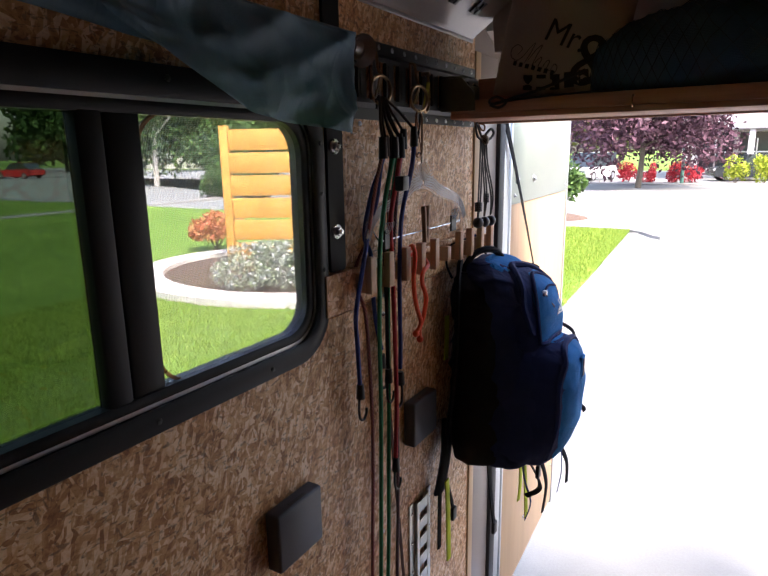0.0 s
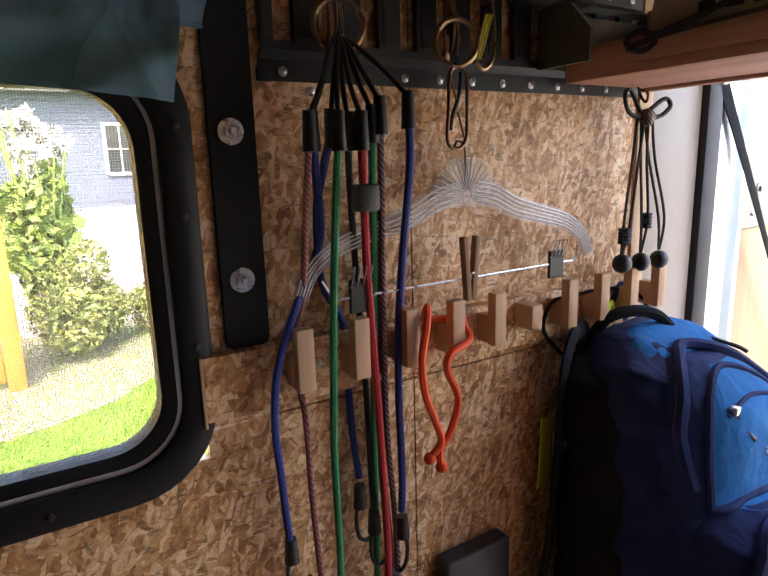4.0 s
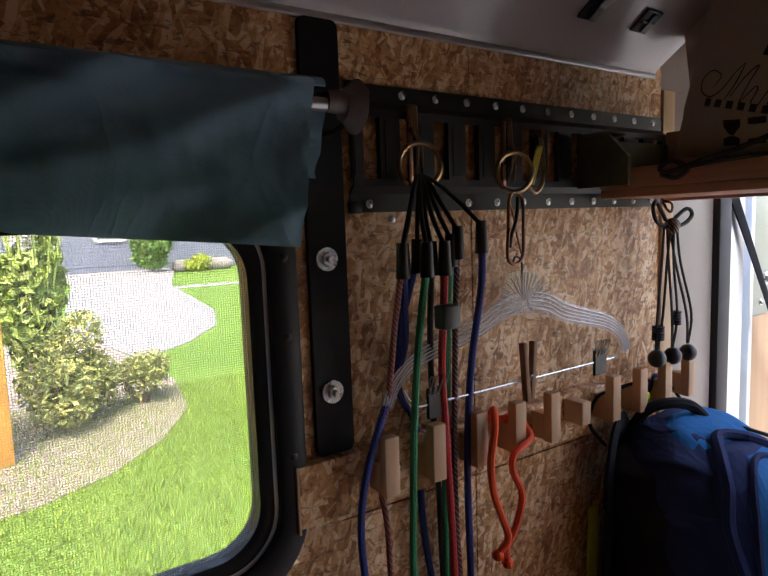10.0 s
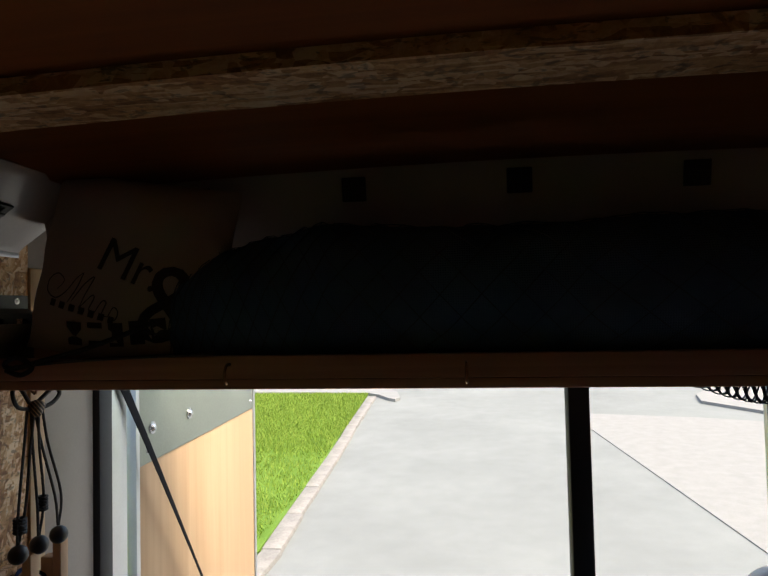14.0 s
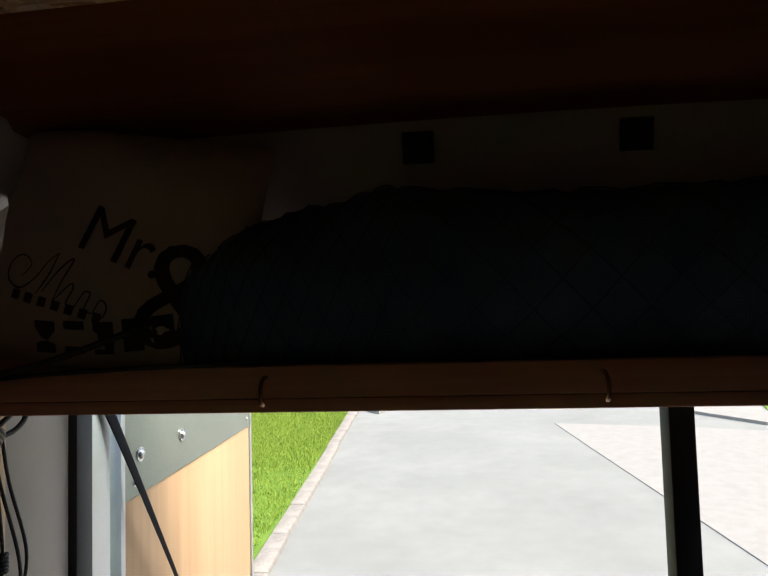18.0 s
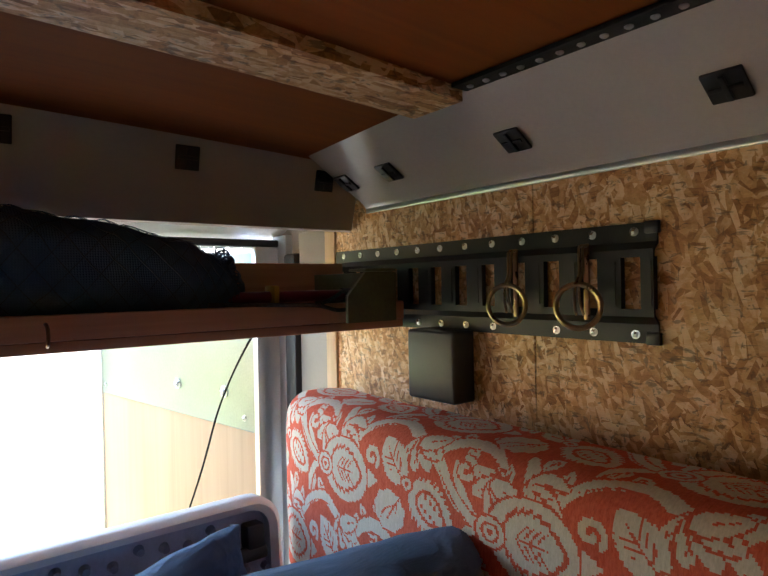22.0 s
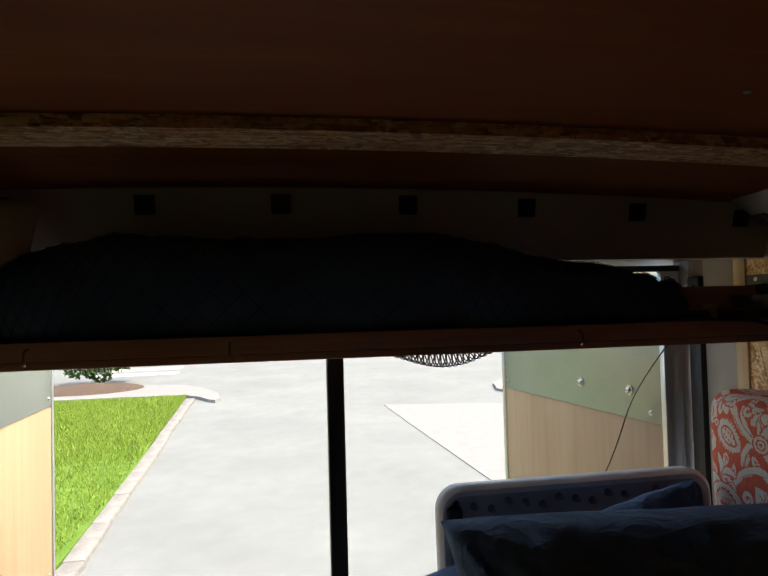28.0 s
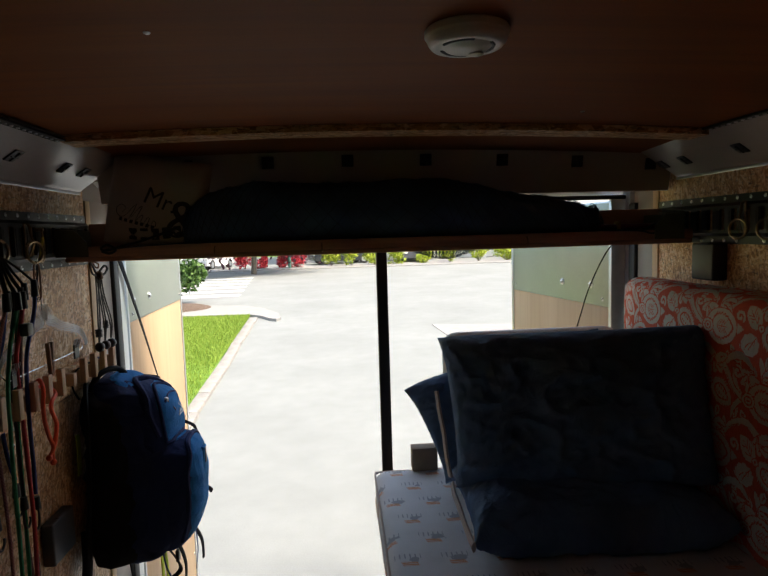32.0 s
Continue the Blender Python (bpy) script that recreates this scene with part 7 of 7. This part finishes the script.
def tree(name, x, y, h, r, zc, matl, bark, label, seed, count=6000, size=0.16, trunk=0.16, drip=0.0, nclump=16, flat=0.75):
    e = thing(name, (x, y, -0.02), label, "tree")
    bm = bm_new()
    tube(bm, [(x, y, -0.05), (x + 0.1, y, h * 0.25), (x - 0.05, y + 0.1, h * 0.5), (x + 0.1, y, h * 0.8)], lambda u: trunk * (1 - 0.75 * u), 9)
    part("trunk", bm, bark, e)
    rr = random.Random(seed)
    for k in range(6):
        a = k * 1.05 + rr.random()
        z0 = h * (0.28 + 0.07 * k)
        part("limb", tube(bm_new(), [(x, y, z0), (x + math.cos(a) * r * 0.4, y + math.sin(a) * r * 0.4, z0 + h * 0.12), (x + math.cos(a) * r * 0.8, y + math.sin(a) * r * 0.8, z0 + h * 0.2)], lambda u: trunk * 0.45 * (1 - 0.8 * u), 6), bark, e)
    crown(e, "crown", leaves(clumps(x, y, zc, r, r, (h - zc) * 1.0, nclump, seed), count, size, seed, drip=drip), matl)
    return e


def bush(name, x, y, rx, ry, h, matl, label, seed, count=900, size=0.07, group="", z=0.0):
    e = thing(name, (x, y, z - 0.02), label, "shrub", group)
    part("stem", tube(bm_new(), [(x, y, z - 0.03), (x + 0.03, y, z + h * 0.3), (x, y + 0.04, z + h * 0.6)], lambda u: 0.03 * (1 - 0.6 * u), 6), BARK, e)
    for k in range(3):
        a = k * 2.1 + seed
        part("stem", tube(bm_new(), [(x, y, z - 0.03), (x + math.cos(a) * rx * 0.35, y + math.sin(a) * ry * 0.35, z + h * 0.3), (x + math.cos(a) * rx * 0.6, y + math.sin(a) * ry * 0.6, z + h * 0.55)], 0.016, 5), BARK, e)
    crown(e, "foliage", leaves(clumps(x, y, z + h * 0.52, rx, ry, h * 0.52, 9, seed, 0.5), count, size, seed), matl)
    return e


# kerb stones along the driveway
kerb = thing("kerb", (-1.6, 10, 0), "weathered concrete kerb along the lawn", "kerb", kind="structure")
bm = bm_new()
box(bm, -0.1, 0.085, -0.445, 0.445, -0.1, 0.05, 0.022, 2)
ksm = mesh_of("kerb_stone", bm, KERBST)
edge = lambda y: -1.46 - 0.01 * (y + 2) if y < 6 else -1.54 - 0.052 * (y - 6)
for k in range(19):
    y = -2 + k * 0.9
    ob = shared("kerb_stone", ksm, kerb, (edge(y) + rng.normal() * 0.01, y, rng.normal() * 0.004), (0, 0, math.atan2(-(edge(y + 0.3) - edge(y)), 0.3) * -1 * -1 + rng.normal() * 0.02))
bm = bm_new()
tip = [(-2.19, 15.08), (-1.85, 14.75), (-1.55, 14.2), (-1.38, 14.05), (-1.3, 14.35), (-1.45, 15.2), (-2.0, 16.4), (-2.6, 17.15), (-4.2, 17.6), (-7, 18.6), (-16, 19.5), (-16, 15.35), (-3.7, 15.2)]
slab_poly("corner_walk", tip, -0.05, 0.07, CONCRETE, "pale concrete walk round the lawn corner", "pavement")
e = thing("crosswalk", (-6, 25, 0), "worn white painted crosswalk stripes", "road marking", kind="structure")
PAINT = plain("worn_white_paint", (0.6, 0.6, 0.58), 0.8, 0, 0.2, 8)
for k in range(6):
    bm = bm_new()
    y = 20.6 + k * 1.75
    loft(bm, [[(x0, yy, z) for x0, yy in ((-6.0 - 0.2 * k, y), (-3.4 - 0.16 * k, y + 0.15), (-3.4 - 0.16 * k, y + 0.85), (-6.0 - 0.2 * k, y + 0.7))] for z in (-0.004, 0.001)], caps=(True, True))
    part("stripe", bm, PAINT, e, smooth=0)
slab_poly("corner_island", [(5.05, 13.75), (5.3, 14.7), (6.4, 16.4), (7.2, 16.7), (30, 17.5), (30, 12.6), (12, 12.3), (5.85, 12.2)], -0.05, 0.06, CONCRETE, "pale concrete walk round the far corner", "pavement")
slab_poly("corner_lawn", [(6.5, 13.4), (7.3, 15.6), (30, 16.4), (30, 13.3), (12, 13.1)], 0.0, 0.085, GRASS, "green lawn inside the far corner", "lawn")
slab_poly("far_pavement", [(-90, 36), (90, 36), (90, 39.5), (-90, 39.5)], -0.1, 0.05, CONCRETE, "pale concrete pavement across the street", "pavement")
slab_poly("car_park", [(-90, 39.5), (90, 39.5), (90, 60), (-90, 60)], -0.1, -0.006, ASPHALT, "pale asphalt car park", "pavement")

# grass blades near the trailer
def blades(n, x0, x1, y0, y1, seed, h=0.045):
    r = np.random.default_rng(seed)
    x, y = r.uniform(x0, x1, n), r.uniform(y0, y1, n)
    keep = x < -1.66 - 0.056 * np.maximum(0, y - 6.5)
    x, y = x[keep], y[keep]
    n = len(x)
    a = r.uniform(0, 6.28, n)
    w = r.uniform(0.004, 0.009, n)
    hh = h * r.uniform(0.5, 1.3, n)
    lx, ly = r.normal(0, 0.018, n), r.normal(0, 0.018, n)
    z = np.full(n, 0.052)
    V = np.stack([np.stack([x - np.cos(a) * w, y - np.sin(a) * w, z], 1), np.stack([x + np.cos(a) * w, y + np.sin(a) * w, z], 1), np.stack([x + lx, y + ly, z + hh], 1)], 1).reshape(-1, 3)
    me = bpy.data.meshes.new("grass")
    me.from_pydata(V.tolist(), [], np.arange(3 * n).reshape(-1, 3).tolist())
    me.materials.append(leaf_material("grass_blades_%d" % seed, [(0.105, 0.185, 0.015), (0.16, 0.25, 0.03), (0.24, 0.315, 0.06)], 0.7))
    return tagged(new("grass", me), "short bright green grass blades", "grass", kind="stuff")


blades(90000, -7.5, -1.7, -0.5, 9, 1)
blades(60000, -6, -1.7, 9, 15, 2, 0.06)

# shrubs and street trees
tree("plum_tree", -4.6, 33, 7.2, 4.6, 4.0, PLUMLEAF, BARK, "broad purple-leaved plum tree by the street", 11, 16000, 0.13, 0.16, 0.9, 22)
k = 0
for x, rx in ((-5.85, 0.7), (-4.7, 0.45), (-3.4, 0.5), (-2.6, 0.62)):
    bush("red_shrub", x, 38, rx, 0.6, 1.25, REDLEAF, "round crimson-leaved shrub by the pavement", 20 + k, 1100, 0.07, "crimson shrubs")
    k += 1
for x, h in ((-0.4, 1.4), (0.95, 1.6), (2.4, 1.5), (3.9, 1.4), (5.6, 1.2), (7.4, 1.3), (9.3, 1.4), (11.2, 1.2)):
    bush("yellow_shrub", x, 38.2, 0.75, 0.6, h, LIMELEAF, "yellow-green shrub by the pavement", 30 + k, 1000, 0.075, "yellow shrubs")
    k += 1
bush("dark_shrub", -9.3, 30, 1.5, 1.4, 3.6, GREENLEAF, "tall dark green shrub at the street corner", 61, 3000, 0.1)
bush("corner_shrub", -5.1, 18.9, 0.95, 0.9, 1.5, GREENLEAF, "dark green shrub on a mulch bed", 62, 2600, 0.075, z=0.05)
bm = bm_new()
ball(bm, (-5.0, 16.9, 0.05), 1.0, 1.5, 1.1, 0.16, 20, 10)
mb = part("mulch_bed", bm, MULCH)
tagged(mb, "brown bark mulch bed at the lawn corner", "mulch bed", kind="structure")

# office building across the street
ob_ = thing("office_building", (6, 47, 0), "white office building with dark glazed storeys", "building")
part("wall", box(bm_new(), -3.2, 26, 45.6, 56, 0, 9.5), plain("white_render", (0.66, 0.65, 0.63), 0.8, 0, 0.06, 3), ob_)
part("canopy", box(bm_new(), -4.2, 27, 43.4, 45.59, 3.05, 4.35, 0.04), WHITETRIM, ob_, "deep white canopy")
for i, z in enumerate((0.0, 4.6)):
    for c in range(12):
        x = -2.8 + c * 2.3
        w = part("window", box(bm_new(), x, x + 2.0, 45.52, 45.58, z + 0.5, z + (2.9 if i == 0 else 2.5)), DARKGLASS, ob_)
        part("frame", box(bm_new(), x + 0.96, x + 1.04, 45.46, 45.515, z + 0.5, z + 2.5), ALU, w)
        part("frame", box(bm_new(), x, x + 2.0, 45.46, 45.515, z + 1.62, z + 1.7), ALU, w)
for c in range(9):
    part("column", box(bm_new(), -3.6 + c * 3.6, -3.25 + c * 3.6, 43.6, 43.95, 0, 3.05, 0.03), WHITETRIM, ob_)
part("railing", box(bm_new(), -3.4, 26, 45.3, 45.35, 5.0, 5.1), WHITETRIM, ob_)


def vehicle(x, y, turn, col, label, L=4.4, W=1.8, H=1.5, van=False):
    """A parked car: body with wheel arches, glazed cabin, wheels, lamps."""
    e = thing("parked_car", (x, y, 0), label, "car", "parked cars")
    m = Matrix.Translation((x, y, 0)) @ Matrix.Rotation(radians(turn), 4, 'Z')
    paint = plain("car_paint_%.2f_%.2f" % (col[0], x), col, 0.25, 0.1, 0.06, 3, 0.0)
    bm = bm_new()
    lower = [(-L / 2, 0.3), (-L / 2 + 0.05, 0.75), (-L * 0.3, 0.88), (L * 0.3, 0.92), (L / 2 - 0.05, 0.85), (L / 2, 0.35), (L * 0.35, 0.22), (-L * 0.35, 0.22)]
    loft(bm, [[(px, py, pz) for px, pz in lower] for py in (-W / 2, -W / 2 + 0.06, W / 2 - 0.06, W / 2)], caps=(True, True))
    bm.transform(m)
    part("body", bm, paint, e)
    bm = bm_new()
    cab = [(-L * 0.2, 0.88), (-L * 0.06, H), (L * 0.3, H), (L * 0.43, 0.9)] if not van else [(-L * 0.32, 0.88), (-L * 0.24, H), (L * 0.44, H), (L * 0.47, 0.9)]
    loft(bm, [[(px, py, pz) for px, pz in cab] for py in (-W / 2 + 0.1, W / 2 - 0.1)], caps=(True, True))
    bm.transform(m)
    part("cabin", bm, DARKGLASS, e, "dark glazed cabin")
    bm = bm_new()
    box(bm, -L * 0.05, L * 0.3, -W / 2 + 0.12, W / 2 - 0.12, H + 0.002, H + 0.04, 0.015, 2, m)
    part("roof", bm, paint, e)
    for sx in (-0.31, 0.31):
        for sy in (-1, 1):
            c = m @ Vector((sx * L, sy * (W / 2 - 0.1), 0.32))
            d = (m.to_3x3() @ Vector((0, sy * 0.11, 0)))
            w = part("wheel", cyl(bm_new(), c - d, c + d, 0.32, seg=18), RUBBER, e)
            part("rim", cyl(bm_new(), c + d * 0.9, c + d * 1.04, 0.2, seg=14), ALU, w)
    for sx in (-1, 1):
        for sy in (-0.33, 0.33):
            bm = bm_new()
            box(bm, sx * (L / 2 - 0.03) - 0.03, sx * (L / 2 - 0.03) + 0.03, sy * W * 1.1 - 0.14, sy * W * 1.1 + 0.14, 0.62, 0.74, 0.01, 2, m)
            part("lamp", bm, WHITEPL if sx < 0 else plain("tail_lamp_red", (0.4, 0.02, 0.02), 0.3), e)
    return e


vehicle(-8.6, 40.5, 75, (0.7, 0.7, 0.7), "white off-road car parked across the street", 4.2, 1.8, 1.75, True)
vehicle(0.3, 42, 20, (0.03, 0.035, 0.04), "dark car parked behind the shrubs", 4.5)
vehicle(5.3, 42, 90, (0.05, 0.05, 0.06), "dark car parked behind the shrubs", 4.5)
vehicle(-62, 33, 15, (0.5, 0.02, 0.02), "red car parked beyond the lawn", 4.6, 1.8, 1.5)
vehicle(-69, 31, 15, (0.35, 0.37, 0.4), "silver car parked beyond the lawn", 4.6, 1.8, 1.5)
sp = thing("sign_post", (-2.95, 37.2, 0), "thin green street post by the shrubs", "post")
part("pole", cyl(bm_new(), (-2.95, 37.2, -0.02), (-2.95, 37.2, 3.2), 0.1, 0.07), plain("green_post_paint", (0.06, 0.16, 0.13), 0.5), sp)

# garden seen through the side window
slab_poly("side_walk", [(-21.0, -40), (-20.3, -40), (-20.2, 8), (-20.3, 40), (-21.2, 40), (-21.0, 8)], -0.02, 0.075, CONCRETE, "narrow pale concrete footpath across the lawn", "path")
slab_poly("far_street", [(-26, 24), (-120, 62), (-120, 80), (-26, 34)], -0.1, -0.004, ASPHALT, "pale grey far street", "street")
slab_poly("garden_path", [(-42, 8.6), (-30, 8.0), (-21.7, 5.8), (-14.0, 4.9), (-11.7, 4.2), (-10.2, 3.2), (-9.4, 2.3), (-13.5, 1.6), (-24.5, 2.9), (-42, 3.0)], -0.02, 0.07, CONCRETE, "pale concrete garden path", "path")
DRYMULCH = plain("dry_bark_mulch", (0.24, 0.2, 0.165), 0.95, 0, 0.4, 14, 0.7, 0.02, fine=90)
slab_poly("mulch_bed", [(-4.6, 0.3), (-4.72, 0.7), (-5.0, 1.2), (-5.6, 1.75), (-6.45, 2.2), (-7.86, 2.4), (-9.4, 2.25), (-13.5, 1.7), (-14, -3), (-4.5, -3)], 0.0, 0.066, DRYMULCH, "pale dry bark mulch bed beside the garden path", "mulch bed")
bush("garden_shrub", -6.65, 1.0, 0.55, 0.5, 1.12, MIXLEAF, "loose yellow-green garden shrub in the mulch bed", 71, 5200, 0.034, z=0.06)
bush("garden_shrub", -6.95, 1.85, 0.36, 0.36, 0.58, MIXLEAF, "low loose green shrub at the bed's edge", 72, 1900, 0.03, z=0.06)
PALEGREEN = leaf_material("light_green_leaves", [(0.14, 0.22, 0.04), (0.26, 0.35, 0.08), (0.42, 0.48, 0.17)])
lil = thing("flowering_plant", (-7.4, 0.92, 0.05), "tall white-flowering garden plant in the mulch bed", "plant")
for q in range(11):
    a = q * 0.57
    part("stalk", tube(bm_new(), [(-7.4, 0.92, 0.03), (-7.4 + 0.12 * math.cos(a), 0.92 + 0.12 * math.sin(a), 1.1), (-7.4 + 0.32 * math.cos(a), 0.92 + 0.32 * math.sin(a), 2.0 + 0.05 * q)], 0.012, 5), PALEGREEN, lil)
crown(lil, "foliage", leaves(clumps(-7.4, 0.92, 1.3, 0.42, 0.42, 0.75, 12, 75), 1700, 0.085, 75), PALEGREEN)
crown(lil, "flowers", leaves(clumps(-7.4, 0.92, 2.2, 0.42, 0.42, 0.36, 14, 76, 0.24), 900, 0.06, 76), WHITEFL)


def cedar_screen(x0, y0, x1, y1, h, label, nslat):
    """Posts with wide horizontal boards, one gap between each."""
    e = thing("cedar_screen", ((x0 + x1) / 2, (y0 + y1) / 2, 0), label, "garden screen", "cedar screens")
    L = math.dist((x0, y0), (x1, y1))
    m = Matrix.Translation((x0, y0, 0)) @ Matrix.Rotation(math.atan2(y1 - y0, x1 - x0), 4, 'Z')
    for u in (0.0, L):
        bm = bm_new()
        box(bm, u - 0.07, u + 0.07, -0.07, 0.07, -0.02, h, 0.008, 2, m)
        part("post", bm, CEDAR, e)
    st = (h - 0.15) / nslat
    for k in range(nslat):
        bm = bm_new()
        box(bm, 0.08, L - 0.08, -0.055, -0.03, 0.12 + k * st, 0.12 + k * st + st * 0.9, 0.004, 2, m)
        part("board", bm, CEDAR, e)
    return e


cedar_screen(-7.5, 7.45, -5.2, 8.65, 2.42, "golden cedar screen of horizontal boards in a garden bed", 6)
cedar_screen(-5.77, 0.49, -5.67, -1.8, 2.7, "golden cedar screen of horizontal boards beside the lawn", 1)
# planting bed with a pale edging
bed_o = [(-6.2 + 2.5 * math.cos(a) * (1.1 if math.cos(a) > 0 else 1), 7.35 + 2.25 * math.sin(a)) for a in (2 * math.pi * i / 40 for i in range(40))]
bed_i = [(-6.2 + (x + 6.2) * 0.81, 7.35 + (y - 7.35) * 0.81) for x, y in bed_o]
bm = bm_new()
loft(bm, [[(x, y, 0.0) for x, y in bed_o], [(x, y, 0.15) for x, y in bed_o], [(x, y, 0.16) for x, y in bed_i], [(x, y, 0.0) for x, y in bed_i]])
be = part("bed_edging", bm, plain("pale_edging_stone", (0.5, 0.47, 0.44), 0.85, 0, 0.25, 7, 0.4, 0.006), None, smooth=40)
tagged(be, "pale curved stone edging of a garden bed", "edging", kind="structure")
slab_poly("bed_mulch", bed_i, 0.0, 0.09, MULCH, "dark bark mulch in the garden bed", "mulch bed")
bush("lavender_shrub", -5.8, 6.3, 0.8, 0.65, 0.72, PALELEAF, "low silvery lavender with pale purple flowers", 81, 6500, 0.026, z=0.1)
bush("rust_shrub", -9.0, 8.5, 0.5, 0.45, 0.75, RUST, "rust-red leaved shrub in the garden bed", 82, 1500, 0.05, z=0.1)
bush("climbing_plant", -5.55, 8.2, 0.42, 0.42, 2.4, LIMELEAF, "yellow-green climber on the cedar screen", 83, 2400, 0.07)
bush("hedge_shrub", -21.0, 20.3, 1.2, 1.2, 2.1, GREENLEAF, "dark clipped hedge shrub on the lawn", 84, 3000, 0.08)
bush("hedge_shrub", -19.3, 20.9, 1.0, 1.0, 1.5, GREENLEAF, "dark clipped hedge shrub on the lawn", 85, 2200, 0.08)
tree("birch_tree", -34, 27, 11, 4.2, 6.2, GREENLEAF, BIRCH, "white-barked birch tree beyond the lawn", 91, 9000, 0.22, 0.2, 2.0, 18)
tree("leafy_tree", -31, 32, 10, 4.5, 5.0, GREENLEAF, BARK, "broad green tree beyond the lawn", 92, 9000, 0.22, 0.22, 1.0, 18)
tree("leafy_tree", -28, 41, 12, 5.0, 6.5, GREENLEAF, BARK, "broad green tree beyond the lawn", 93, 7000, 0.28, 0.24, 1.0, 18)
bush("large_shrub", -37.5, 26, 2.8, 2.6, 4.2, GREENLEAF, "large dense green shrub beyond the lawn", 94, 5000, 0.18)
bush("large_shrub", -29.5, 29, 3.0, 2.6, 4.6, GREENLEAF, "large dense green shrub beyond the lawn", 95, 5000, 0.18)
tree("leafy_tree", -60, 60, 14, 7.0, 8.0, GREENLEAF, BARK, "tall distant broad green tree", 96, 6000, 0.45, 0.3, 0.5, 16)
tree("leafy_tree", -85, 52, 15, 8.0, 8.0, GREENLEAF, BARK, "tall distant broad green tree", 97, 6000, 0.5, 0.3, 0.5, 16)
tree("leafy_tree", -22, 62, 13, 7.0, 7.0, GREENLEAF, BARK, "tall distant broad green tree", 98, 6000, 0.45, 0.3, 0.5, 16)
tree("leafy_tree", -14, 66, 13, 7.0, 7.0, MIXLEAF, BARK, "tall distant broad green tree", 99, 6000, 0.45, 0.3, 0.5, 16)

# blue-grey house
hs = thing("house", (-36, 4, 0), "blue-grey clapboard house with white trim", "house")
part("wall", box(bm_new(), -44, -32, -14, 12.5, 0, 5.6), SIDING, hs)
bm = bm_new()
box(bm, 0, 0.03, -13.98, 12.48, 0, 0.17, 0.006, 1)
cb_ = mesh_of("clapboard", bm, SIDING)
for k in range(29):
    ob = shared("clapboard", cb_, hs, (-31.998, 0, 0.35 + k * 0.18))
    ob.rotation_euler = (0, radians(-3), 0)
bm = bm_new()
loft(bm, [[(-31.2, y, 5.5), (-38, y, 8.8), (-44.8, y, 5.5), (-44.8, y, 5.35), (-31.2, y, 5.35)] for y in (-14.6, 13.1)], caps=(True, True))
part("roof", bm, ROOFSH, hs, "grey shingle roof")
for y, w, z0, z1 in ((4.9, 1.2, 1.7, 3.9), (10.3, 1.2, 1.9, 3.7), (-1.5, 1.6, 1.2, 2.8), (-7, 1.6, 1.2, 2.8)):
    wi = part("window", box(bm_new(), -31.96, -31.93, y, y + w, z0, z1), DARKGLASS, hs)
    for bb in ((y - 0.16, y, z0 - 0.1, z1 + 0.16), (y + w, y + w + 0.16, z0 - 0.1, z1 + 0.16), (y, y + w, z1, z1 + 0.16), (y, y + w, z0 - 0.16, z0), (y + w / 2 - 0.04, y + w / 2 + 0.04, z0, z1), (y, y + w, (z0 + z1) / 2 - 0.04, (z0 + z1) / 2 + 0.04)):
        part("frame", box(bm_new(), -31.95, -31.88, *bb, 0.006, 1), WHITETRIM, wi)
bush("grass_plant", -29.5, 6.9, 0.9, 0.9, 2.3, LIMEGREEN, "tall bright green ornamental grass by the house", 101, 1800, 0.16)
bush("garden_shrub", -29.5, 9.0, 0.8, 0.8, 0.8, LIMELEAF, "low shrub by the house wall", 102, 900, 0.1)
for y in (8.3, 9.9, 10.4):
    st = part("garden_stone", ball(bm_new(), (-29.8, y, 0.25), 0.45, 1, 1.1, 0.8, 10, 7), KERBST)
    tagged(st, "pale rounded stone by the house", "stone", "garden stones")
hs2 = thing("house", (-78, 70, 0), "distant pale house beyond the far street", "house")
part("wall", box(bm_new(), -88, -70, 66, 76, 0, 3.2), plain("pale_stucco", (0.55, 0.53, 0.5), 0.8), hs2)
bm = bm_new()
loft(bm, [[(-89, y, 3.1), (-79, y, 6), (-69, y, 3.1), (-69, y, 3.0), (-89, y, 3.0)] for y in (65.4, 76.6)], caps=(True, True))
part("roof", bm, ROOFSH, hs2)
